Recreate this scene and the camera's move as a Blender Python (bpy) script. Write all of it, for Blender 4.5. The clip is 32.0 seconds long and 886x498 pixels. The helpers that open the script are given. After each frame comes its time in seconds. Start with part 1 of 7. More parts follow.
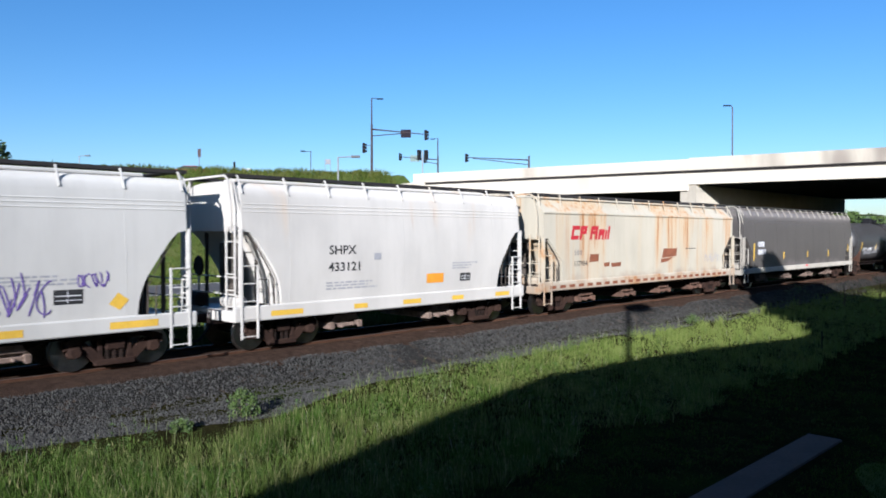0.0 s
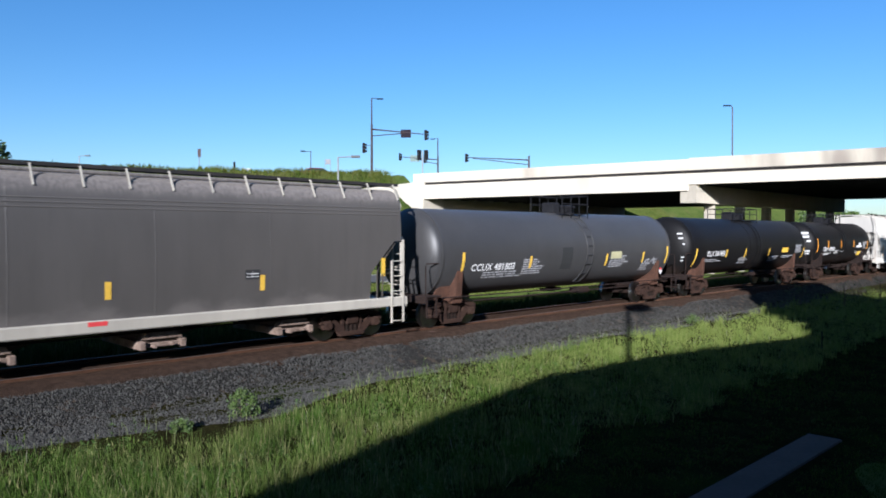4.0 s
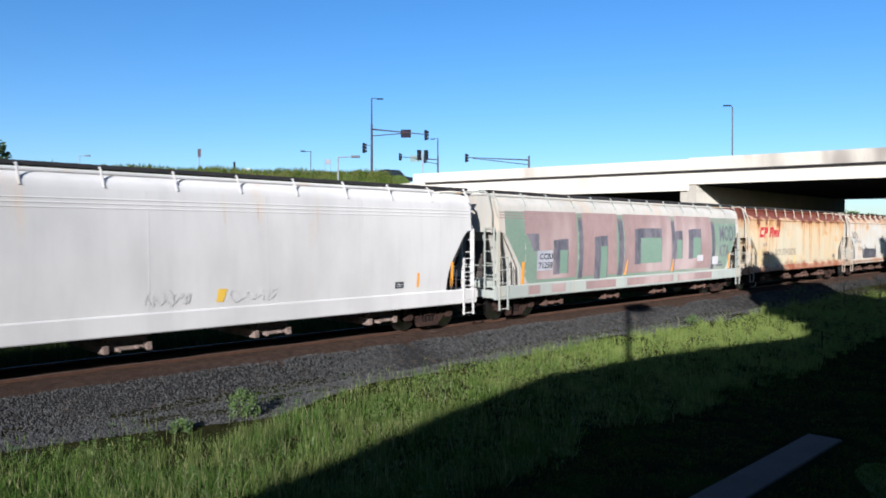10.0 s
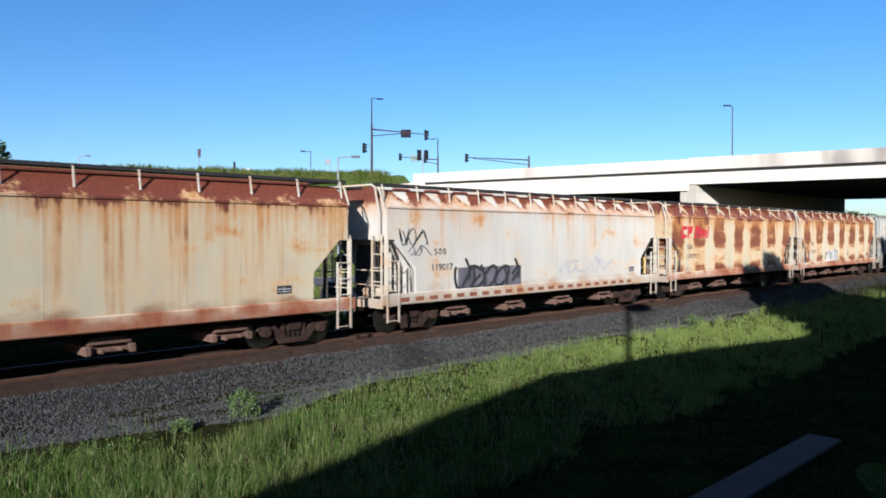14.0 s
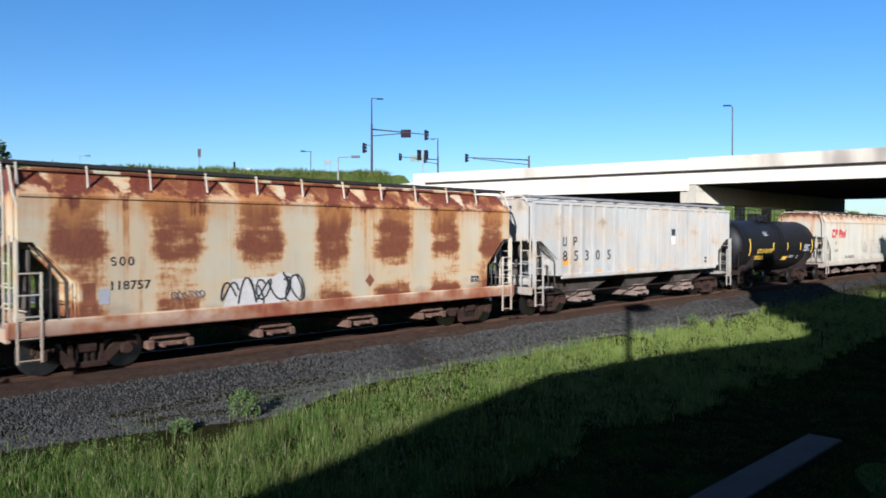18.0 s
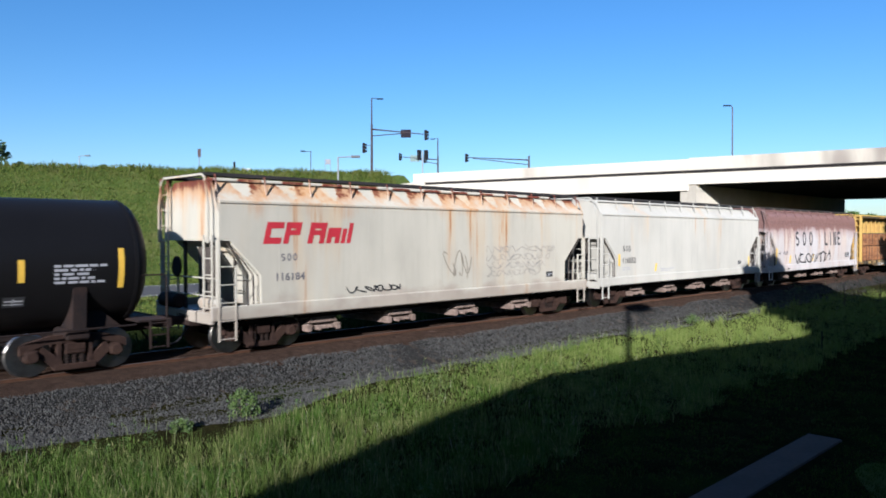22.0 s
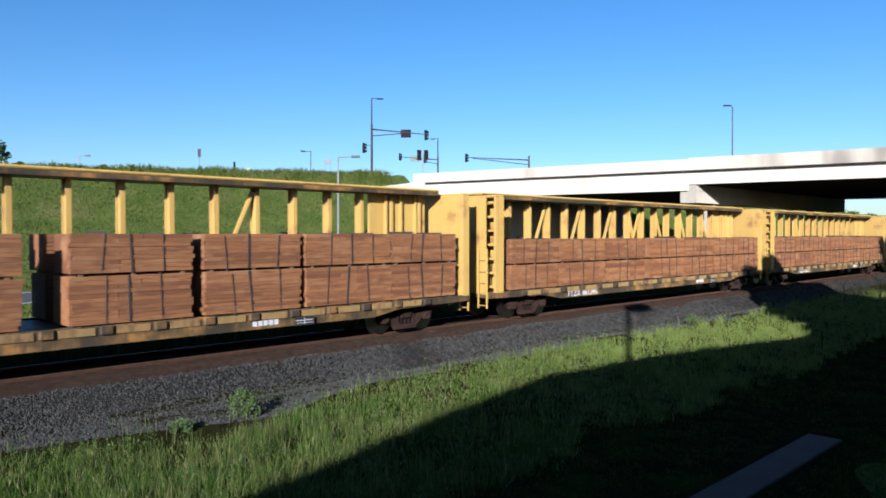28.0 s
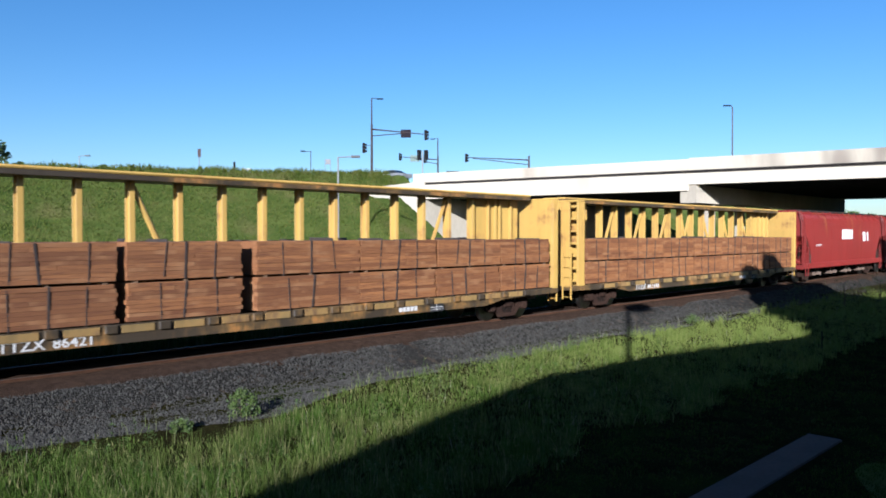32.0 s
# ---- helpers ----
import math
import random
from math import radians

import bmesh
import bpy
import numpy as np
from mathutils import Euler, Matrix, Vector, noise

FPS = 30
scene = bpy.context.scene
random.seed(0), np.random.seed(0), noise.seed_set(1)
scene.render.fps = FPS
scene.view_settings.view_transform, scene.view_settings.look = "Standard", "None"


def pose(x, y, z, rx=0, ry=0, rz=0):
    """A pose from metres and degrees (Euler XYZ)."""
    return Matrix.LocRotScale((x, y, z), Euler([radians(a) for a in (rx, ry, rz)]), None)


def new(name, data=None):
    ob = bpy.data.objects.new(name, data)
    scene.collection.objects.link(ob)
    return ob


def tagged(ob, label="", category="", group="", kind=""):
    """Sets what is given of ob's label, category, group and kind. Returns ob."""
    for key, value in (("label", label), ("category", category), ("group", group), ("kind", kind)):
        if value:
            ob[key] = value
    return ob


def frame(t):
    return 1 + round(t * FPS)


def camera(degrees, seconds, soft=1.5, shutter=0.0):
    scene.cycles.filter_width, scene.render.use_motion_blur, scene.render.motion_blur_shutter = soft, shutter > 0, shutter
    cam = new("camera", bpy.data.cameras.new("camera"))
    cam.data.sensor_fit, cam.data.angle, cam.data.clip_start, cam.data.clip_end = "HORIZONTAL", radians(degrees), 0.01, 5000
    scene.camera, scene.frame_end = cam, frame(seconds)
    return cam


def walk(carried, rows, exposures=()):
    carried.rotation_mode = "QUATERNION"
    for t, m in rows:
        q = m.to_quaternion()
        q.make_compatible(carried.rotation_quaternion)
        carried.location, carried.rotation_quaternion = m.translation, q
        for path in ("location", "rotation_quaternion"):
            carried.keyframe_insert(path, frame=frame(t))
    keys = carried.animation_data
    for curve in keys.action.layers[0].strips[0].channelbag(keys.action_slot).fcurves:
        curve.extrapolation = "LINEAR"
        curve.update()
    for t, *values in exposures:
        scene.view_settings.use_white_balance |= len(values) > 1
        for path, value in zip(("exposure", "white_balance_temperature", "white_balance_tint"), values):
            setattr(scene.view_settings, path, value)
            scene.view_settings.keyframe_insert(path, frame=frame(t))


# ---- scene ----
# ---- camera ----
cam = camera(62.19, 32.0, soft=1.8, shutter=0.12)
CAM_POSE = pose(0, -18.51, 3.12, 88.836, 0, -44.829)
walk(cam, [(0.0, CAM_POSE), (32.0, CAM_POSE)], exposures=[(0.0, 0.92, 5300, 13), (32.0, 0.92, 5300, 13)])

# ---- light: low sun behind the camera, clear blue sky ----
SUN_EL = radians(18.0)
SUN_WAY = Vector((0.857 * math.cos(SUN_EL), 0.515 * math.cos(SUN_EL), -math.sin(SUN_EL)))
world = bpy.data.worlds.new("sky")
scene.world = world
world.use_nodes = True
wt = world.node_tree
sky = wt.nodes.new("ShaderNodeTexSky")
sky.sky_type = "NISHITA"
sky.sun_disc = False
sky.sun_elevation = SUN_EL
sky.sun_rotation = math.atan2(-SUN_WAY.x, -SUN_WAY.y)
sky.altitude = 200
sky.air_density = 1.0
sky.dust_density = 0.5
sky.ozone_density = 3.0
vivid = wt.nodes.new("ShaderNodeHueSaturation")
vivid.inputs["Saturation"].default_value = 1.19
wt.links.new(sky.outputs[0], vivid.inputs["Color"])
wt.links.new(vivid.outputs[0], wt.nodes["Background"].inputs[0])
wt.nodes["Background"].inputs[1].default_value = 0.069
sun = new("sun", bpy.data.lights.new("sun", "SUN"))
sun.data.energy = 4.3
sun.data.angle = radians(0.5)
sun.data.color = (1.0, 0.89, 0.75)
sun.matrix_world = Matrix.Translation((-40, -60, 40)) @ SUN_WAY.to_track_quat("-Z", "Y").to_matrix().to_4x4()


# ---- mesh building ----
class Build:
    """Collects vertices and faces of one part."""

    def __init__(self):
        self.v, self.f = [], []

    def add(self, verts, faces):
        n = len(self.v)
        self.v += [tuple(p) for p in verts]
        self.f += [tuple(i + n for i in fc) for fc in faces]
        return self

    def box(self, x0, x1, y0, y1, z0, z1, c=0.0):
        if c <= 0:
            vs = [(x, y, z) for x in (x0, x1) for y in (y0, y1) for z in (z0, z1)]
            return self.add(vs, [(0, 1, 3, 2), (4, 6, 7, 5), (0, 4, 5, 1), (2, 3, 7, 6), (0, 2, 6, 4), (1, 5, 7, 3)])
        c = min(c, (x1 - x0) * 0.45, (y1 - y0) * 0.45, (z1 - z0) * 0.45)
        cx, cy, cz = (x0 + x1) / 2, (y0 + y1) / 2, (z0 + z1) / 2
        hx, hy, hz = (x1 - x0) / 2, (y1 - y0) / 2, (z1 - z0) / 2
        idx, vs, fs = {}, [], []
        for sx in (-1, 1):
            for sy in (-1, 1):
                for sz in (-1, 1):
                    for a in range(3):
                        d = [hx - c, hy - c, hz - c]
                        d[a] += c
                        idx[sx, sy, sz, a] = len(vs)
                        vs.append((cx + sx * d[0], cy + sy * d[1], cz + sz * d[2]))
        for a in range(3):
            b, e = (a + 1) % 3, (a + 2) % 3
            for s in (-1, 1):
                ring = []
                for sb, se in ((-1, -1), (1, -1), (1, 1), (-1, 1)):
                    k = [0, 0, 0]
                    k[a], k[b], k[e] = s, sb, se
                    ring.append(idx[(*k, a)])
                fs.append(tuple(ring if s > 0 else ring[::-1]))
            for sb in (-1, 1):
                for se in (-1, 1):
                    k0, k1 = [0, 0, 0], [0, 0, 0]
                    k0[a], k0[b], k0[e] = -1, sb, se
                    k1[a], k1[b], k1[e] = 1, sb, se
                    q = (idx[(*k0, b)], idx[(*k1, b)], idx[(*k1, e)], idx[(*k0, e)])
                    fs.append(q if sb * se > 0 else q[::-1])
        for sx in (-1, 1):
            for sy in (-1, 1):
                for sz in (-1, 1):
                    q = tuple(idx[sx, sy, sz, a] for a in range(3))
                    fs.append(q if sx * sy * sz > 0 else q[::-1])
        return self.add(vs, fs)

    def prism(self, poly, y0, y1):
        """A polygon in x, z drawn out along y."""
        n = len(poly)
        vs = [(x, y0, z) for x, z in poly] + [(x, y1, z) for x, z in poly]
        fs = [tuple(range(n)), tuple(range(2 * n - 1, n - 1, -1))]
        fs += [(i, n + i, n + (i + 1) % n, (i + 1) % n) for i in range(n)]
        return self.add(vs, fs)

    def prism_x(self, poly, x0, x1):
        """A polygon in y, z drawn out along x."""
        n = len(poly)
        vs = [(x0, y, z) for y, z in poly] + [(x1, y, z) for y, z in poly]
        fs = [tuple(range(n)), tuple(range(2 * n - 1, n - 1, -1))]
        fs += [(i, n + i, n + (i + 1) % n, (i + 1) % n) for i in range(n)]
        return self.add(vs, fs)

    def tube(self, pts, r, n=6, r1=None):
        """A round bar along a line of points."""
        pts = [Vector(p) for p in pts]
        vs, fs = [], []
        for i, p in enumerate(pts):
            d = (pts[min(i + 1, len(pts) - 1)] - pts[max(i - 1, 0)]).normalized()
            a = d.orthogonal().normalized() if abs(d.z) > 0.9 else d.cross(Vector((0, 0, 1))).normalized()
            b = d.cross(a)
            rr = r if r1 is None else r + (r1 - r) * i / (len(pts) - 1)
            vs += [p + rr * (math.cos(k * math.tau / n) * a + math.sin(k * math.tau / n) * b) for k in range(n)]
        for i in range(len(pts) - 1):
            fs += [(i * n + k, i * n + (k + 1) % n, (i + 1) * n + (k + 1) % n, (i + 1) * n + k) for k in range(n)]
        fs += [tuple(range(n - 1, -1, -1)), tuple(range((len(pts) - 1) * n, len(pts) * n))]
        return self.add(vs, fs)

    def turn(self, profile, centre, axis="y", n=20):
        """A profile of (along, radius) turned round an axis."""
        vs, fs = [], []
        for a, r in profile:
            for k in range(n):
                c, s = r * math.cos(k * math.tau / n), r * math.sin(k * math.tau / n)
                p = {"y": (c, a, s), "x": (a, c, s), "z": (c, s, a)}[axis]
                vs.append(tuple(p[i] + centre[i] for i in range(3)))
        for i in range(len(profile) - 1):
            fs += [(i * n + k, i * n + (k + 1) % n, (i + 1) * n + (k + 1) % n, (i + 1) * n + k) for k in range(n)]
        fs += [tuple(range(n - 1, -1, -1)), tuple(range((len(profile) - 1) * n, len(profile) * n))]
        return self.add(vs, fs)

    def mesh(self, name, material, smooth=False):
        me = bpy.data.meshes.new(name)
        me.from_pydata(self.v, [], self.f)
        bm = bmesh.new()
        bm.from_mesh(me)
        bmesh.ops.recalc_face_normals(bm, faces=bm.faces)
        bm.to_mesh(me)
        bm.free()
        me.materials.append(material)
        if smooth:
            me.polygons.foreach_set("use_smooth", [True] * len(me.polygons))
            me.set_sharp_from_angle(angle=radians(38))
        return me


def part(name, built, material, parent, label="", smooth=False, at=None):
    """Links a built mesh (or a shared one) as one object under a thing or a part."""
    me = built.mesh(name, material, smooth) if isinstance(built, Build) else built
    ob = new(name, me)
    ob.parent = parent
    if at is not None:
        ob.matrix_basis = at
    if label:
        ob["label"] = label
    return ob


def thing(name, label, category, group="", kind=""):
    ob = new(name)
    ob.empty_display_size = 0.3
    return tagged(ob, label, category, group, kind)


def solid(name, built, material, label="", category="", group="", kind="", smooth=False):
    return tagged(part(name, built, material, None, "", smooth), label, category, group, kind)


def raw_mesh(name, verts, faces_flat, size, material):
    """A big mesh of faces that all have the same number of corners, from arrays."""
    me = bpy.data.meshes.new(name)
    n = len(faces_flat) // size
    me.vertices.add(len(verts))
    me.vertices.foreach_set("co", np.asarray(verts, np.float32).ravel())
    me.loops.add(len(faces_flat))
    me.loops.foreach_set("vertex_index", np.asarray(faces_flat, np.int32))
    me.polygons.add(n)
    me.polygons.foreach_set("loop_start", np.arange(n, dtype=np.int32) * size)
    me.update(calc_edges=True)
    me.materials.append(material)
    return me


# ---- materials ----
def nodes_of(name):
    m = bpy.data.materials.new(name)
    m.use_nodes = True
    nt = m.node_tree
    bs = nt.nodes["Principled BSDF"]
    bs.inputs["Diffuse Roughness"].default_value = 1.0
    return m, nt, bs


def noise_of(nt, vec, scale, detail=4.0, stretch=(1, 1, 1), rough=0.55):
    mp = nt.nodes.new("ShaderNodeMapping")
    mp.inputs["Scale"].default_value = stretch
    nt.links.new(vec, mp.inputs["Vector"])
    n = nt.nodes.new("ShaderNodeTexNoise")
    n.inputs["Scale"].default_value, n.inputs["Detail"].default_value = scale, detail
    n.inputs["Roughness"].default_value = rough
    nt.links.new(mp.outputs[0], n.inputs["Vector"])
    return n.outputs["Fac"]


def ramp_of(nt, fac, lo, hi):
    r = nt.nodes.new("ShaderNodeMapRange")
    r.inputs["From Min"].default_value, r.inputs["From Max"].default_value = lo, hi
    r.interpolation_type = "SMOOTHSTEP"
    nt.links.new(fac, r.inputs["Value"])
    return r.outputs["Result"]


def mix_of(nt, fac, a, b):
    m = nt.nodes.new("ShaderNodeMix")
    m.data_type = "RGBA"
    if isinstance(fac, (int, float)):
        m.inputs["Factor"].default_value = fac
    else:
        nt.links.new(fac, m.inputs["Factor"])
    for key, val in (("A", a), ("B", b)):
        sock = [s for s in m.inputs if s.name == key and s.type == "RGBA"][0]
        if isinstance(val, tuple):
            sock.default_value = (*val, 1)
        else:
            nt.links.new(val, sock)
    return [s for s in m.outputs if s.type == "RGBA"][0]


def math_of(nt, op, a, b):
    m = nt.nodes.new("ShaderNodeMath")
    m.operation = op
    for i, val in enumerate((a, b)):
        if isinstance(val, (int, float)):
            m.inputs[i].default_value = val
        else:
            nt.links.new(val, m.inputs[i])
    return m.outputs[0]


def bump_of(nt, bsdf, height, strength, dist=0.02):
    b = nt.nodes.new("ShaderNodeBump")
    b.inputs["Strength"].default_value, b.inputs["Distance"].default_value = strength, dist
    nt.links.new(height, b.inputs["Height"])
    nt.links.new(b.outputs[0], bsdf.inputs["Normal"])


def coords(nt):
    return nt.nodes.new("ShaderNodeTexCoord").outputs["Object"]


def surface(name, a, b, scale=2.0, fine=25.0, rough=0.7, metal=0.0, bump=0.25, stretch=(1, 1, 1), third=None, spread=(0.3, 0.7), dist=0.02):
    """Two colours mixed by a broad and a fine noise, with relief."""
    m, nt, bs = nodes_of(name)
    vec = coords(nt)
    n1 = noise_of(nt, vec, scale, 5, stretch)
    n2 = noise_of(nt, vec, fine, 3, stretch)
    col = mix_of(nt, ramp_of(nt, math_of(nt, "ADD", math_of(nt, "MULTIPLY", n1, 0.6), math_of(nt, "MULTIPLY", n2, 0.4)), *spread), a, b)
    if third:
        col = mix_of(nt, ramp_of(nt, noise_of(nt, vec, scale * 0.37, 3, stretch), 0.52, 0.7), col, third)
    nt.links.new(col, bs.inputs["Base Color"])
    bs.inputs["Roughness"].default_value, bs.inputs["Metallic"].default_value = rough, metal
    bs.inputs["Specular IOR Level"].default_value = 0.5 if rough < 0.7 else (0.12 if rough < 0.95 else 0.0)
    bump_of(nt, bs, n2, bump, dist)
    return m


def car_paint(name, base, rust=0.0, top=0.0, dirt=0.3, rough=0.5, rust_col=(0.098, 0.028, 0.015), patch=0.0, stain=(0.40, 0.185, 0.05), top_z=4.0, low=0.0, panel=0.0, ragged=1.0, fans=0.0, spec=0.5):
    """Weathered freight car paint: rust runs down from the roof, patches, road dirt. Object space is metres, z from the rail."""
    m, nt, bs = nodes_of(name)
    vec = coords(nt)
    sep = nt.nodes.new("ShaderNodeSeparateXYZ")
    nt.links.new(vec, sep.inputs[0])
    z = sep.outputs["Z"]
    broad = noise_of(nt, vec, 0.55, 4, (1, 1, 0.6))
    streak = noise_of(nt, vec, 3.2, 5, (1, 1, 0.1), 0.65)
    fine = noise_of(nt, vec, 14, 4, (1, 1, 0.45))
    blotch = noise_of(nt, vec, 0.95, 5, (0.8, 1, 1.25), 0.55)
    col = mix_of(nt, ramp_of(nt, broad, 0.35, 0.7), base, tuple(c * 0.86 for c in base))
    # pale soiling in long runs
    col = mix_of(nt, math_of(nt, "MULTIPLY", ramp_of(nt, streak, 0.42, 0.75), dirt), col, tuple(c * 0.62 for c in base))
    wash = noise_of(nt, vec, 6.0, 5, (1, 1, 0.04), 0.7)
    groups = noise_of(nt, vec, 0.9, 3, (1, 1, 0.12), 0.5)
    halo = tuple(0.62 * c + 0.38 * d for c, d in zip(base, (0.50, 0.28, 0.07)))
    deep = mix_of(nt, ramp_of(nt, fine, 0.3, 0.72), rust_col, tuple(c * 1.6 for c in rust_col))
    if rust > 0:
        # runs of rust water: thin streaks gathered in groups, stronger towards the eave
        thin = ramp_of(nt, wash, 0.56 - 0.12 * rust, 0.68 - 0.08 * rust)
        where = ramp_of(nt, groups, 0.62 - 0.22 * rust, 0.74 - 0.16 * rust)
        amount = math_of(nt, "ADD", math_of(nt, "MULTIPLY", ramp_of(nt, z, 0.8, top_z), 0.6), 0.35)
        col = mix_of(nt, math_of(nt, "MULTIPLY", where, math_of(nt, "MULTIPLY", amount, 0.7)), col, halo)
        col = mix_of(nt, math_of(nt, "MULTIPLY", math_of(nt, "MULTIPLY", thin, where), amount), col, stain)
        col = mix_of(nt, math_of(nt, "MULTIPLY", math_of(nt, "MULTIPLY", ramp_of(nt, wash, 0.62 - 0.1 * rust, 0.72 - 0.06 * rust), where), math_of(nt, "MULTIPLY", amount, 0.6)), col, rust_col)
    if patch > 0:
        grain = math_of(nt, "ADD", math_of(nt, "MULTIPLY", blotch, 0.66), math_of(nt, "ADD", math_of(nt, "MULTIPLY", fine, 0.12), math_of(nt, "MULTIPLY", wash, 0.22)))
        lo = 0.63 - 0.14 * patch
        col = mix_of(nt, math_of(nt, "MULTIPLY", ramp_of(nt, grain, lo - 0.16, lo + 0.0), 0.7), col, halo)
        col = mix_of(nt, math_of(nt, "MULTIPLY", ramp_of(nt, grain, lo - 0.07, lo + 0.05), 0.85), col, stain)
        col = mix_of(nt, math_of(nt, "MULTIPLY", ramp_of(nt, grain, lo + 0.0, lo + 0.12), 0.9), col, deep)
    if panel > 0:
        # rust that breaks out in the middle of each side sheet and leaves the weld seams pale
        sheet = math_of(nt, "COSINE", math_of(nt, "MULTIPLY", math_of(nt, "SUBTRACT", sep.outputs["X"], panel), math.tau / 2.27), 0.0)
        inside = ramp_of(nt, math_of(nt, "ADD", sheet, math_of(nt, "MULTIPLY", math_of(nt, "SUBTRACT", broad, 0.5), 2.5)), -0.95, 0.5)
        high = ramp_of(nt, z, 2.05, 2.75)
        foot = ramp_of(nt, math_of(nt, "SUBTRACT", 1.75, z), 0.0, 0.35)
        share = math_of(nt, "MULTIPLY", inside, math_of(nt, "ADD", 0.45, math_of(nt, "MULTIPLY", math_of(nt, "MAXIMUM", high, foot), 0.55)))
        lay = noise_of(nt, vec, 1.15, 6, (0.5, 1, 1.7), 0.64)
        level = noise_of(nt, vec, 2.2, 5, (0.22, 1, 3.2), 0.7)
        mask = math_of(nt, "ADD", math_of(nt, "MULTIPLY", lay, 0.50), math_of(nt, "ADD", math_of(nt, "MULTIPLY", math_of(nt, "ADD", wash, level), 0.16), math_of(nt, "MULTIPLY", fine, 0.18)))
        mask = math_of(nt, "ADD", mask, math_of(nt, "MULTIPLY", math_of(nt, "SUBTRACT", share, 0.78), 0.24))
        col = mix_of(nt, math_of(nt, "MULTIPLY", ramp_of(nt, mask, 0.28, 0.44), 0.7), col, halo)
        col = mix_of(nt, math_of(nt, "MULTIPLY", ramp_of(nt, mask, 0.385, 0.49), 0.75), col, stain)
        col = mix_of(nt, math_of(nt, "MULTIPLY", ramp_of(nt, mask, 0.415, 0.55), 0.92), col, deep)
    if top > 0:
        uneven = math_of(nt, "MULTIPLY", math_of(nt, "SUBTRACT", math_of(nt, "ADD", wash, blotch), 1.0), (0.9 + 0.7 * top) * ragged)
        scallop = math_of(nt, "MULTIPLY", math_of(nt, "COSINE", math_of(nt, "MULTIPLY", sep.outputs["X"], math.tau / 1.36), 0.0), 0.10 * ragged)
        edge = math_of(nt, "ADD", z, math_of(nt, "ADD", math_of(nt, "ADD", uneven, scallop), 0.5 * (top - 0.5)))
        if fans:
            near = math_of(nt, "COSINE", math_of(nt, "MULTIPLY", sep.outputs["X"], math.tau / fans), 0.0)
            spread = math_of(nt, "ADD", math_of(nt, "MULTIPLY", near, 0.55), math_of(nt, "SUBTRACT", z, 4.42))
            bare = ramp_of(nt, math_of(nt, "ADD", spread, math_of(nt, "MULTIPLY", math_of(nt, "SUBTRACT", fine, 0.5), 0.5)), 0.14, 0.34)
            edge = math_of(nt, "SUBTRACT", edge, math_of(nt, "MULTIPLY", bare, 1.1))
        col = mix_of(nt, math_of(nt, "MULTIPLY", ramp_of(nt, edge, top_z - 0.7, top_z + 0.15), 0.75), col, stain)
        col = mix_of(nt, ramp_of(nt, edge, top_z - 0.1, top_z + 0.15), col, deep)
    if low > 0:
        edge = math_of(nt, "SUBTRACT", math_of(nt, "MULTIPLY", blotch, 1.6), z)
        col = mix_of(nt, math_of(nt, "MULTIPLY", ramp_of(nt, edge, -0.75, -0.25), low), col, rust_col)
    nt.links.new(col, bs.inputs["Base Color"])
    bs.inputs["Roughness"].default_value = rough
    bs.inputs["Specular IOR Level"].default_value = spec
    bump_of(nt, bs, math_of(nt, "ADD", fine, math_of(nt, "MULTIPLY", broad, 2.0)), 0.12, 0.02)
    return m


def plain(name, col, rough=0.6, metal=0.0, vary=0.12):
    return surface(name, col, tuple(c * (1 - vary * 2) for c in col), 1.5, 18, rough, metal, 0.08)


M_STEEL = surface("weathered_black_steel", (0.013, 0.011, 0.011), (0.030, 0.019, 0.015), 2, 20, 0.75)
M_TRUCK = surface("rusty_cast_steel", (0.046, 0.027, 0.019), (0.020, 0.012, 0.010), 3, 22, 0.85, 0, 0.4)
M_WHEEL = surface("brown_wheel_steel", (0.024, 0.015, 0.012), (0.013, 0.010, 0.008), 4, 30, 0.7)
M_TREAD = surface("polished_wheel_tread", (0.5, 0.48, 0.45), (0.3, 0.28, 0.26), 4, 30, 0.3, 1.0)
M_RAIL = surface("rusty_rail", (0.096, 0.048, 0.027), (0.060, 0.033, 0.021), 3, 30, 0.7)
M_RAILTOP = surface("dull_rail_head", (0.12, 0.09, 0.07), (0.07, 0.05, 0.04), 2, 40, 0.55, 0.6)
M_TIE = surface("old_wooden_tie", (0.042, 0.025, 0.018), (0.059, 0.036, 0.025), 2, 30, 0.9, 0, 0.5, (0.3, 1, 1))
M_BALLAST = surface("crushed_stone_bed", (0.046, 0.044, 0.040), (0.022, 0.021, 0.019), 9, 60, 0.95, 0, 1.0, third=(0.07, 0.055, 0.042), dist=0.05)
M_DUST = surface("rust_stained_ballast", (0.058, 0.038, 0.027), (0.030, 0.020, 0.015), 6, 50, 0.95, 0, 0.9, dist=0.04)
M_STONE = surface("loose_ballast_stone", (0.094, 0.092, 0.083), (0.026, 0.025, 0.023), 7, 40, 0.9, 0, 0.3)
M_GROUND = surface("meadow_soil", (0.036, 0.06, 0.013), (0.085, 0.105, 0.027), 0.5, 3, 0.95, 0, 1.0, third=(0.095, 0.095, 0.034), dist=0.15)
# Trim colour darkened for the shade inside the car ends.
M_STRUT = surface("shaded_strut_paint", (0.10, 0.085, 0.07), (0.05, 0.042, 0.036), 2, 18, 0.8)
# Brown soil, darkened to hold the shade between grass blades.
M_SOIL = surface("shade_dark_brown_soil", (0.022, 0.020, 0.008), (0.012, 0.012, 0.005), 1.2, 25, 0.95, 0, 0.9, third=(0.020, 0.028, 0.007), dist=0.04)
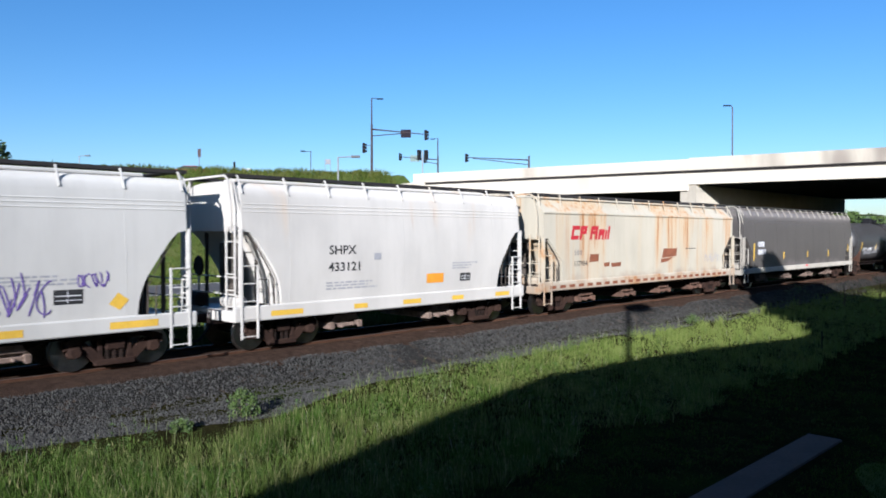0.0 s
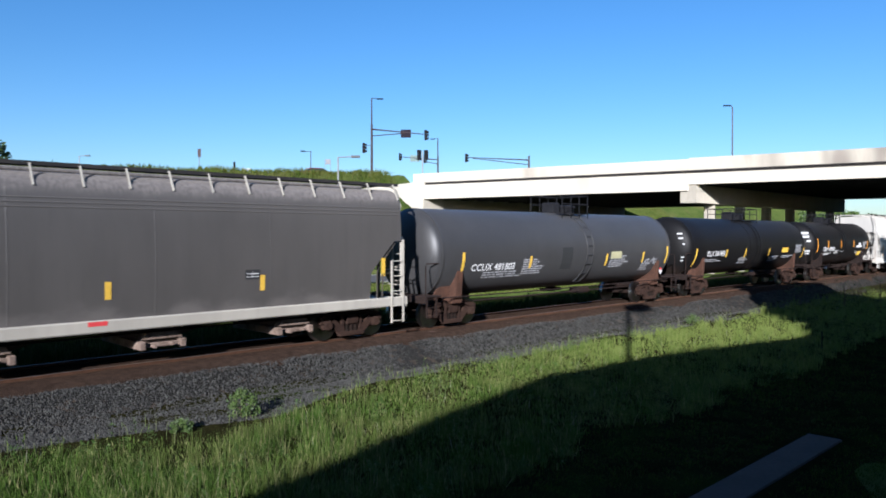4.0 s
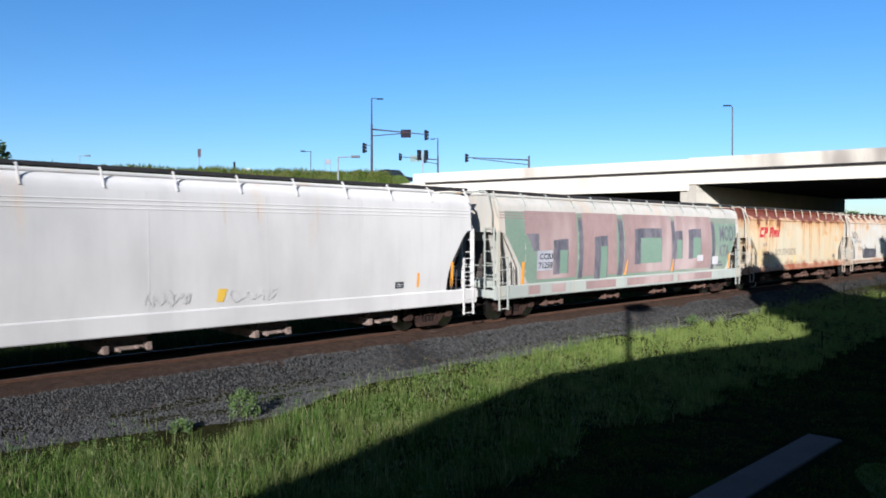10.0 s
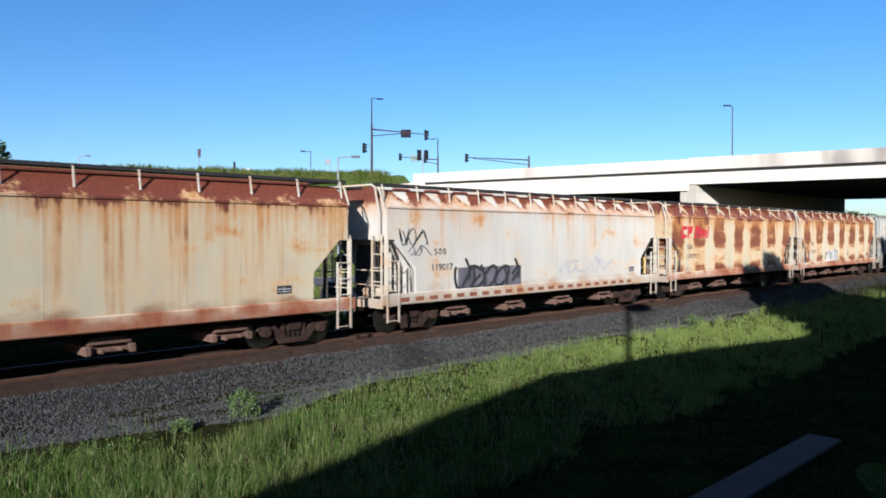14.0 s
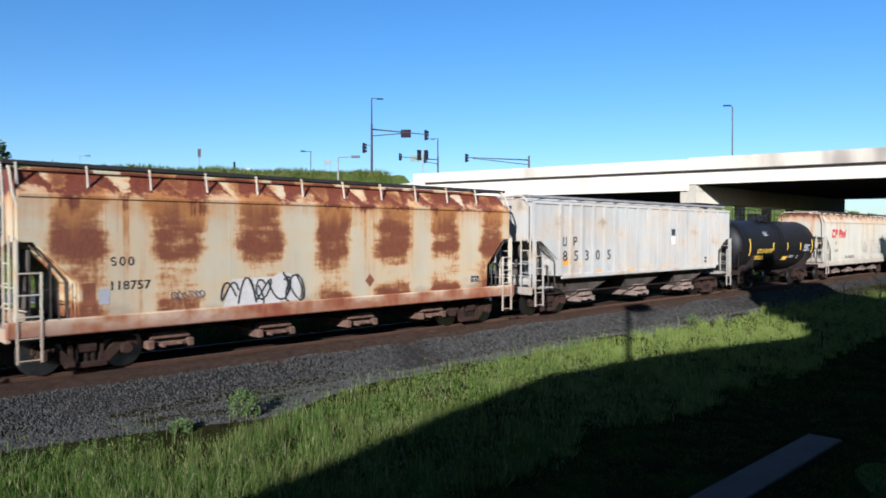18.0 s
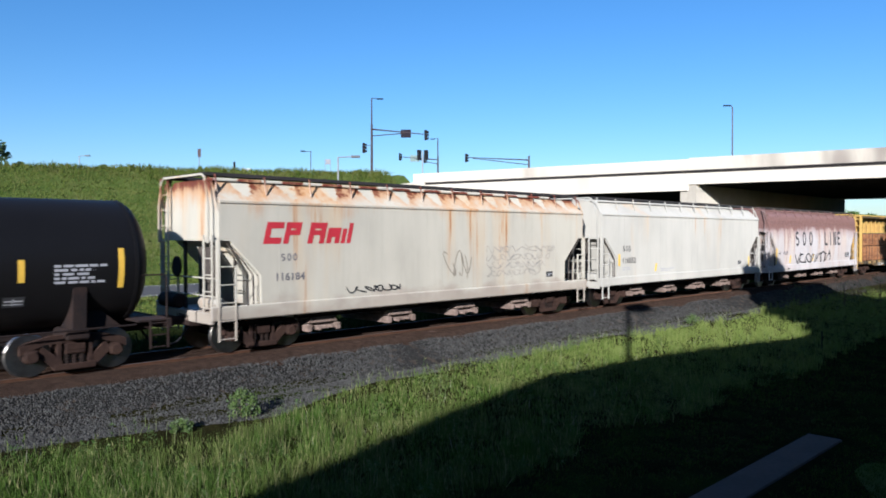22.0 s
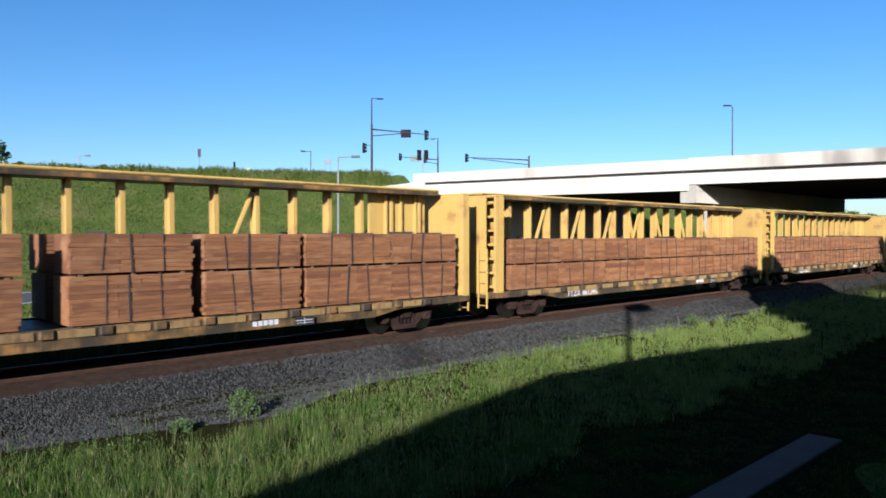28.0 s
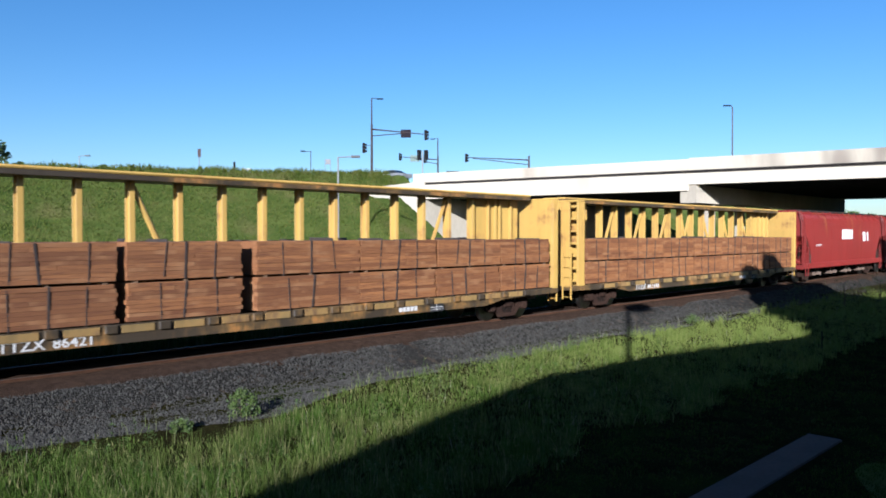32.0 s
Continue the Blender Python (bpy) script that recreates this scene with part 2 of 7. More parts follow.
# Verge colour darkened to carry the train's shade.
M_VERGE_SHADE = surface("shade_dark_verge", (0.016, 0.022, 0.006), (0.010, 0.013, 0.004), 1.2, 25, 0.95, 0, 0.9, dist=0.04)
M_ROAD = surface("asphalt", (0.060, 0.060, 0.062), (0.040, 0.040, 0.042), 0.8, 60, 0.9, 0, 0.3)
M_MARK = plain("road_paint", (0.7, 0.68, 0.6), 0.7)
M_CONC = surface("pale_concrete", (0.66, 0.605, 0.50), (0.60, 0.55, 0.455), 0.25, 3, 0.85, 0, 0.15, (1, 1, 0.35), third=(0.415, 0.365, 0.299))
M_CONC2 = surface("stained_concrete", (0.61, 0.56, 0.46), (0.53, 0.485, 0.395), 0.5, 5, 0.85, 0, 0.2, (1, 1, 0.3), third=(0.315, 0.274, 0.224))
# Concrete darkened for the shade beneath the overpass.
M_CONC_SHADE = surface("shade_dark_concrete", (0.066, 0.060, 0.054), (0.045, 0.042, 0.038), 0.5, 8, 0.9, 0, 0.2)
M_POLE = surface("brown_painted_pole", (0.036, 0.022, 0.024), (0.048, 0.032, 0.032), 1.5, 20, 0.5)
M_GALV = surface("galvanised_pole", (0.440, 0.440, 0.432), (0.360, 0.360, 0.352), 1.5, 20, 0.45, 0.6)
M_LAMPH = surface("grey_lamp_housing", (0.13, 0.13, 0.135), (0.09, 0.09, 0.095), 3, 20, 0.6)
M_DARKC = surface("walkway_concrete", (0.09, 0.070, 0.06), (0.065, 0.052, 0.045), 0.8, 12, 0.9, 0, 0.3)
M_DARK = surface("dark_signal_housing", (0.010, 0.010, 0.012), (0.018, 0.018, 0.02), 3, 20, 0.75)
M_SIGN = plain("weathered_sign_back", (0.03, 0.024, 0.034), 0.75)
M_SIGNG = plain("green_street_sign", (0.16, 0.26, 0.23), 0.5)
M_WHITE = plain("white_marking_paint", (0.663, 0.663, 0.646), 0.6)
M_BLACKP = plain("black_marking_paint", (0.03, 0.03, 0.03), 0.6)
M_YEL = plain("yellow_reflective_stripe", (0.680, 0.442, 0.051), 0.5)
M_ORG = plain("orange_marking", (0.722, 0.306, 0.025), 0.55)
M_REDP = plain("red_lettering_paint", (0.40, 0.022, 0.032), 0.65)
M_GREYP = plain("faded_grey_marking", (0.357, 0.357, 0.365), 0.65)
M_PURP = plain("purple_spray_paint", (0.16, 0.10, 0.34), 0.6)
M_BOARD = plain("placard_white", (0.47, 0.45, 0.43), 0.6)
M_REDS = plain("placard_red", (0.65, 0.06, 0.06), 0.6)
M_BOARDD = surface("dark_walkway_grating", (0.022, 0.022, 0.022), (0.040, 0.036, 0.034), 3, 30, 0.7)


# ---- freight cars: shared running gear ----
def side_frame_mesh():
    b = Build()
    for s in (1,):
        b.prism([(-1.12, 0.50), (-1.12, 0.70), (-0.98, 0.76), (-0.5, 0.88), (0.5, 0.88), (0.98, 0.76), (1.12, 0.70), (1.12, 0.50), (0.98, 0.58), (0.6, 0.70), (-0.6, 0.70), (-0.98, 0.58)], -0.08, 0.08)
        for k in (-1, 1):
            poly = [(0.80, 0.50), (0.66, 0.66), (0.26, 0.30), (0.26, 0.13), (0.42, 0.13)]
            poly = [(k * x, z) for x, z in poly]
            b.prism(poly if k > 0 else poly[::-1], -0.07, 0.07)
            b.box(k * 0.33 - 0.05, k * 0.33 + 0.05, -0.075, 0.075, 0.22, 0.72, 0.015)
            b.box(k * 0.89 - 0.15, k * 0.89 + 0.15, -0.13, 0.12, 0.34, 0.60, 0.05)
            b.turn([(-0.17, 0.11), (-0.15, 0.13), (0.05, 0.13)], (k * 0.89, 0, 0.457), "y", 10)
        b.box(-0.45, 0.45, -0.09, 0.09, 0.10, 0.24, 0.02)
        b.box(-0.22, 0.22, -0.13, 0.09, 0.52, 0.70, 0.03)
    return b.mesh("side_frame", M_TRUCK)


def wheel_mesh():
    return Build().turn([(-0.07, 0.13), (-0.075, 0.17), (-0.02, 0.22), (-0.03, 0.38), (-0.065, 0.40), (-0.065, 0.452)], (0, 0, 0), "y", 22).mesh("wheel", M_WHEEL, True)


def tread_mesh():
    return Build().turn([(-0.066, 0.452), (-0.066, 0.457), (0.05, 0.461), (0.06, 0.487), (0.085, 0.487), (0.09, 0.40)], (0, 0, 0), "y", 24).mesh("tread", M_TREAD, True)


ME_FRAME, ME_WHEEL, ME_TREAD = side_frame_mesh(), wheel_mesh(), tread_mesh()
ME_BOLSTER = Build().box(-0.22, 0.22, -1.12, 1.12, 0.45, 0.66, 0.03).box(-0.3, 0.3, -0.35, 0.35, 0.66, 0.78, 0.03).mesh("truck", M_TRUCK)
ME_AXLE = Build().tube([(0, -0.95, 0), (0, 0.95, 0)], 0.085, 8).mesh("axle", M_WHEEL)
_sp = Build()
for _k in (-0.16, 0, 0.16):
    _sp.turn([(0.0, 0.07), (0.04, 0.075), (0.05, 0.06), (0.1, 0.075), (0.12, 0.06), (0.17, 0.075), (0.19, 0.06), (0.24, 0.075), (0.28, 0.07)], (_k, 0, 0.24), "z", 8)
ME_SPRING = _sp.mesh("spring", M_WHEEL)
ME_BEAM = Build().box(-0.06, 0.06, -0.85, 0.85, 0.36, 0.46, 0.02).mesh("brake_beam", M_TRUCK)
_cp = Build().box(-0.1, 0.42, -0.11, 0.11, 0.76, 0.98, 0.03)
_cp.prism([(0.38, 0.74), (0.38, 1.02), (0.58, 1.02), (0.66, 0.95), (0.66, 0.80), (0.58, 0.74)], -0.17, 0.13)
ME_COUPLER = _cp.mesh("coupler", M_TRUCK)
ME_HOSE = Build().tube([(0, 0.3, 0.8), (0.15, 0.32, 0.65), (0.3, 0.33, 0.45), (0.42, 0.3, 0.32), (0.55, 0.26, 0.3)], 0.03, 6).mesh("brake_hose", M_DARK)


def running_gear(car, pitch, tc):
    """Two trucks, the couplers and the brake hoses."""
    for s in (-1, 1):
        t = part("truck", ME_BOLSTER, None, car, "rust-brown cast steel truck", at=pose(s * tc, 0, 0))
        for y in (-1, 1):
            part("side_frame", ME_FRAME, None, t, at=pose(0, y * 1.0, 0, 0, 0, 0 if y < 0 else 180))
            part("spring", ME_SPRING, None, t, at=pose(0, y * 1.0, 0))
        for k in (-0.89, 0.89):
            part("axle", ME_AXLE, None, t, at=pose(k, 0, 0.457))
            part("brake_beam", ME_BEAM, None, t, at=pose(k * 0.42, 0, 0))
            for y in (-1, 1):
                part("wheel", ME_WHEEL, None, t, at=pose(k, y * 0.78, 0.457, 0, 0, 0 if y < 0 else 180))
                part("tread", ME_TREAD, None, t, at=pose(k, y * 0.78, 0.457, 0, 0, 0 if y < 0 else 180))
        part("coupler", ME_COUPLER, None, car, at=pose(s * (pitch / 2 - 0.60), 0, 0, 0, 0, 0 if s > 0 else 180))
        part("brake_hose", ME_HOSE, None, car, at=pose(s * (pitch / 2 - 0.6), 0, 0, 0, 0, 0 if s > 0 else 180))


# ---- markings laid on a car's side ----
SINGLE = {"number_board", "side_stripe", "sill_stripe", "sill_block", "sill_patch", "mural", "mural_window", "mural_shadow", "orange_tag", "white_block", "yellow_smear", "orange_diamond", "leaf_mark"}


def patch_on(name, quads, material, parent, surf, lift=0.006, label="", rows=3):
    """Flat marks (four corners in x, z) laid on the near side, whose half width at height z is surf(z)."""
    if name in SINGLE and len(quads) > 1:
        return [patch_on(name, [q], material, parent, surf, lift, label, rows) for q in quads][0]
    b = Build()
    for q in quads:
        (xa, za), (xb, zb), (xc, zc), (xd, zd) = q
        vs, fs = [], []
        for i in range(rows + 1):
            u = i / rows
            for (p, r), (p2, r2) in (((xa, za), (xd, zd)), ((xb, zb), (xc, zc))):
                x, z = p + (p2 - p) * u, r + (r2 - r) * u
                vs.append((x, -surf(z) - lift, z))
        for i in range(rows):
            fs.append((2 * i, 2 * i + 1, 2 * i + 3, 2 * i + 2))
        b.add(vs, fs)
    return part(name, b, material, parent, label)


def rect(x0, x1, z0, z1, lean=0.0):
    h = z1 - z0
    return ((x0, z0), (x1, z0), (x1 + lean * h, z1), (x0 + lean * h, z1))


FONT_CACHE = {}


def letters(text, x, z, height, material, parent, surf, lift=0.007, wide=1.12, name="lettering", label=""):
    """Painted characters in the built-in font, bottom left at x, z."""
    if text not in FONT_CACHE:
        cu = bpy.data.curves.new("lettering", "FONT")
        cu.body = text
        cu.resolution_u = 2
        cu.offset = 0.016
        ob = new("lettering_source", cu)
        me = bpy.data.meshes.new_from_object(ob.evaluated_get(bpy.context.evaluated_depsgraph_get()))
        bpy.data.objects.remove(ob)
        vs = [tuple(v.co) for v in me.vertices]
        fs = [tuple(p.vertices) for p in me.polygons]
        bpy.data.meshes.remove(me)
        FONT_CACHE[text] = (vs, fs)
    vs, fs = FONT_CACHE[text]
    k = height / 0.70
    b = Build()
    b.add([(x + v[0] * k * wide, -surf(z + v[1] * k) - lift, z + v[1] * k) for v in vs], fs)
    return part(name, b, material, parent, label)


def blocks(x, z, height, pattern, material, parent, surf, lean=0.0, name="lettering", label="", lift=0.007):
    """A painted name drawn as plain blocks: pattern lists (width, gap) in heights."""
    q, px = [], x
    for w, g in pattern:
        q.append(rect(px, px + w * height, z, z + height, lean))
        px += (w + g) * height
    return patch_on(name, q, material, parent, surf, lift, label, 2)


def fine_print(x, z, rows, width, material, parent, surf, rng, step=0.085, h=0.045):
    """Lines of small unreadable lettering as plain bars."""
    q = []
    for r in range(rows):
        px = x
        end = x + width * rng.uniform(0.6, 1.0)
        while px < end:
            w = rng.uniform(0.08, 0.28)
            q.append(rect(px, min(px + w, end), z - r * step, z - r * step + h))
            px += w + rng.uniform(0.03, 0.07)
    return patch_on("small_lettering", q, material, parent, surf, 0.006, "", 1)


def scrawl(x, z, w, h, loops, material, parent, surf, rng, thick=0.045, label="sprayed graffiti scrawl"):
    """Overlapping sprayed strokes, bars and arcs that spell nothing."""
    step = w / loops
    count = 0

    def stroke(pts):
        nonlocal count
        count += 1
        vs, n = [], len(pts)
        for k, (px, pz) in enumerate(pts):
            (ax, az), (bx, bz) = pts[max(k - 1, 0)], pts[min(k + 1, n - 1)]
            ln = math.hypot(bx - ax, bz - az) or 1
            ox, oz = -(bz - az) / ln * thick / 2, (bx - ax) / ln * thick / 2
            for sg in (-1, 1):
                zz = pz + sg * oz
                vs.append((px + sg * ox, -surf(zz) - 0.012 - 0.0004 * count, zz))
        part("graffiti_stroke", Build().add(vs, [(2 * k, 2 * k + 1, 2 * k + 3, 2 * k + 2) for k in range(n - 1)]), material, parent, label)
    for i in range(loops):
        cx, cz = x + step * (i + 0.5), z + h * 0.5
        p1, p2, f1, f2 = rng.uniform(0, 6.28), rng.uniform(0, 6.28), rng.choice((1.0, 1.0, 1.5)), rng.choice((1.0, 1.5, 2.0))
        rx, rz = step * rng.uniform(0.45, 0.75), h * rng.uniform(0.3, 0.5)
        end = rng.uniform(3.6, 5.8)
        stroke([(cx + rx * math.sin(f1 * end * j / 15 + p1), cz + rz * math.cos(f2 * end * j / 15 + p2)) for j in range(16)])
        if rng.random() < 0.45:
            sx, dz = step * rng.uniform(-0.4, 0.4), h * rng.uniform(-0.3, 0.3)
            stroke([(cx + sx + step * 0.35 * math.sin(2.2 * j / 7), cz + dz + h * (0.45 - 0.8 * j / 7)) for j in range(8)])


def data_panel(x, z, w, h, parent, surf, dark=True):
    """The small black panel with lines that every car carries."""
    p = patch_on("data_panel", [rect(x, x + w, z, z + h)], M_BLACKP if dark else M_GREYP, parent, surf, 0.006)
    q = [rect(x + 0.03, x + w * 0.45, z + h * 0.55, z + h * 0.62), rect(x + w * 0.5, x + w - 0.03, z + h * 0.55, z + h * 0.62),
         rect(x + w * 0.46, x + w * 0.49, z + 0.03, z + h - 0.03), rect(x + 0.03, x + w - 0.03, z + h * 0.25, z + h * 0.3)]
    patch_on("panel_line", q, M_WHITE, p, surf, 0.010, "", 1)
    return p


# ---- covered hopper ----
def hopper(label, pitch, paint, style="flat", bays=3, z_sill=1.0, sill_h=0.30, run=1.75, cut=2.95, trim=None, sill=None, bay_mat=None, brackets=1.35, board=None, z_roof=4.50, eave=3.95, posts=None, notch=1.0, knee=None, rib_mat=None, group="freight cars of the train"):
    car = thing("covered_hopper", label, "freight car", group)
    hl = pitch / 2 - 0.50
    bt = hl - 0.24
    trim = trim or paint
    bay_mat = bay_mat or M_STEEL
    side_bot = z_sill + sill_h - 0.06
    if style == "round":
        def surf(z):
            if z <= eave + 0.15:
                return 1.60 - 0.075 * ((z - 2.5) / 1.4) ** 2
            u = min((z - eave - 0.15) / (z_roof - eave - 0.15), 1)
            y0 = 1.60 - 0.075 * ((eave + 0.15 - 2.5) / 1.4) ** 2
            return y0 - 0.75 * (1 - math.sqrt(max(0.0, 1 - u * u)))
        roof = [eave + 0.15 + (z_roof - eave - 0.15) * u for u in (0.0, 0.35, 0.65, 0.85, 0.96, 1.0)]
    else:
        def surf(z):
            if z <= eave:
                return 1.56
            return 1.56 - (z - eave) * 0.62 / (z_roof - eave)
        roof = [eave, (eave + z_roof) / 2, z_roof]
    # body: a loft of sections whose foot rises along the slope sheets at both ends
    if (knee or style) == "round":
        steps = [(0, 1), (0.22, 0.98), (0.42, 0.88), (0.60, 0.75), (0.82, 0.59), (0.98, 0.46), (1.08, 0.34), (1.15, 0.2), (1.18, 0.0), (1.19, 0.0)]
    else:
        steps = [(0, 1), (0.3, 1), (1.15, 0.5), (1.19, 0.46), (1.2, 0.0), (1.21, 0.0)]

    def slope(d):
        """Height of the slope sheet at d metres from the end of the body."""
        return side_bot + (cut - side_bot) * float(np.interp(d / notch, [p[0] for p in steps], [p[1] for p in steps]))
    xs = [-bt + d * notch for d, _ in steps]
    foot = [side_bot + (cut - side_bot) * f for _, f in steps]
    xs = xs + [-x for x in xs[::-1]]
    foot = foot + foot[::-1]
    nz = 7
    vs, fs, ring = [], [], 0
    for x, zb in zip(xs, foot):
        half = [(surf(zb + (roof[0] - zb) * i / nz), zb + (roof[0] - zb) * i / nz) for i in range(nz)] + [(surf(z), z) for z in roof]
        pts = [(-y, z) for y, z in half] + [(0, z_roof + 0.05)] + [(y, z) for y, z in half[::-1]]
        ring = len(pts)
        vs += [(x, y, z) for y, z in pts]
    for i in range(len(xs) - 1):
        fs += [(i * ring + k, i * ring + (k + 1) % ring, (i + 1) * ring + (k + 1) % ring, (i + 1) * ring + k) for k in range(ring)]
    fs += [tuple(range(ring)), tuple(range((len(xs) - 1) * ring, len(xs) * ring))[::-1]]
    part("body", Build().add(vs, fs), paint, car, "", True)
    # weld seams and the pressed lines below the eave
    n_seam = int(2 * (bt - run) / 2.9)
    for k in range(n_seam + 1):
        x = -(bt - run) + 2 * (bt - run) * k / n_seam
        if posts:
            break
        zs = [side_bot + 0.05 + (eave + 0.1 - side_bot) * i / 6 for i in range(7)] if style == "round" else [side_bot + 0.05, eave - 0.06]
        vs = [(x + d, -surf(z) - h, z) for z in zs for d, h in ((-0.02, 0.0), (-0.012, 0.004), (0.012, 0.004), (0.02, 0.0))]
        part("weld_seam", Build().add(vs, [(4 * i + j, 4 * i + j + 1, 4 * i + j + 5, 4 * i + j + 4) for i in range(len(zs) - 1) for j in range(3)]), paint, car)
    if style == "round":
        for z in (3.70, 3.80, 3.90):
            part("side_rib", Build().prism_x([(-surf(z) + 0.01, z - 0.02), (-surf(z) - 0.012, z - 0.014), (-surf(z) - 0.012, z + 0.006), (-surf(z) + 0.01, z + 0.02)], -bt + 0.05, bt - 0.05), rib_mat or paint, car)
    # eave seam
    if style == "flat":
        for s in (-1, 1):
            part("eave_angle", Build().box(-bt, bt, min(s * 1.555, s * 1.60), max(s * 1.555, s * 1.60), eave - 0.05, eave + 0.02, 0.01), paint, car)
    # side sills, centre sill, end sills and platforms
    for s in (-1, 1):
        part("side_sill", Build().box(-hl + (0.0 if sill_h > 0.2 else 1.9), hl - (0.0 if sill_h > 0.2 else 1.9), min(s * 1.50, s * 1.625), max(s * 1.50, s * 1.625), z_sill - 0.06, z_sill + sill_h, 0.03), sill or trim, car)
        part("end_sill", Build().box(min(s * (hl - 0.1), s * hl), max(s * (hl - 0.1), s * hl), -1.58, 1.58, 0.86, 1.14, 0.02), trim, car)
        b = Build().box(min(s * (hl - 1.5), s * (hl - 0.1)), max(s * (hl - 1.5), s * (hl - 0.1)), -1.5, 1.5, 1.05, 1.10, 0.01)
        part("end_platform", b, trim, car)
    part("centre_sill", Build().box(-hl, hl, -0.36, 0.36, 0.72, 1.05, 0.02), M_STEEL, car)
    # corner posts, slope struts, ladders at both ends
    for sx in (-1, 1):
        e = sx * (hl - 0.20)
        for sy in (-1, 1):
            b = Build().box(e - 0.035, e + 0.035, min(sy * 1.50, sy * 1.57), max(sy * 1.50, sy * 1.57), 1.1, cut + 0.02, 0.01)
            part("corner_post", b, trim, car)
            b = Build().tube([(e - sx * 0.05, sy * (surf(eave) - 0.02), eave - 0.25), (e + sx * 0.03, sy * (surf(eave) - 0.06), eave + 0.05), (e + sx * 0.03, sy * 1.3, z_roof - 0.06), (e, sy * 1.02, z_roof + 0.12)], 0.03, 6)
            part("corner_grab", b, trim, car)
            b = Build()
            for d, w, y in ((0.22, 0.045, 0.75), (0.80, 0.03, 0.9)):
                b.box(sx * (bt - d) - w, sx * (bt - d) + w, sy * y - 0.04, sy * y + 0.04, 1.05, slope(d) + 0.03, 0.01)
            part("slope_strut", b, M_STRUT, car)
            ladder = Build()
            for k, zt in ((0.0, cut + 0.05), (0.46, 2.32)):
                ladder.box(e - sx * k - 0.022, e - sx * k + 0.022, min(sy * 1.60, sy * 1.65), max(sy * 1.60, sy * 1.65), 0.42, zt)
            for k in range(5):
                zz = 0.48 + k * 0.455
                ladder.tube([(e, sy * 1.64, zz), (e - sx * 0.46, sy * 1.64, zz)], 0.016, 5)
            part("side_ladder", ladder, trim, car)
            rail = Build().tube([(e - sx * 0.25, sy * 1.52, cut - 0.06), (e - sx * 0.72 * notch, sy * 1.54, slope(0.72 * notch) - 0.12), (e - sx * 0.98 * notch, sy * 1.56, slope(0.98 * notch) - 0.2), (e - sx * 1.0 * notch, sy * 1.57, 1.15)], 0.02, 5)
            rail.tube([(e - sx * 0.46, sy * 1.60, 1.95), (e - sx * 0.8, sy * 1.60, 1.92), (e - sx * 0.82, sy * 1.60, 1.15)], 0.018, 5)
            if sy < 0:
                part("handrail", rail, M_STRUT, car)
            ladder = Build()
            top_z = cut + 0.15 if sy < 0 else z_roof + 0.15
            for k in (1.02, 1.46):
                ladder.box(e + sx * 0.10 - 0.02, e + sx * 0.10 + 0.02, sy * k - 0.025, sy * k + 0.025, 0.95, top_z)
            zz = 1.25
            while zz < top_z:
                ladder.tube([(e + sx * 0.11, sy * 1.02, zz), (e + sx * 0.11, sy * 1.46, zz)], 0.015, 5)
                zz += 0.42
            part("end_ladder", ladder, trim, car)
        part("end_web", Build().box(sx * (bt - 0.5) - 0.03, sx * (bt - 0.5) + 0.03, -0.5, 0.5, 1.06, slope(0.5) + 0.04, 0.01), M_STRUT, car)
        rail = Build().tube([(e + sx * 0.06, -1.5, 2.0), (e + sx * 0.06, 1.5, 2.0)], 0.02, 5).tube([(e + sx * 0.06, -1.5, 1.55), (e + sx * 0.06, 1.5, 1.55)], 0.018, 5)
        part("end_handrail", rail, trim, car)
    ex = -(hl - 0.02)
    for sy in (-1, 1):
        part("end_stanchion", Build().tube([(ex, sy * 1.42, cut - 0.05), (ex, sy * 1.42, eave - 0.1), (ex, sy * 1.25, z_roof + 0.04), (ex, sy * 1.05, z_roof + 0.14)], 0.03, 6), trim, car)
    part("end_hoop", Build().tube([(ex, -1.1, z_roof + 0.13), (ex, 1.1, z_roof + 0.13)], 0.03, 6), trim, car)
    # brake gear on the leading end
    e = -(hl - 0.55)
    part("brake_wheel", Build().turn([(-0.03, 0.26), (0.0, 0.29), (0.03, 0.26), (0.03, 0.2), (-0.03, 0.2)], (-hl + 0.12, 0.55, 2.25), "x", 14), M_STEEL, car)
    part("brake_cylinder", Build().turn([(-0.45, 0.14), (-0.42, 0.17), (0.42, 0.17), (0.45, 0.14)], (e - 0.1, -0.75, 1.32), "y", 12), trim, car, smooth=True)
    part("air_reservoir", Build().turn([(-0.5, 0.15), (-0.45, 0.2), (0.45, 0.2), (0.5, 0.15)], (e - 0.65 + 0.1, 0.6, 1.36), "y", 12), M_STEEL, car, smooth=True)
    part("brake_pipe", Build().tube([(-hl + 0.1, -1.1, 1.18), (-hl + 0.9, -1.15, 1.2), (-hl + 1.0, -1.2, 0.8), (hl - 1.0, -1.2, 0.8)], 0.03, 6), M_STEEL, car)
    # roof: hatch trough, walkways on brackets
    part("hatch_cover", Build().box(-bt + 0.5, bt - 0.5, -0.32, 0.32, z_roof + 0.03, z_roof + 0.13, 0.03), paint, car)
    bm = board or M_BOARDD
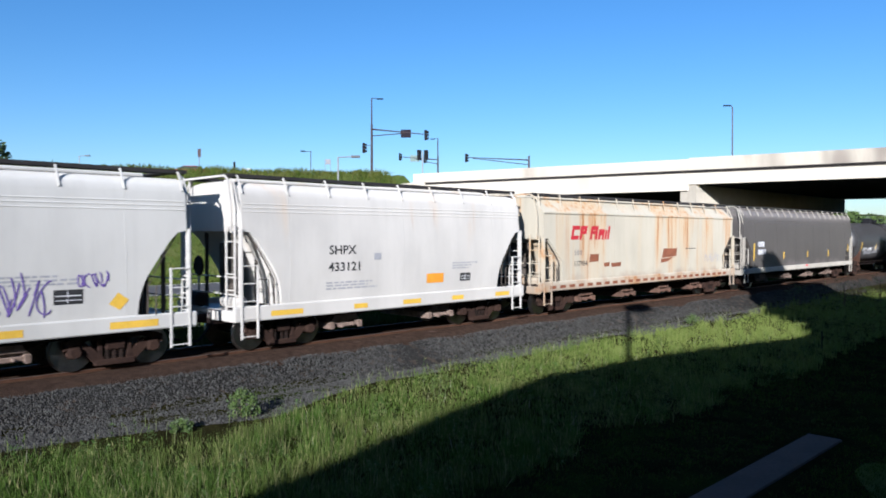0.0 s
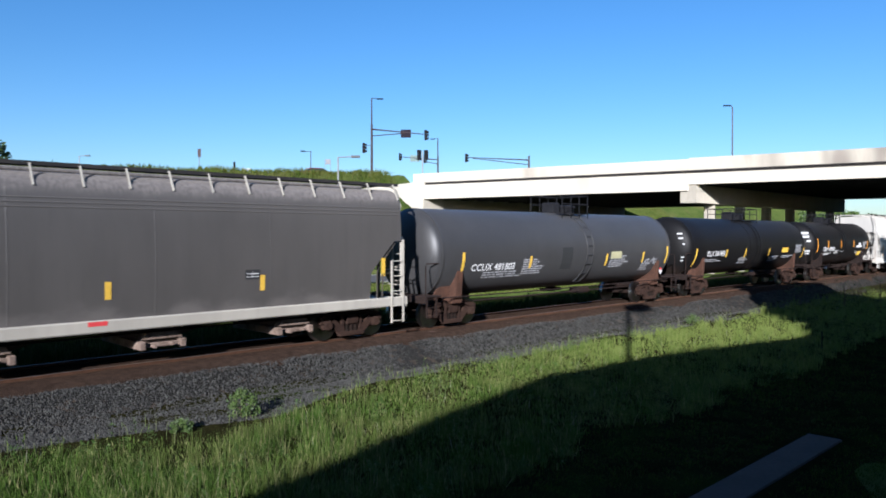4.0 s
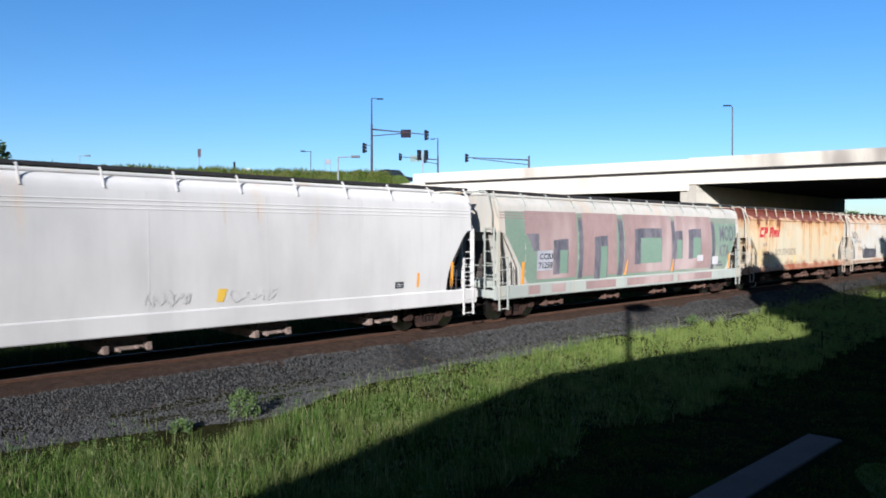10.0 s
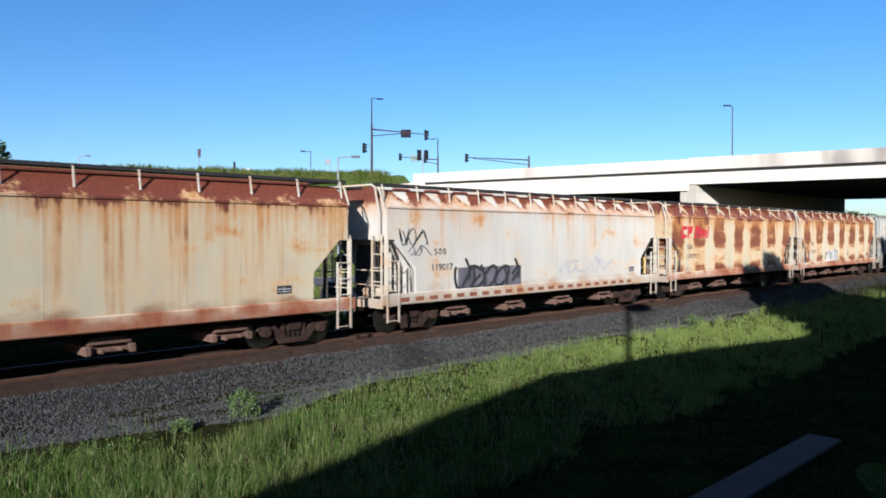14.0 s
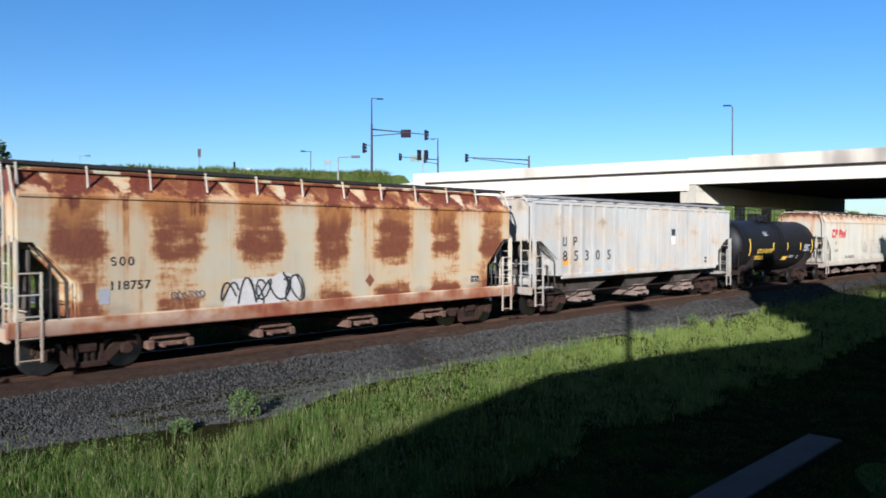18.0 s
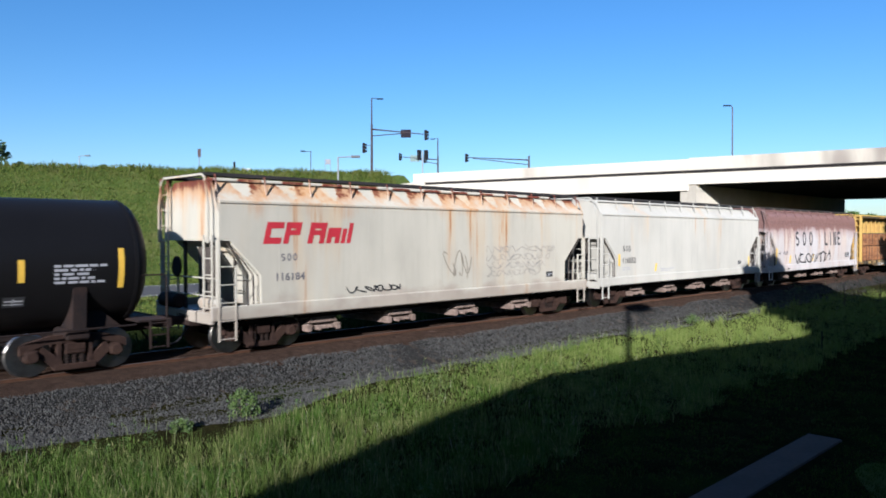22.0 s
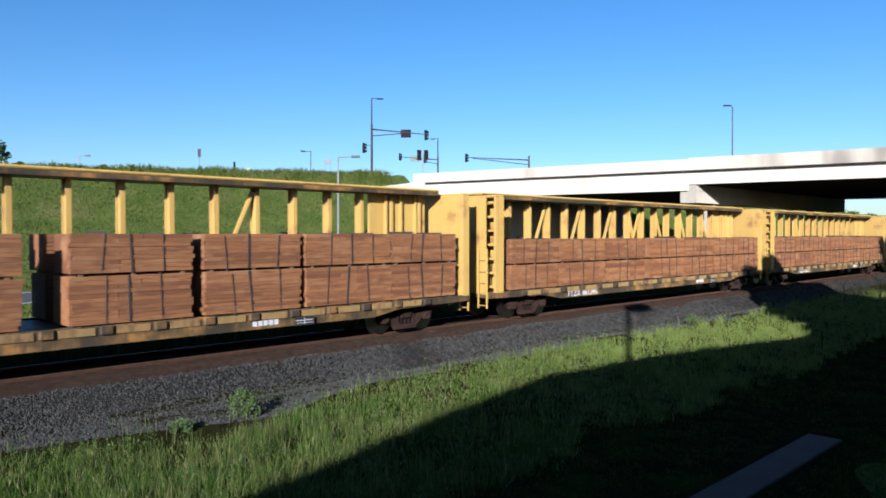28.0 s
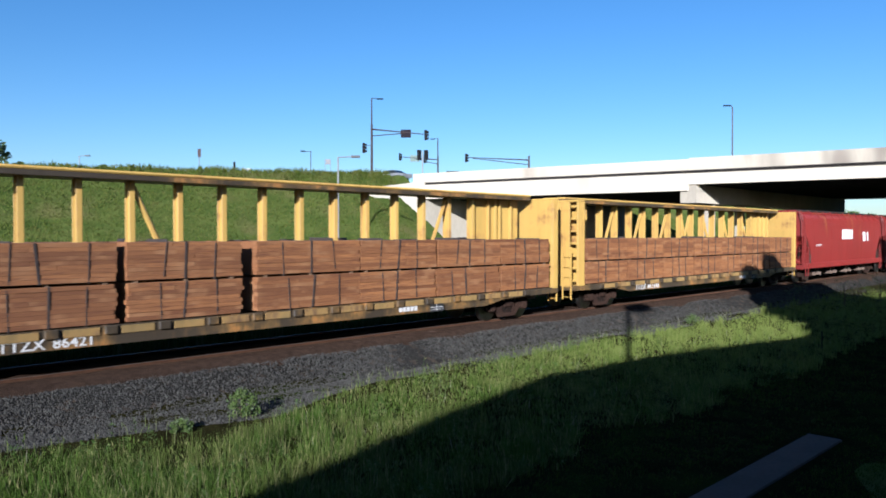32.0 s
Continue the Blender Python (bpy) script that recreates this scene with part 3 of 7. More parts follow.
    for s in (-1, 1):
        part("running_board", Build().box(-hl + 0.05, hl - 0.05, min(s * 0.78, s * 1.22), max(s * 0.78, s * 1.22), z_roof + 0.10, z_roof + 0.185), bm, car)
        n = int(2 * (hl - 0.3) / brackets)
        for k in range(n + 1):
            x = -(hl - 0.3) + k * 2 * (hl - 0.3) / n
            b = Build().tube([(x, s * (surf(eave + 0.2) + 0.01), eave + 0.2), (x, s * 1.26, z_roof + 0.12), (x, s * 0.8, z_roof + 0.13)], 0.028, 5)
            part("bracket", b, trim, car)
    for s in (-1, 1):
        part("crossover_board", Build().box(min(s * (hl - 0.02), s * (hl - 0.45)), max(s * (hl - 0.02), s * (hl - 0.45)), -0.77, 0.77, z_roof + 0.14, z_roof + 0.17), bm, car)
    # discharge bays
    span = 2 * (bt - run) - 0.4
    for k in range(bays):
        cx = -span / 2 + span * (k + 0.5) / bays
        hw = span / bays * 0.46
        zt = side_bot - 0.02
        vs = [(cx - hw, -1.45, zt), (cx + hw, -1.45, zt), (cx + hw, 1.45, zt), (cx - hw, 1.45, zt),
              (cx - 0.38, -0.75, 0.52), (cx + 0.38, -0.75, 0.52), (cx + 0.38, 0.75, 0.52), (cx - 0.38, 0.75, 0.52)]
        bay = part("discharge_bay", Build().add(vs, [(0, 1, 2, 3), (4, 7, 6, 5), (0, 4, 5, 1), (1, 5, 6, 2), (2, 6, 7, 3), (3, 7, 4, 0)]), bay_mat, car)
        b = Build().box(cx - 0.56, cx + 0.56, -1.12, 1.12, 0.40, 0.50, 0.02).box(cx - 0.46, cx + 0.46, -1.0, 1.0, 0.50, 0.62, 0.02)
        for k in (-0.5, 0.5):
            b.box(cx + k - 0.07, cx + k + 0.07, -1.24, 1.24, 0.36, 0.56, 0.02)
        b.tube([(cx - 0.25, -1.36, 0.44), (cx - 0.25, 1.36, 0.44)], 0.04, 6).tube([(cx + 0.2, -1.3, 0.46), (cx + 0.2, 1.3, 0.46)], 0.03, 6)
        b.prism([(cx - 0.5, 0.6), (cx + 0.5, 0.6), (cx + 0.34, 0.84), (cx - 0.34, 0.84)], -1.16, -0.72)
        part("outlet_gate", b, M_GATER if bay_mat is M_BAYR else M_GATE, bay)
    # outside posts of the ribbed type
    for x in posts or ():
        for s in (-1, 1):
            part("side_post", Build().prism([(x - 0.09, side_bot + 0.02), (x + 0.09, side_bot + 0.02), (x + 0.07, eave), (x - 0.07, eave)], min(s * 1.56, s * 1.635), max(s * 1.56, s * 1.635)), trim, car)
    running_gear(car, pitch, hl - 1.75)
    return car, surf, hl


# ---- tank car ----
def tank_car(label, pitch, paint, radius=1.50, zc=2.46, sill_mat=None, ladder_x=0.0, platform=1.15, band=True, rail_h=0.7, truck_in=2.5, group="freight cars of the train"):
    car = thing("tank_car", label, "tank car", group)
    sill_mat = sill_mat or M_TRUCK
    straight = pitch / 2 - 1.27

    def surf(z):
        return math.sqrt(max(0.0004, radius * radius - (z - zc) ** 2))
    prof = []
    for k in range(9):
        a = math.pi / 2 * k / 8
        prof.append((-straight - 0.56 * math.cos(a), max(radius * math.sin(a), 0.02)))
    prof += [(-straight + straight * 2 * k / 10, radius) for k in range(1, 11)]
    for k in range(1, 9):
        a = math.pi / 2 * k / 8
        prof.append((straight + 0.56 * math.sin(a), max(radius * math.cos(a), 0.02)))
    part("tank", Build().turn(prof, (0, 0, zc), "x", 48), paint, car, "", True)
    for x in (-straight, straight, *((-0.7, 0.45) if band else ())):
        part("weld_band", Build().turn([(-0.04, radius - 0.02), (-0.04, radius + 0.012), (0.04, radius + 0.012), (0.04, radius - 0.02)], (x, 0, zc), "x", 48), paint, car, smooth=True)
    tc = pitch / 2 - truck_in
    for s in (-1, 1):
        part("stub_sill", Build().box(min(s * (tc - 1.6), s * (pitch / 2 - 0.5)), max(s * (tc - 1.6), s * (pitch / 2 - 0.5)), -0.36, 0.36, 0.74, 1.08, 0.03), M_STEEL, car)
        b = Build().box(s * tc - 0.25, s * tc + 0.25, -1.3, 1.3, 0.78, 1.02, 0.03)
        for sy in (-1, 1):
            b.prism_x([(sy * 0.3, 1.0), (sy * 1.35, 1.0), (sy * 1.42, 1.95), (sy * 1.1, 1.42), (sy * 0.5, 1.06)], s * tc - 0.14, s * tc + 0.14)
            b.prism([(s * (tc + 0.12), 1.0), (s * (tc + 1.0), 1.0), (s * (tc + 0.12), 1.75)] if s > 0 else [(s * (tc + 0.12), 1.75), (s * (tc + 1.0), 1.0), (s * (tc + 0.12), 1.0)], sy * 1.0 - 0.05, sy * 1.0 + 0.05)
        part("tank_saddle", b, sill_mat, car, "rust-brown tank saddle")
        x0, x1 = s * (pitch / 2 - 1.25), s * (pitch / 2 - 0.55)
        part("end_platform", Build().box(min(x0, x1), max(x0, x1), -1.45, 1.45, 1.06, 1.11, 0.01), M_STEEL, car)
        part("end_sill", Build().box(min(x1, x1 + s * 0.1), max(x1, x1 + s * 0.1), -1.5, 1.5, 0.88, 1.12, 0.02), M_STEEL, car)
        for sy in (-1, 1):
            part("handrail", Build().tube([(x1, sy * 1.42, 1.1), (x1, sy * 1.42, 2.1), (x1 - s * 0.05, sy * 1.42, 2.16), (x0 + s * 0.1, sy * 1.42, 2.16), (x0, sy * 1.4, 1.9)], 0.022, 6), M_STEEL, car)
            b = Build()
            for k in (0, 0.42):
                b.box(x1 - s * k - 0.02, x1 - s * k + 0.02, min(sy * 1.46, sy * 1.5), max(sy * 1.46, sy * 1.5), 0.42, 1.1)
            for k in range(3):
                b.tube([(x1, sy * 1.48, 0.46 + k * 0.28), (x1 - s * 0.42, sy * 1.48, 0.46 + k * 0.28)], 0.015, 5)
            part("step", b, M_STEEL, car)
    # top fittings, platform with rails, centre ladder
    top = zc + radius
    part("manway", Build().turn([(top - 0.1, 0.42), (top + 0.2, 0.42), (top + 0.2, 0.48), (top + 0.28, 0.48), (top + 0.34, 0.3)], (ladder_x + 0.35, 0, 0), "z", 16), M_DARK, car, smooth=True)
    part("valve_housing", Build().box(ladder_x - 0.85, ladder_x - 0.35, -0.3, 0.3, top - 0.1, top + 0.42, 0.05), M_DARK, car)
    if platform:
        b = Build()
        for sy in (-1, 1):
            b.box(ladder_x - platform, ladder_x + platform, sy * 0.62 - 0.13, sy * 0.62 + 0.13, top - 0.06, top - 0.03)
        part("top_platform", b, M_DARK, car)
        for sy in (-1, 1):
            for k in (-1, -0.33, 0.33, 1):
                part("platform_post", Build().tube([(ladder_x + k * platform, sy * 0.80, top - 0.25), (ladder_x + k * platform, sy * 0.80, top + rail_h)], 0.02, 5), M_DARK, car)
            for z in (rail_h * 0.5, rail_h):
                part("platform_rail", Build().tube([(ladder_x - platform, sy * 0.80, top + z), (ladder_x + platform, sy * 0.80, top + z)], 0.022, 5), M_DARK, car)
        for k in (-1, 1):
            part("platform_rail", Build().tube([(ladder_x + k * platform, -0.80, top + rail_h), (ladder_x + k * platform, 0.80, top + rail_h)], 0.02, 5), M_DARK, car)
    for sy in (-1, 1):
        b = Build()
        zs = [zc - radius * 0.85 + radius * 1.7 * k / 14 for k in range(15)]
        arc = [(sy * (surf(z) + 0.05), z) for z in zs]
        for k in (-0.22, 0.22):
            b.tube([(ladder_x + k, y, z) for y, z in arc], 0.02, 5)
        for y, z in arc[::2]:
            b.tube([(ladder_x - 0.22, y, z), (ladder_x + 0.22, y, z)], 0.015, 5)
        part("side_ladder", b, paint, car)
        part("safety_rail", Build().tube([(-straight, sy * 1.42, 1.02), (-straight * 0.4, sy * 1.46, 1.0), (straight * 0.4, sy * 1.46, 1.0), (straight, sy * 1.42, 1.02)], 0.022, 5), M_STEEL, car)
    part("bottom_outlet", Build().turn([(0.75, 0.14), (0.8, 0.2), (0.98, 0.2)], (0.3, 0, 0), "z", 10).box(-0.3, 0.9, -0.12, 0.12, 0.78, 0.9, 0.02), M_STEEL, car)
    part("brake_gear", Build().box(1.6, 2.4, -0.5, 0.0, 0.62, 0.86, 0.04).tube([(-straight, -0.5, 0.72), (straight, -0.5, 0.72)], 0.03, 6), M_STEEL, car)
    running_gear(car, pitch, tc)
    return car, surf, straight


# ---- centre-beam lumber flat car ----
def lumber_car(label, pitch, paint, dark, braces, group="freight cars of the train", panel_end=True, shift=0.41):
    car = thing("lumber_flat_car", label, "freight car", group)
    hl = pitch / 2 - 0.5
    part("deck", Build().box(-hl, hl, -1.38, 1.38, 0.86, 1.02, 0.02), dark, car)
    for s in (-1, 1):
        poly = [(-hl, 1.06), (hl, 1.06), (hl, 0.86), (hl - 3.2, 0.80), (hl - 4.2, 0.62), (-hl + 4.2, 0.62), (-hl + 3.2, 0.80), (-hl, 0.86)]
        part("side_sill", Build().prism(poly, min(s * 1.36, s * 1.44), max(s * 1.36, s * 1.44)), dark, car, "dark side sill")
        n = int(2 * (hl - 1.5) / 1.245)
        for k in range(n + 1):
            x = -n * 1.245 / 2 + k * 1.245
            part("sill_bracket", Build().box(x - 0.14, x + 0.14, min(s * 1.40, s * 1.52), max(s * 1.40, s * 1.52), 0.86, 1.06, 0.02), dark, car)
            if k < n:
                part("sill_plate", Build().box(x + 0.24, x + 1.0, min(s * 1.445, s * 1.475), max(s * 1.445, s * 1.475), 0.86, 1.03), M_SILLY, car, "dirty yellow sill plate")
    part("centre_sill", Build().box(-hl, hl, -0.36, 0.36, 0.55, 0.86, 0.02), dark, car)
    # bulkheads
    for s in (-1, 1):
        inset, thick = (0.03, 0.33) if s > 0 else (0.30, 0.48)
        x0, x1 = sorted((s * (hl - inset), s * (hl - inset - thick)))
        xi, xo = s * (hl - inset - thick), s * (hl - inset)
        bulk = part("bulkhead", Build().box(min(xi, xi + s * 0.06), max(xi, xi + s * 0.06), -1.36, 1.36, 1.02, 4.42, 0.01), paint, car)
        if s < 0:
            part("end_sheet", Build().box(-hl + 0.04, -hl + 0.10, -1.22, 1.22, 1.02, 4.40, 0.01), paint, bulk)
        for y in (-1.405, 1.405):
            part("bulkhead_side", Build().box(x0, x1, y - 0.045, y + 0.045, 1.02, 4.42, 0.02), paint, bulk)
        part("bulkhead_cap", Build().box(x0, x1, -1.45, 1.45, 4.42, 4.5, 0.02), paint, bulk)
        for k in range(7):
            part("bulkhead_rib", Build().box(min(xo, xo - s * 0.22), max(xo, xo - s * 0.22), -1.35, 1.35, 1.2 + k * 0.5, 1.28 + k * 0.5, 0.01), paint, bulk)
        for y in (-0.7, 0.0, 0.7):
            part("bulkhead_post", Build().box(min(xo, xo - s * 0.2), max(xo, xo - s * 0.2), y - 0.06, y + 0.06, 1.05, 4.42, 0.01), paint, bulk)
        ladder = Build()
        for y in (-1.34, -0.94):
            ladder.box(s * (hl + 0.02) - 0.02, s * (hl + 0.02) + 0.02, y - 0.025, y + 0.025, 0.5, 4.5 if s > 0 else 2.6)
        for k in range(10 if s > 0 else 5):
            ladder.tube([(s * (hl + 0.03), -1.34, 0.6 + k * 0.40), (s * (hl + 0.03), -0.94, 0.6 + k * 0.40)], 0.015, 5)
        part("ladder", ladder, paint, bulk)
        xg = s * (hl - 0.8)
        # tapered web panel beside each bulkhead
        if panel_end or s > 0:
            xw = s * (hl - 0.66 - 2.6)
            part("web_panel", Build().box(min(xg, xw), max(xg, xw), -0.05, 0.05, 1.02, 4.42, 0.01), paint, car)
            for k in range(3):
                xx = s * (hl - 0.66 - 0.65 * (k + 1))
                part("web_stiffener", Build().box(xx - 0.04, xx + 0.04, -0.16, 0.16, 1.02, 4.42, 0.01), paint, car)
    part("top_chord", Build().box(-hl + 0.6, hl - 0.6, -0.58, 0.58, 4.56, 4.64, 0.03), paint, car)
    part("chord_flange", Build().box(-hl + 0.6, hl - 0.6, -0.54, 0.54, 4.43, 4.56, 0.01), dark, car, "dark lower flange of the top chord")
    n = int(2 * (hl - 2.0) / 1.245)
    if not panel_end:
        part("brace", Build().tube([(-hl + 0.85, 0, 4.35), (-hl + 1.45, 0, 1.6)], 0.06, 6), paint, car)
    for k in range(0 if panel_end and shift < 0.6 else -1, n + 1):
        x = -n * 1.245 / 2 + k * 1.245 + shift
        b = Build().box(x - 0.07, x + 0.07, -0.15, -0.11, 1.02, 4.45, 0.01).box(x - 0.07, x + 0.07, 0.11, 0.15, 1.02, 4.45, 0.01).box(x - 0.02, x + 0.02, -0.11, 0.11, 1.02, 4.45)
        part("post", b, paint, car)
        kind = braces[k] if 0 <= k < len(braces) else 0
        if k < n and kind:
            za, zb = (1.05, 4.35) if kind in (1, 4) else (4.35, 1.05)
            if kind in (1, 2):
                za, zb = (1.9, 4.3) if kind == 1 else (4.3, 1.9)
            part("brace", Build().tube([(x + 0.08, 0, za), (x + 1.16, 0, zb)], 0.07, 6), paint, car)
            if kind == 3:
                part("brace", Build().tube([(x + 0.08, 0, 1.9), (x + 1.16, 0, 4.3)], 0.07, 6), paint, car)
    running_gear(car, pitch, hl - 2.6)

    def surf(z):
        return 1.48
    return car, surf, hl


def bundle_mesh(length, material, n=9):
    """The inner stack of a bundle of boards, grooved between the courses; origin at the middle of its foot."""
    prof, h = [], 0.098
    for i in range(n):
        prof += [(-0.50, i * h), (-0.535, i * h + 0.004), (-0.535, (i + 1) * h - 0.01), (-0.50, (i + 1) * h - 0.006)]
    prof += [(0.53, n * h - 0.006), (0.53, 0)]
    return Build().prism_x(prof, -length / 2 + 0.02, length / 2 - 0.02).mesh("lumber_pack", material)


def plank_meshes(length, material):
    """Boards of the outer face, whole or in two lengths."""
    out = []
    for k, (lo, hi, jog) in enumerate(((0, 1, 0.0), (0.014, 1.012, 0.008), (-0.012, 0.982, 0.016), (0.004, 1.006, -0.004))):
        out.append(Build().box((lo - 0.5) * length, (hi - 0.5) * length, -0.565 - jog, -0.40, 0.001, 0.0955, 0.003).mesh("plank", material))
    for k, cut in enumerate((0.38, 0.57)):
        out.append(Build().box(-0.5 * length, (cut - 0.5) * length - 0.006, -0.568, -0.40, 0.001, 0.0955, 0.003).mesh("plank", material))
        out.append(Build().box((cut - 0.5) * length + 0.006, 0.5 * length + 0.01, -0.561, -0.40, 0.001, 0.0955, 0.003).mesh("plank", material))
    return out


# ---- ground ----
def lerp_list(x, pts):
    return float(np.interp(x, [p[0] for p in pts], [p[1] for p in pts]))


CREST = [(-300, 160), (-40, 84), (20, 64), (34.6, 56), (46.3, 49.5), (54, 44.5), (56, 42), (57, 41.9), (98, 41.9), (99, 42), (104, 50), (150, 52), (400, 60)]
TOE = [(-300, 110), (-40, 46), (20, 37), (46, 33.5), (54, 33), (56, 41.5), (98, 41.5), (104, 36), (150, 38), (400, 44)]


def ground_z(x, y):
    if y < 0:
        z = -0.86 - 0.14 * min(max((-y - 3) / 6, 0), 1)
        if y < -2.6 and abs(x) < 120:
            z += 0.05 * noise.noise((x * 0.35, y * 0.35, 0))
        return z
    toe, crest = lerp_list(x, TOE), lerp_list(x, CREST)
    berm = -9
    if 36 < x < 58.5 and 30 < y < 42.6:
        edge = lerp_list(x, [(36, 2.0), (42, 5.8), (47, 7.7), (49, 7.25), (54.5, 5.5), (57.6, 4.9), (58.5, 3.0)])
        berm = edge - max(41.9 - y, 0) * 0.72
        if x > 47 and y < 41.7:
            return max(berm, -0.5)
    if y <= toe:
        return max(berm, -0.86 + 0.36 * min(y / 20, 1))
    top = 9.95 if not 56 <= x <= 99 else 8.9
    if y <= crest:
        s = (y - toe) / (crest - toe)
        s = s * s * (3 - 2 * s) * 0.35 + s * 0.65
        return max(berm, -0.5 + (top + 0.5) * s + 0.25 * noise.noise((x * 0.15, y * 0.15, 3)) * math.sin(math.pi * s))
    return top - 0.6 * min((y - crest) / 3.0, 1) * (0 if 56 <= x <= 99 else 1)


def build_ground():
    xs = [-2600, -1200, -500, -250, -120, -60] + [-40 + 2.0 * k for k in range(0, 81)] + [126, 135, 150, 180, 230, 320, 500, 900, 1600, 2800]
    xs = sorted(xs + [55.0, 57.0, 97.0, 99.0, 101.0])
    ys = [-2600, -1200, -500, -200, -100, -60, -40] + [-30 + 1.5 * k for k in range(0, 19)] + [-2.5, 0, 2.5, 5, 9, 14, 20, 26] + [30 + 1.0 * k for k in range(0, 40)] + [41.4, 41.95, 72, 76, 82, 90, 100, 120, 160, 240, 400, 800, 1600, 2800]
    ys = sorted(set(ys))
    vs = [(x, y, ground_z(x, y)) for x in xs for y in ys]
    n = len(ys)
    fs = [(i * n + j, (i + 1) * n + j, (i + 1) * n + j + 1, i * n + j + 1) for i in range(len(xs) - 1) for j in range(n - 1)]
    b = Build().add(vs, fs)
    return solid("ground", b, M_GROUND, "rough meadow ground rising to a grassy road embankment", "ground", "", "structure", True)


build_ground()


# ---- track ----
def ballast_bed():
    xs = [-150 + 3 * k for k in range(0, 110)] + [200, 260, 350, 500, 800]
    prof = [(-3.0, -0.95), (-2.75, -0.80), (-1.75, -0.24), (-1.35, -0.17), (1.35, -0.17), (1.75, -0.24), (2.75, -0.80), (3.0, -0.95)]
    vs, n = [], len(prof)
    for x in xs:
        for y, z in prof:
            vs.append((x, y + 0.12 * noise.noise((x * 0.5, y, 1)), z + 0.03 * noise.noise((x * 0.6, y * 2, 5))))
    fs = [(i * n + j, (i + 1) * n + j, (i + 1) * n + j + 1, i * n + j + 1) for i in range(len(xs) - 1) for j in range(n - 1)]
    return solid("ballast_bed", Build().add(vs, fs), M_BALLAST, "grey crushed stone ballast under the track", "ballast", "", "structure", True)


ballast_bed()
def fines_sheet():
    xs = [-60 + 0.5 * k for k in range(400)] + [140 + 4 * k for k in range(100)]
    prof = [(-1.95, -0.48), (-1.72, -0.25), (-1.55, -0.13), (-1.38, -0.085), (-0.95, -0.075), (-0.5, -0.075), (0, -0.07), (0.5, -0.075), (0.95, -0.075), (1.45, -0.085), (1.8, -0.3)]
    vs, n = [], len(prof)
    for x in xs:
        for y, z in prof:
            vs.append((x, y + (0.22 * noise.noise((x * 0.7, y, 2)) if y < -1.5 else 0), z + 0.035 * noise.noise((x * 1.3, y * 2, 9)) * (1.6 if y < -1.4 else 0.6)))
    fs = [(i * n + j, (i + 1) * n + j, (i + 1) * n + j + 1, i * n + j + 1) for i in range(len(xs) - 1) for j in range(n - 1)]
    return solid("ballast_fines", Build().add(vs, fs), M_DUST, "rust-brown dust and fines between the rails", "ballast", "", "structure", True)


fines_sheet()
track = thing("track", "single railway track with rusty rails on wooden ties", "railway track", "", "structure")
for _s in (-1, 1):
    poly = [(-0.075, -0.175), (0.075, -0.175), (0.07, -0.16), (0.012, -0.14), (0.012, -0.05), (0.036, -0.035), (0.036, -0.005), (-0.036, -0.005), (-0.036, -0.035), (-0.012, -0.05), (-0.012, -0.14), (-0.07, -0.16)]
    rail = part("rail", Build().prism_x([(_s * 0.7525 + y, z) for y, z in poly], -150, 600), M_RAIL, track)
    part("rail_head", Build().box(-150, 600, _s * 0.7525 - 0.033, _s * 0.7525 + 0.033, -0.006, 0.0), M_RAILTOP, rail)
ME_TIE = Build().box(-0.115, 0.115, -1.3, 1.3, -0.2, -0.085, 0.02).mesh("tie", M_TIE)
for _i in range(190):
    part("tie", ME_TIE, None, track, at=pose(-14 + _i * 0.53, random.uniform(-0.06, 0.06), random.uniform(-0.012, 0.006), 0, 0, random.uniform(-1, 1)))


def soil_strip():
    xs = [-40 + 0.8 * k for k in range(160)]
    vs, n = [], 10
    for x in xs:
        # beyond the ballast edge it is a dark floor for the shaded gaps
        for j, y in enumerate((-2.5, -2.8, -3.2, -3.7, -4.2, -4.8, -7.0, -10.0, -14.0, -18.9)):
            w = 0.5 * noise.noise((x * 0.4, y, 4))
            yy = y + (w if j > 1 else 0)
            vs.append((x, yy, -0.66 if j == 0 else (ground_z(x, yy) + (0.035 if j < n - 1 else -0.12) + 0.03 * noise.noise((x * 1.5, yy * 1.5, 6)))))
    fs = [(i * n + j, i * n + j + 1, (i + 1) * n + j + 1, (i + 1) * n + j) for i in range(len(xs) - 1) for j in range(n - 1)]
    return solid("soil_strip", Build().add(vs, fs), M_SOIL, "brown soil along the ballast, darkened as shade under the meadow", "soil", "", "structure", True)


soil_strip()
# Dark sheet laid where the train's shade falls beyond the track.
solid("far_shade_sheet", Build().add([(x, y, ground_z(x, y) + (0.03 if 0 < j < 4 else -0.2)) for x in [-60 + 4 * k for k in range(60)] for j, y in enumerate((2.55, 2.6, 6.0, 11.0 + 1.2 * math.sin(x * 0.3), 11.6 + 1.2 * math.sin(x * 0.3)))],
      [(i * 5 + j, i * 5 + 5 + j, i * 5 + 6 + j, i * 5 + 1 + j) for i in range(59) for j in range(4)]), M_VERGE_SHADE, "dark sheet beyond the track for the train's shade", "soil", "", "structure", True)


def lumps(x, y, size, seed):
    """Smooth random field in 0..1 over the lawn."""
    g = np.random.default_rng(seed).random((160, 160))
    u, v = (x + 200) / size % 159, (y + 200) / size % 159
    i, j = u.astype(int), v.astype(int)
    a, b = u - i, v - j
    a, b = a * a * (3 - 2 * a), b * b * (3 - 2 * b)
    return (g[i, j] * (1 - a) + g[i + 1, j] * a) * (1 - b) + (g[i, j + 1] * (1 - a) + g[i + 1, j + 1] * a) * b


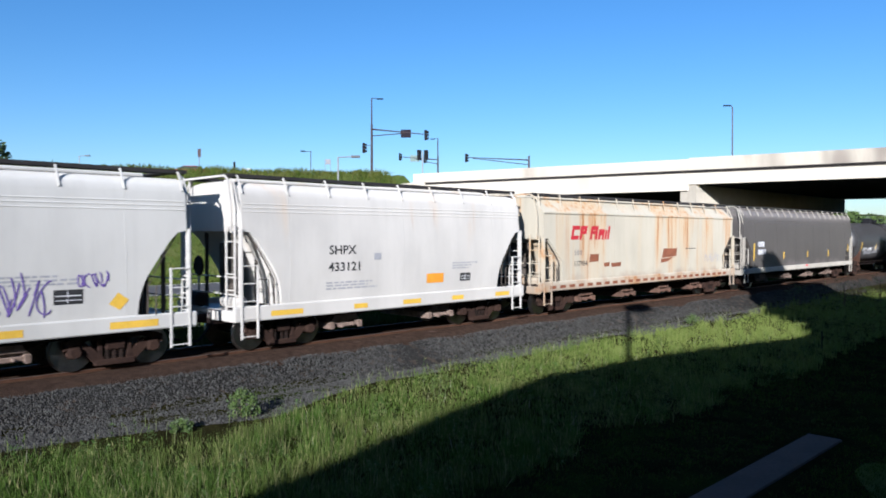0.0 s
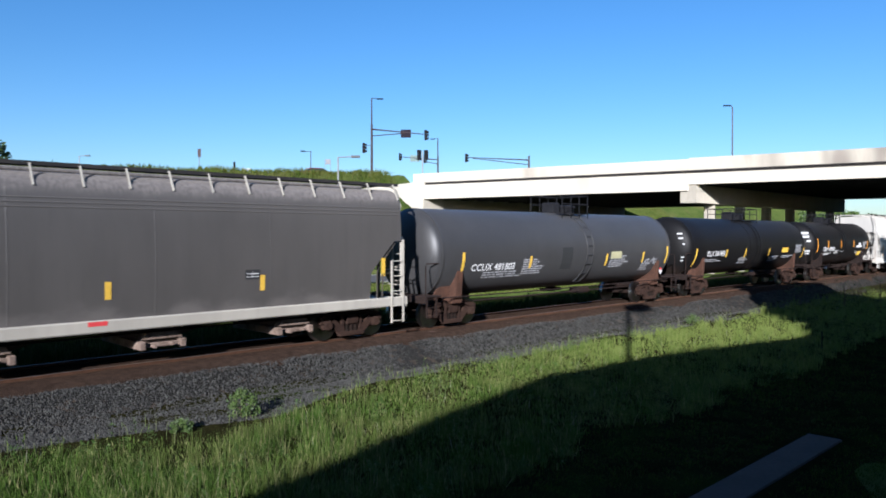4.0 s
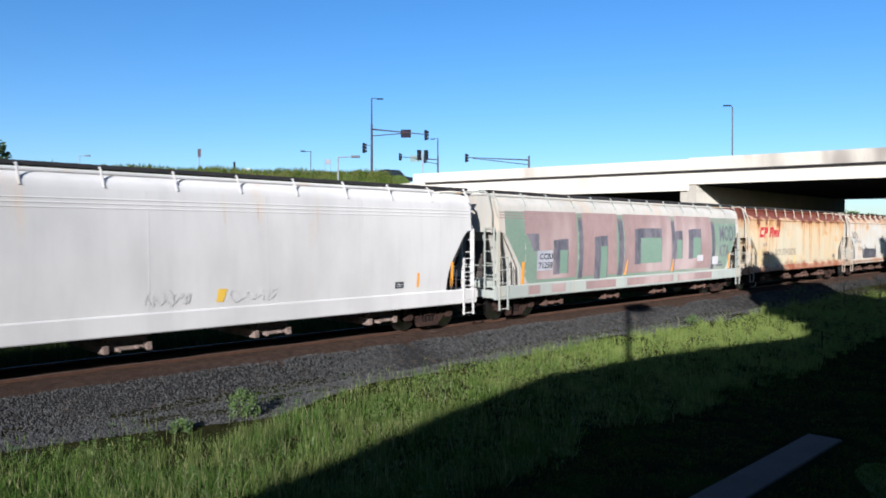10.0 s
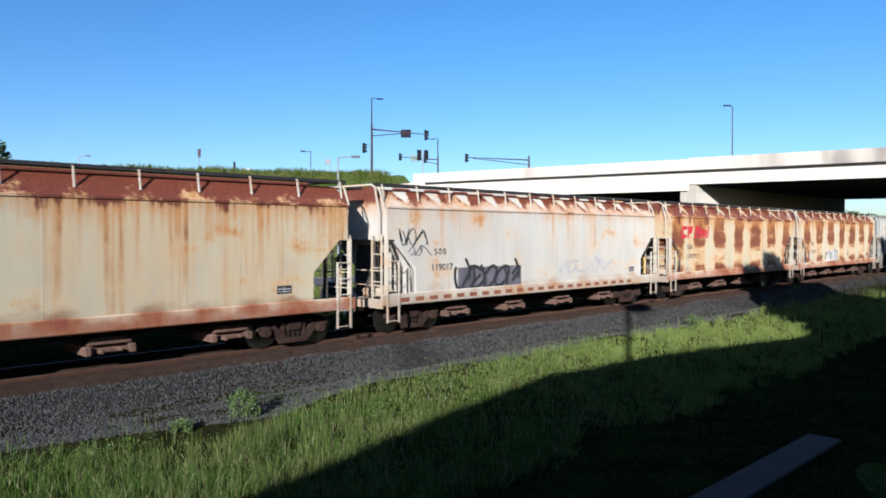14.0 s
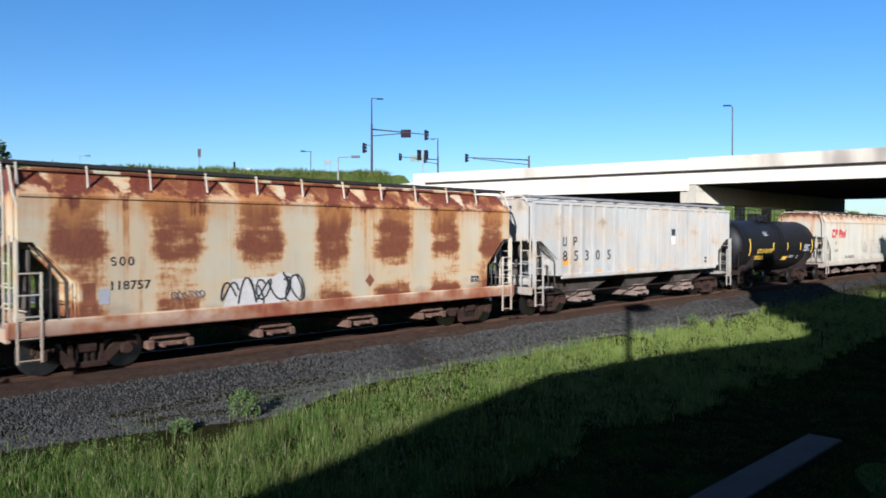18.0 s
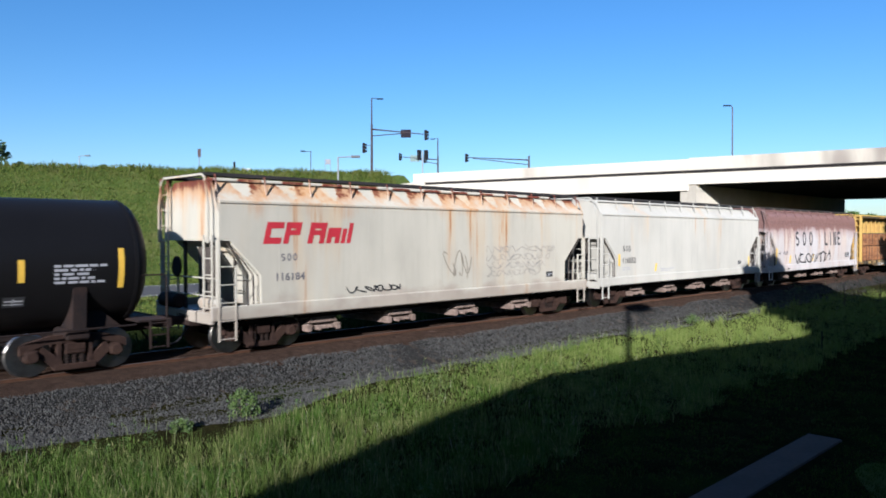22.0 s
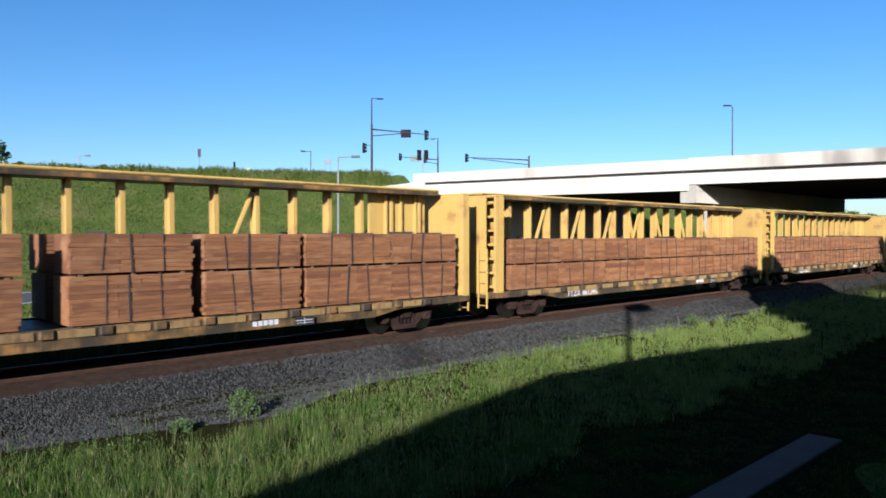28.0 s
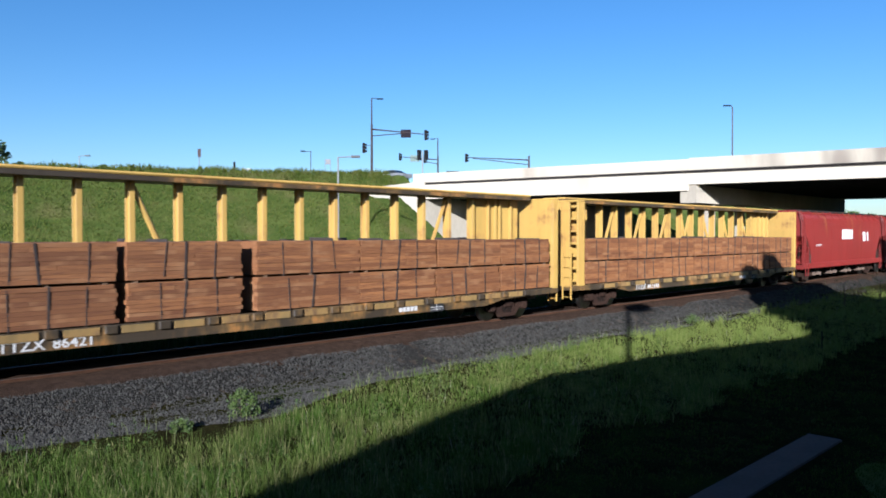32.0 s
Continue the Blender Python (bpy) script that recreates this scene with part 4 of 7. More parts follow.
def stones():
    """Loose ballast on the near shoulder."""
    rng = np.random.default_rng(4)
    n = 60000
    x = 1.5 + rng.beta(1.0, 2.1, n) * 58
    u = rng.random(n) ** 0.8
    y = -1.45 - u * (1.85 + 0.7 * lumps(x, u * 0, 1.9, 31) + 0.9 * np.exp(-((x - 8.0) / 2.3) ** 2))
    z = np.interp(-y, [1.35, 1.75, 2.75, 3.2, 4.2], [-0.17, -0.24, -0.80, -0.845, -0.86])
    r = rng.uniform(0.012, 0.034, n)
    base = np.array([(1, 0, 0), (-1, 0, 0), (0, 1, 0), (0, -1, 0), (0, 0, 1), (0, 0, -1)], float)
    tri = np.array([(0, 2, 4), (2, 1, 4), (1, 3, 4), (3, 0, 4), (2, 0, 5), (1, 2, 5), (3, 1, 5), (0, 3, 5)])
    a = rng.random(n) * 6.28
    sc = rng.uniform(0.6, 1.3, (n, 6))
    v = base[None] * sc[:, :, None] * r[:, None, None]
    v += rng.normal(0, 0.25, v.shape) * r[:, None, None]
    c, s = np.cos(a)[:, None], np.sin(a)[:, None]
    vx, vy = v[:, :, 0] * c - v[:, :, 1] * s, v[:, :, 0] * s + v[:, :, 1] * c
    out = np.stack([vx + x[:, None], vy + y[:, None], v[:, :, 2] * 0.8 + z[:, None] + 0.012], -1).reshape(-1, 3)
    faces = (tri[None] + (np.arange(n) * 6)[:, None, None]).reshape(-1)
    return raw_mesh("ballast_stones", out, faces, 3, M_STONE)


tagged(new("ballast_stones", stones()), "loose grey crushed stones on the ballast shoulder", "gravel", "", "stuff")


# ---- road beyond the track ----
solid("road", Build().add([(x, y, ground_z(x, y) + (0.03 if 0 < j < 3 else -0.3)) for x in [-120 + 6 * k for k in range(60)] for j, y in enumerate((23.4, 23.5, 32, 32.1))],
      [(i * 4 + j, i * 4 + 4 + j, i * 4 + 5 + j, i * 4 + 1 + j) for i in range(59) for j in range(3)]), M_ROAD, "grey asphalt road beyond the railway", "road", "", "structure")
edge = Build()
for _y in (23.9, 31.6):
    edge.box(-120, 230, _y - 0.06, _y + 0.06, ground_z(20, 26) + 0.02, ground_z(20, 30) + 0.035)
solid("road_marking", edge, M_MARK, "white edge lines on the road", "road marking", "", "structure")
solid("ramp_road", Build().add([(-40, 88, 9.45), (20, 68, 9.45), (50, 56, 9.45), (57, 52, 9.3), (57, 62, 9.3), (50, 67, 9.45), (20, 79, 9.45), (-40, 98, 9.45)],
      [(0, 1, 6, 7), (1, 2, 5, 6), (2, 3, 4, 5)]), M_ROAD, "asphalt ramp road along the top of the embankment", "road", "", "structure")


# ---- grass ----
def grass_material(name, a, b, c, tip, bright_end=None):
    m, nt, bs = nodes_of(name)
    geo = nt.nodes.new("ShaderNodeNewGeometry")
    vec = coords(nt)
    patchy = noise_of(nt, vec, 0.8, 5)
    col = mix_of(nt, ramp_of(nt, geo.outputs["Random Per Island"], 0.0, 1.0), a, b)
    col = mix_of(nt, ramp_of(nt, patchy, 0.40, 0.68), col, c)
    dry = nt.nodes.new("ShaderNodeMath")
    dry.operation = "GREATER_THAN"
    dry.inputs[1].default_value = 0.86
    nt.links.new(geo.outputs["Random Per Island"], dry.inputs[0])
    col = mix_of(nt, dry.outputs[0], col, tip)
    if bright_end:
        # colour lightened farther along the track, standing in for brighter light there
        sep = nt.nodes.new("ShaderNodeSeparateXYZ")
        nt.links.new(vec, sep.inputs[0])
        far = ramp_of(nt, math_of(nt, "ADD", sep.outputs["X"], math_of(nt, "MULTIPLY", patchy, 14.0)), 17.0, 34.0)
        col = mix_of(nt, math_of(nt, "MULTIPLY", far, 0.6), col, bright_end)
    nt.links.new(col, bs.inputs["Base Color"])
    bs.inputs["Roughness"].default_value = 0.8
    bs.inputs["Specular IOR Level"].default_value = 0.05
    bs.inputs["Transmission Weight"].default_value = 0.0
    return m


M_GRASS = grass_material("meadow_grass", (0.034, 0.066, 0.009), (0.090, 0.136, 0.024), (0.092, 0.112, 0.029), (0.19, 0.19, 0.075), (0.165, 0.205, 0.048))
M_HILL = grass_material("embankment_grass", (0.064, 0.094, 0.014), (0.104, 0.136, 0.023), (0.115, 0.124, 0.031), (0.14, 0.145, 0.048))
# Lawn colour darkened to carry the building's shade.
M_LAWN_SHADE = grass_material("shade_dark_lawn_grass", (0.020, 0.042, 0.005), (0.036, 0.064, 0.008), (0.032, 0.052, 0.008), (0.055, 0.065, 0.014))


def blades(name, x, y, z, h, w, seed, material, bend=0.45):
    """One leaf blade per point: a tapering strip of two segments that bends over."""
    rng = np.random.default_rng(seed)
    n = len(x)
    a = rng.random(n) * 6.283
    lean = rng.normal(0, bend, n) * h
    dx, dy = np.cos(a), np.sin(a)
    b = rng.random(n) * 6.283
    px, py = np.cos(b) * w / 2, np.sin(b) * w / 2
    zero = np.zeros(n)

    def at(u, k, s):
        return np.stack([x + dx * lean * u * u + s * px * k, y + dy * lean * u * u + s * py * k, z + h * u - np.abs(lean) * 0.25 * u * u], -1)
    vs = np.stack([at(0, 1, -1), at(0, 1, 1), at(0.55, 0.8, -1), at(0.55, 0.8, 1), at(1.0, 0, 0)], 1).reshape(-1, 3)
    base = (np.arange(n) * 5)[:, None]
    tri = np.concatenate([base + np.array([[0, 1, 3]]), base + np.array([[0, 3, 2]]), base + np.array([[2, 3, 4]])], 1).reshape(-1)
    return raw_mesh(name, vs, tri, 3, material)


def near_grass():
    rng = np.random.default_rng(11)
    x0, y0, h0 = [], [], []
    # density falls with distance; a wedge in front of the building
    n = 560000
    d = 5.0 + 52 * rng.random(n) ** 1.55
    ang = np.radians(rng.uniform(11, 84, n))
    x, y = d * np.cos(ang), -18.51 + d * np.sin(ang)
    lim = -2.75 - 1.1 * lumps(x, y * 0, 1.7, 5) - 0.8 * np.clip(1 - x / 14, 0, 1) - 1.4 * np.exp(-((x - 8.0) / 2.3) ** 2)
    sparse = np.clip((lim - y) / 1.6, 0.12, 1)
    gaps = np.clip(2.2 * (0.55 * lumps(x, y, 0.55, 15) + 0.45 * lumps(x, y, 0.22, 16)) - 0.30, 0.5, 1)
    keep = (y < lim) & (rng.random(n) < sparse * np.where(y > -11, gaps, 1)) & ~((y < -13.05) & (y > -14.0) & (x < 16.0))
    x, y, d = x[keep], y[keep], d[keep]
    z = np.interp(-y, [3, 9], [-0.86, -1.0])
    tuft = np.clip(1.5 * (0.6 * lumps(x, y, 0.9, 6) + 0.4 * lumps(x, y, 0.35, 7)) - 0.25, 0, 1.1)
    wild = np.clip((y + 12.5) / 4.0, 0.0, 1.0)
    h = (0.10 + 0.10 * rng.random(len(x))) + wild * (0.04 + 0.50 * rng.random(len(x)) ** 1.3 * (0.15 + 1.05 * tuft))
    w = 0.005 + 0.00042 * d
    # two thirds are short leaves held up on stems in loose clumps, the rest upright blades
    leaf = rng.random(len(x)) < 0.74
    clump = np.clip(1.6 * lumps(x, y, 0.28, 8) - 0.3, 0, 1)
    lift = np.where(leaf, h * (0.15 + 0.75 * clump) * rng.random(len(x)), 0.0)
    h = np.where(leaf, 0.05 + 0.08 * rng.random(len(x)), h * (0.55 + 0.45 * clump))
    w = np.where(leaf, w * 1.5, w * 0.8)
    # Grass near the building takes the darker colour as painted shade.
    under_shade = y < -10.6 + 1.2 * lumps(x, y * 0, 3.0, 9) + 0.8 * (lumps(x, y, 0.6, 10) - 0.5)
    lawn_ob = new("shade_lawn", blades("shade_lawn", x[under_shade], y[under_shade], (z - 0.02 + lift * 0.5)[under_shade], h[under_shade] * 0.7, w[under_shade], 13, M_LAWN_SHADE, np.where(leaf, 0.95, 0.45)[under_shade]))
    tagged(lawn_ob, "short lawn grass darkened for the building's shade", "lawn", "", "stuff")
    k = ~under_shade
    return blades("meadow_grass", x[k], y[k], (z - 0.02 + lift)[k], h[k], w[k], 12, M_GRASS, np.where(leaf, 0.95, 0.35)[k])


def grass_tufts():
    """Clumps of long blades that spread from one root."""
    rng = np.random.default_rng(19)
    n = 9000
    d = 8.0 + 44 * rng.random(n) ** 1.35
    ang = np.radians(rng.uniform(11, 84, n))
    x, y = d * np.cos(ang), -18.51 + d * np.sin(ang)
    lim = -3.1 - 1.0 * lumps(x, y * 0, 1.7, 5) - 0.8 * np.clip(1 - x / 14, 0, 1) - 1.4 * np.exp(-((x - 8.0) / 2.3) ** 2)
    keep = (y < lim) & (y > -11.2 + 1.5 * lumps(x, y * 0, 3.0, 9)) & (rng.random(n) < np.clip(2.4 * lumps(x, y, 1.3, 23) - 0.45, 0.05, 1))
    x, y, d = x[keep], y[keep], d[keep]
    per = 30
    size = rng.uniform(0.45, 1.0, len(x)) * (0.55 + 0.6 * lumps(x, y, 2.1, 24))
    tx, ty, td, ts = (np.repeat(a, per) for a in (x, y, d, size))
    m = len(tx)
    tx, ty = tx + rng.normal(0, 0.085, m), ty + rng.normal(0, 0.085, m)
    tz = np.interp(-ty, [3, 9], [-0.86, -1.0]) - 0.02
    return blades("grass_tufts", tx, ty, tz, ts * rng.uniform(0.3, 0.78, m), (0.004 + 0.00036 * td), 20, M_TUFT, 0.42)


def meadow_weeds():
    """Broad-leaved weeds scattered through the grass: leaves round short stems."""
    rng = np.random.default_rng(37)
    n = 1300
    d = 8.0 + 26 * rng.random(n) ** 1.2
    ang = np.radians(rng.uniform(11, 80, n))
    x, y = d * np.cos(ang), -18.51 + d * np.sin(ang)
    keep = (y < -3.6 - 1.2 * np.exp(-((x - 8.0) / 2.3) ** 2)) & (y > -11) & (rng.random(n) < np.clip(2.6 * lumps(x, y, 1.1, 38) - 0.8, 0, 1))
    x, y = x[keep], y[keep]
    per = 46
    tall = np.repeat(rng.uniform(0.22, 0.6, len(x)), per)
    px, py = np.repeat(x, per), np.repeat(y, per)
    m = len(px)
    u = rng.random(m)
    a = rng.random(m) * 6.283
    r = 0.16 * (1.15 - u) * rng.random(m) ** 0.5
    c = np.stack([px + r * np.cos(a), py + r * np.sin(a), np.interp(-py, [3, 9], [-0.86, -1.0]) + 0.04 + tall * u], -1)
    out = np.stack([np.cos(a), np.sin(a), rng.uniform(-0.5, 0.5, m)], -1)
    side = np.stack([-np.sin(a), np.cos(a), rng.uniform(-0.5, 0.5, m)], -1)
    k = rng.uniform(0.016, 0.036, (m, 1))
    quad = np.stack([c - out * k, c + side * k * 0.45, c + out * k, c - side * k * 0.45], 1).reshape(-1, 3)
    return raw_mesh("meadow_weeds", quad, np.arange(m * 4), 4, M_BROAD)


def seed_stalks():
    """Thin pale flowering stalks that stand over the grass."""
    rng = np.random.default_rng(17)
    n = 8000
    d = 6.0 + 40 * rng.random(n) ** 1.4
    ang = np.radians(rng.uniform(14, 84, n))
    x, y = d * np.cos(ang), -18.51 + d * np.sin(ang)
    clump = np.sin(x * 0.8 + 1.5 * np.sin(y * 0.6)) * np.sin(y * 1.1 + x * 0.3)
    keep = (y < -2.6 + 0.3 * np.sin(x * 0.9) - 1.4 * np.exp(-((x - 8.0) / 2.3) ** 2)) & (y > -10) & (rng.random(n) < 0.35 + 0.65 * (clump > 0.1))
    x, y, d = x[keep], y[keep], d[keep]
    z = np.interp(-y, [3, 9], [-0.86, -1.0])
    return blades("seed_stalks", x, y, z, rng.uniform(0.2, 0.42, len(x)), 0.006 + 0.0004 * d, 18, M_STALK, 0.28)


M_STALK = grass_material("seed_stalks", (0.11, 0.14, 0.045), (0.16, 0.18, 0.07), (0.13, 0.15, 0.06), (0.26, 0.26, 0.17))
tagged(new("seed_stalks", seed_stalks()), "pale seed heads of tall grass", "grass", "", "stuff")
M_TUFT = grass_material("tall_tuft_grass", (0.034, 0.070, 0.010), (0.084, 0.138, 0.024), (0.098, 0.124, 0.032), (0.21, 0.205, 0.09), (0.17, 0.21, 0.05))
M_BROAD = grass_material("broad_weed_leaves", (0.036, 0.074, 0.016), (0.070, 0.118, 0.030), (0.066, 0.104, 0.028), (0.14, 0.165, 0.07))
tagged(new("meadow_weeds", meadow_weeds()), "leafy green weeds among the meadow grass", "weeds", "", "stuff")
tagged(new("grass_tufts", grass_tufts()), "clumps of tall green meadow grass", "grass", "", "stuff")
tagged(new("meadow_grass", near_grass()), "tall wild green grass with dry stalks", "grass", "", "stuff")


def hill_grass():
    rng = np.random.default_rng(21)
    n = 260000
    x = -15 + 135 * rng.random(n)
    crest = np.interp(x, [p[0] for p in CREST], [p[1] for p in CREST])
    y = 4.0 + (crest + 1.5 - 4.0) * rng.random(n) ** 0.75
    keep = ~((y > 23.0) & (y < 32.6)) & (y > 11.5) & ~((x > 54) & (x < 99.5) & (y > 11)) & ~((y > 41) & (x > 99) & (x < 101))
    x, y = x[keep], y[keep]
    z = np.array([ground_z(a, b) for a, b in zip(x, y)])
    top = np.clip((y - np.interp(x, [p[0] for p in CREST], [p[1] for p in CREST]) + 5) / 5, 0, 1)
    h = rng.uniform(0.12, 0.34, len(x)) * (1 + 1.6 * top * (0.3 + 0.7 * np.sin(x * 0.45) ** 2)) * np.where((x > 46.5) & (y < 42.5), 0.65, 1)
    return blades("embankment_grass", x, y, z - 0.05, h, np.full(len(x), 0.08), 22, M_HILL, 1.0)


def far_screen_weeds():
    """Tall weeds beyond the track, in the train's shade, added to hide sunlit ground."""
    rng = np.random.default_rng(27)
    n = 22000
    x, y = -8 + 95 * rng.random(n), 4.4 + 2.0 * rng.random(n)
    z = np.array([ground_z(a, b) for a, b in zip(x, y)])
    # heights fitted to the camera's sightline under the cars
    h = rng.uniform(0.4, 0.95, n) * (0.75 + 0.35 * lumps(x, y * 0, 1.4, 28))
    return blades("far_screen_weeds", x, y, z - 0.03, h, np.full(n, 0.035), 29, M_WEED, 0.4)


M_WEED = grass_material("screening_weeds", (0.020, 0.040, 0.006), (0.045, 0.070, 0.012), (0.05, 0.06, 0.016), (0.08, 0.08, 0.035))
tagged(new("far_screen_weeds", far_screen_weeds()), "tall dark weeds added beyond the track to hide sunlit ground", "weeds", "", "stuff")
tagged(new("embankment_grass", hill_grass()), "long green grass on the embankment slope", "grass", "", "stuff")

# ---- overpass ----
def fx(y):
    return 65.24 - 0.2134 * y


def hexa(b, y0, y1, w0, w1, z0, z1, z0b=None):
    """A block along the skewed bridge: y along it, w across it from the near face."""
    zb = z0 if z0b is None else z0b
    vs = [(fx(y0) + w0, y0, z0), (fx(y0) + w1, y0, z0), (fx(y1) + w1, y1, zb), (fx(y1) + w0, y1, zb),
          (fx(y0) + w0, y0, z1), (fx(y0) + w1, y0, z1), (fx(y1) + w1, y1, z1), (fx(y1) + w0, y1, z1)]
    return b.add(vs, [(0, 3, 2, 1), (4, 5, 6, 7), (0, 1, 5, 4), (1, 2, 6, 5), (2, 3, 7, 6), (3, 0, 4, 7)])


BW = 42.0
M_PIER = surface("pier_concrete", (0.46, 0.42, 0.34), (0.38, 0.345, 0.28), 0.4, 5, 0.9, 0, 0.2, (1, 1, 0.4))
bridge = thing("overpass", "pale concrete road overpass on column piers", "bridge", "", "structure")
for _w, _n in ((0.0, "near"), (BW - 0.35, "far")):
    for _k, (ya, yb) in enumerate(((-70, -30), (-30, -6), (-6, 12.9), (12.9, 27), (27, 41.6))):
        part("parapet", hexa(Build(), ya + 0.01, yb - 0.01, _w, _w + 0.35, 8.86, 9.97 if yb < 13 else 9.88), M_CONC2, bridge, "stained concrete parapet")
    # Ledge coloured dark as the shadow line under the parapet.
    part("parapet_lip", hexa(Build(), -70, 41.6, _w - 0.06 if _w == 0 else _w + 0.30, _w + 0.1 if _w == 0 else _w + 0.42, 8.78, 8.87), M_CONC_SHADE, bridge)
# Deck and inner girders get the darkened colour as shade; outer girders stay pale.
part("deck", hexa(Build(), -70, 41.7, 0.12, BW - 0.12, 8.6, 8.95), M_CONC_SHADE, bridge)
part("roadway", hexa(Build(), -70, 41.7, 0.36, BW - 0.36, 8.95, 9.05), M_ROAD, bridge)
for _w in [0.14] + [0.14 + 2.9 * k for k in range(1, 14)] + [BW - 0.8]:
    m_in = M_CONC if _w < 0.2 or _w > BW - 1 else M_CONC_SHADE
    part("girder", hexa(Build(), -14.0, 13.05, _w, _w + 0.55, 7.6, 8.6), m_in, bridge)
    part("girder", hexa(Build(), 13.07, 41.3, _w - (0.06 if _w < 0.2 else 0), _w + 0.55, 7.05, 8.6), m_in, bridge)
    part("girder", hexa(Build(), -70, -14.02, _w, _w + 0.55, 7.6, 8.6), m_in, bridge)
for _y in (13.1, -14.0):
    cap = hexa(Build(), _y - 0.7, _y + 0.7, 0.35, BW - 0.35, 5.95, 7.58 if _y < 0 else 7.04)
    if _y > 0:
        hexa(cap, _y - 0.7, _y - 0.02, 0.3, BW - 0.3, 7.0, 7.58)
    part("pier_cap", cap, M_PIER, bridge)
    for _k in range(6):
        cw = 4.6 + 6.75 * _k
        b = Build().turn([(-1.2, 0.5), (5.97, 0.5)], (fx(_y) + cw, _y, 0), "z", 18)
        part("pier_column", b, M_PIER, bridge, smooth=True)
part("abutment", hexa(Build(), 41.3, 42.4, 0.0, BW, -1.5, 8.85), M_PIER, bridge)
part("abutment_post", hexa(Build(), 41.2, 42.6, -0.12, 0.6, 7.0, 9.86), M_CONC, bridge)
wing = Build().add([(56.45, 41.4, 2.0), (47.6, 42.3, 4.0), (47.6, 42.3, 7.75), (56.45, 41.4, 9.0), (56.45, 41.8, 2.0), (47.6, 42.7, 4.0), (47.6, 42.7, 7.75), (56.45, 41.8, 9.0)],
                   [(0, 1, 2, 3), (5, 4, 7, 6), (0, 4, 5, 1), (3, 2, 6, 7), (1, 5, 6, 2), (0, 3, 7, 4)])
part("wing_wall", wing, M_CONC, bridge, "pale concrete wing wall")
lampp = thing("street_lamp", "tall dark street lamp on the overpass", "street lamp", "street lamps")
part("pole", Build().tube([(83.8, 18.3, 9.0), (83.86, 18.36, 17.6), (83.8, 18.42, 17.93)], 0.09, 8, 0.06), M_POLE, lampp)
part("lamp_head", Build().box(-0.45, 0.45, -0.14, 0.14, -0.06, 0.08, 0.04), M_DARK, lampp, at=pose(83.4, 18.8, 17.95, 0, 0, -45))


# ---- signals, lamps and signs on the embankment ----
def signal_head(parent, at, tall=1.25):
    h = part("signal_head", Build().box(-0.21, 0.21, -0.16, 0.16, -tall / 2, tall / 2, 0.03), M_DARK, parent, at=at)
    for k in (-1, 0, 1):
        part("lens_hood", Build().turn([(-0.38, 0.14), (-0.36, 0.155), (-0.16, 0.155)], (0, 0, k * tall * 0.31), "y", 10), M_DARK, h)
    return h


def mast_arm(x, y, z0, z1, z_arm, tip, z_low, heads, sign, lamp, label, material, low_share=0.62):
    m = thing("traffic_signal", label, "traffic signal", "traffic signals")
    part("pole", Build().tube([(x, y, z0), (x, y, z_arm + 0.6)], 0.17, 10, 0.14).tube([(x, y, z_arm + 0.6), (x, y, z1)], 0.10, 8, 0.07), material, m)
    if lamp:
        part("lamp_arm", Build().tube([(x, y, z1 - 0.02), (x + lamp[0], y + lamp[1], z1 - 0.1)], 0.045, 6), material, m)
        part("lamp_head", Build().box(-0.4, 0.4, -0.13, 0.13, -0.07, 0.07, 0.03), M_DARK, m, at=pose(x + lamp[0], y + lamp[1], z1 - 0.12, 0, 0, math.degrees(math.atan2(lamp[1], lamp[0]))))
    part("mast_arm", Build().tube([(x, y, z_arm), tip], 0.10, 8, 0.05), material, m)
    mid = (x + (tip[0] - x) * low_share, y + (tip[1] - y) * low_share, z_arm + (tip[2] - z_arm) * low_share - 0.1)
    part("stay_arm", Build().tube([(x, y, z_low), mid], 0.06, 6), material, m)
    for p in heads:
        signal_head(m, pose(*p, 0, 0, 45))
    if sign:
        part("sign_panel", Build().box(-sign[3] / 2, sign[3] / 2, -0.02, 0.02, -sign[4] / 2, sign[4] / 2), sign[5], m, at=pose(*sign[:3], 0, 0, -45))
    return m


m1 = mast_arm(58.7, 53.2, 9.2, 20.14, 16.25, (63.4, 48.5, 15.6), 15.4, [(63.5, 48.45, 15.5), (58.0, 53.9, 13.9)], (61.75, 50.2, 15.70, 1.25, 1.0, M_SIGN), (0.75, -0.75), "tall brown traffic signal mast with lamp and long arm", M_POLE)
part("bracket", Build().tube([(58.7, 53.2, 14.2), (58.0, 53.9, 14.2)], 0.04, 5), M_POLE, m1)
mast_arm(87.7, 70.95, 9.2, 19.4, 15.77, (83.1, 75.5, 16.25), 15.0, [(83.1, 75.5, 16.25), (86.1, 72.5, 15.8)], (84.9, 73.7, 15.98, 1.6, 1.1, M_SIGNG), (-0.65, 0.6), "brown traffic signal mast with street sign and lamp", M_POLE)
mast_arm(86.84, 50.6, 9.0, 14.9, 14.2, (80.25, 57.2, 14.6), 13.5, [(80.2, 57.25, 14.5)], None, None, "traffic signal mast arm beyond the overpass parapet", M_POLE, 0.9)
near_head = thing("traffic_signal", "black signal heads on a low pole by the overpass", "traffic signal", "traffic signals")
part("pole", Build().tube([(61.6, 47.0, 9.0), (61.6, 47.0, 13.2)], 0.08, 8), M_GALV, near_head)
for _d in (-0.3, 0.3):
    signal_head(near_head, pose(61.6 + _d, 47.0 - _d, 12.75, 0, 0, 45 + _d * 200))


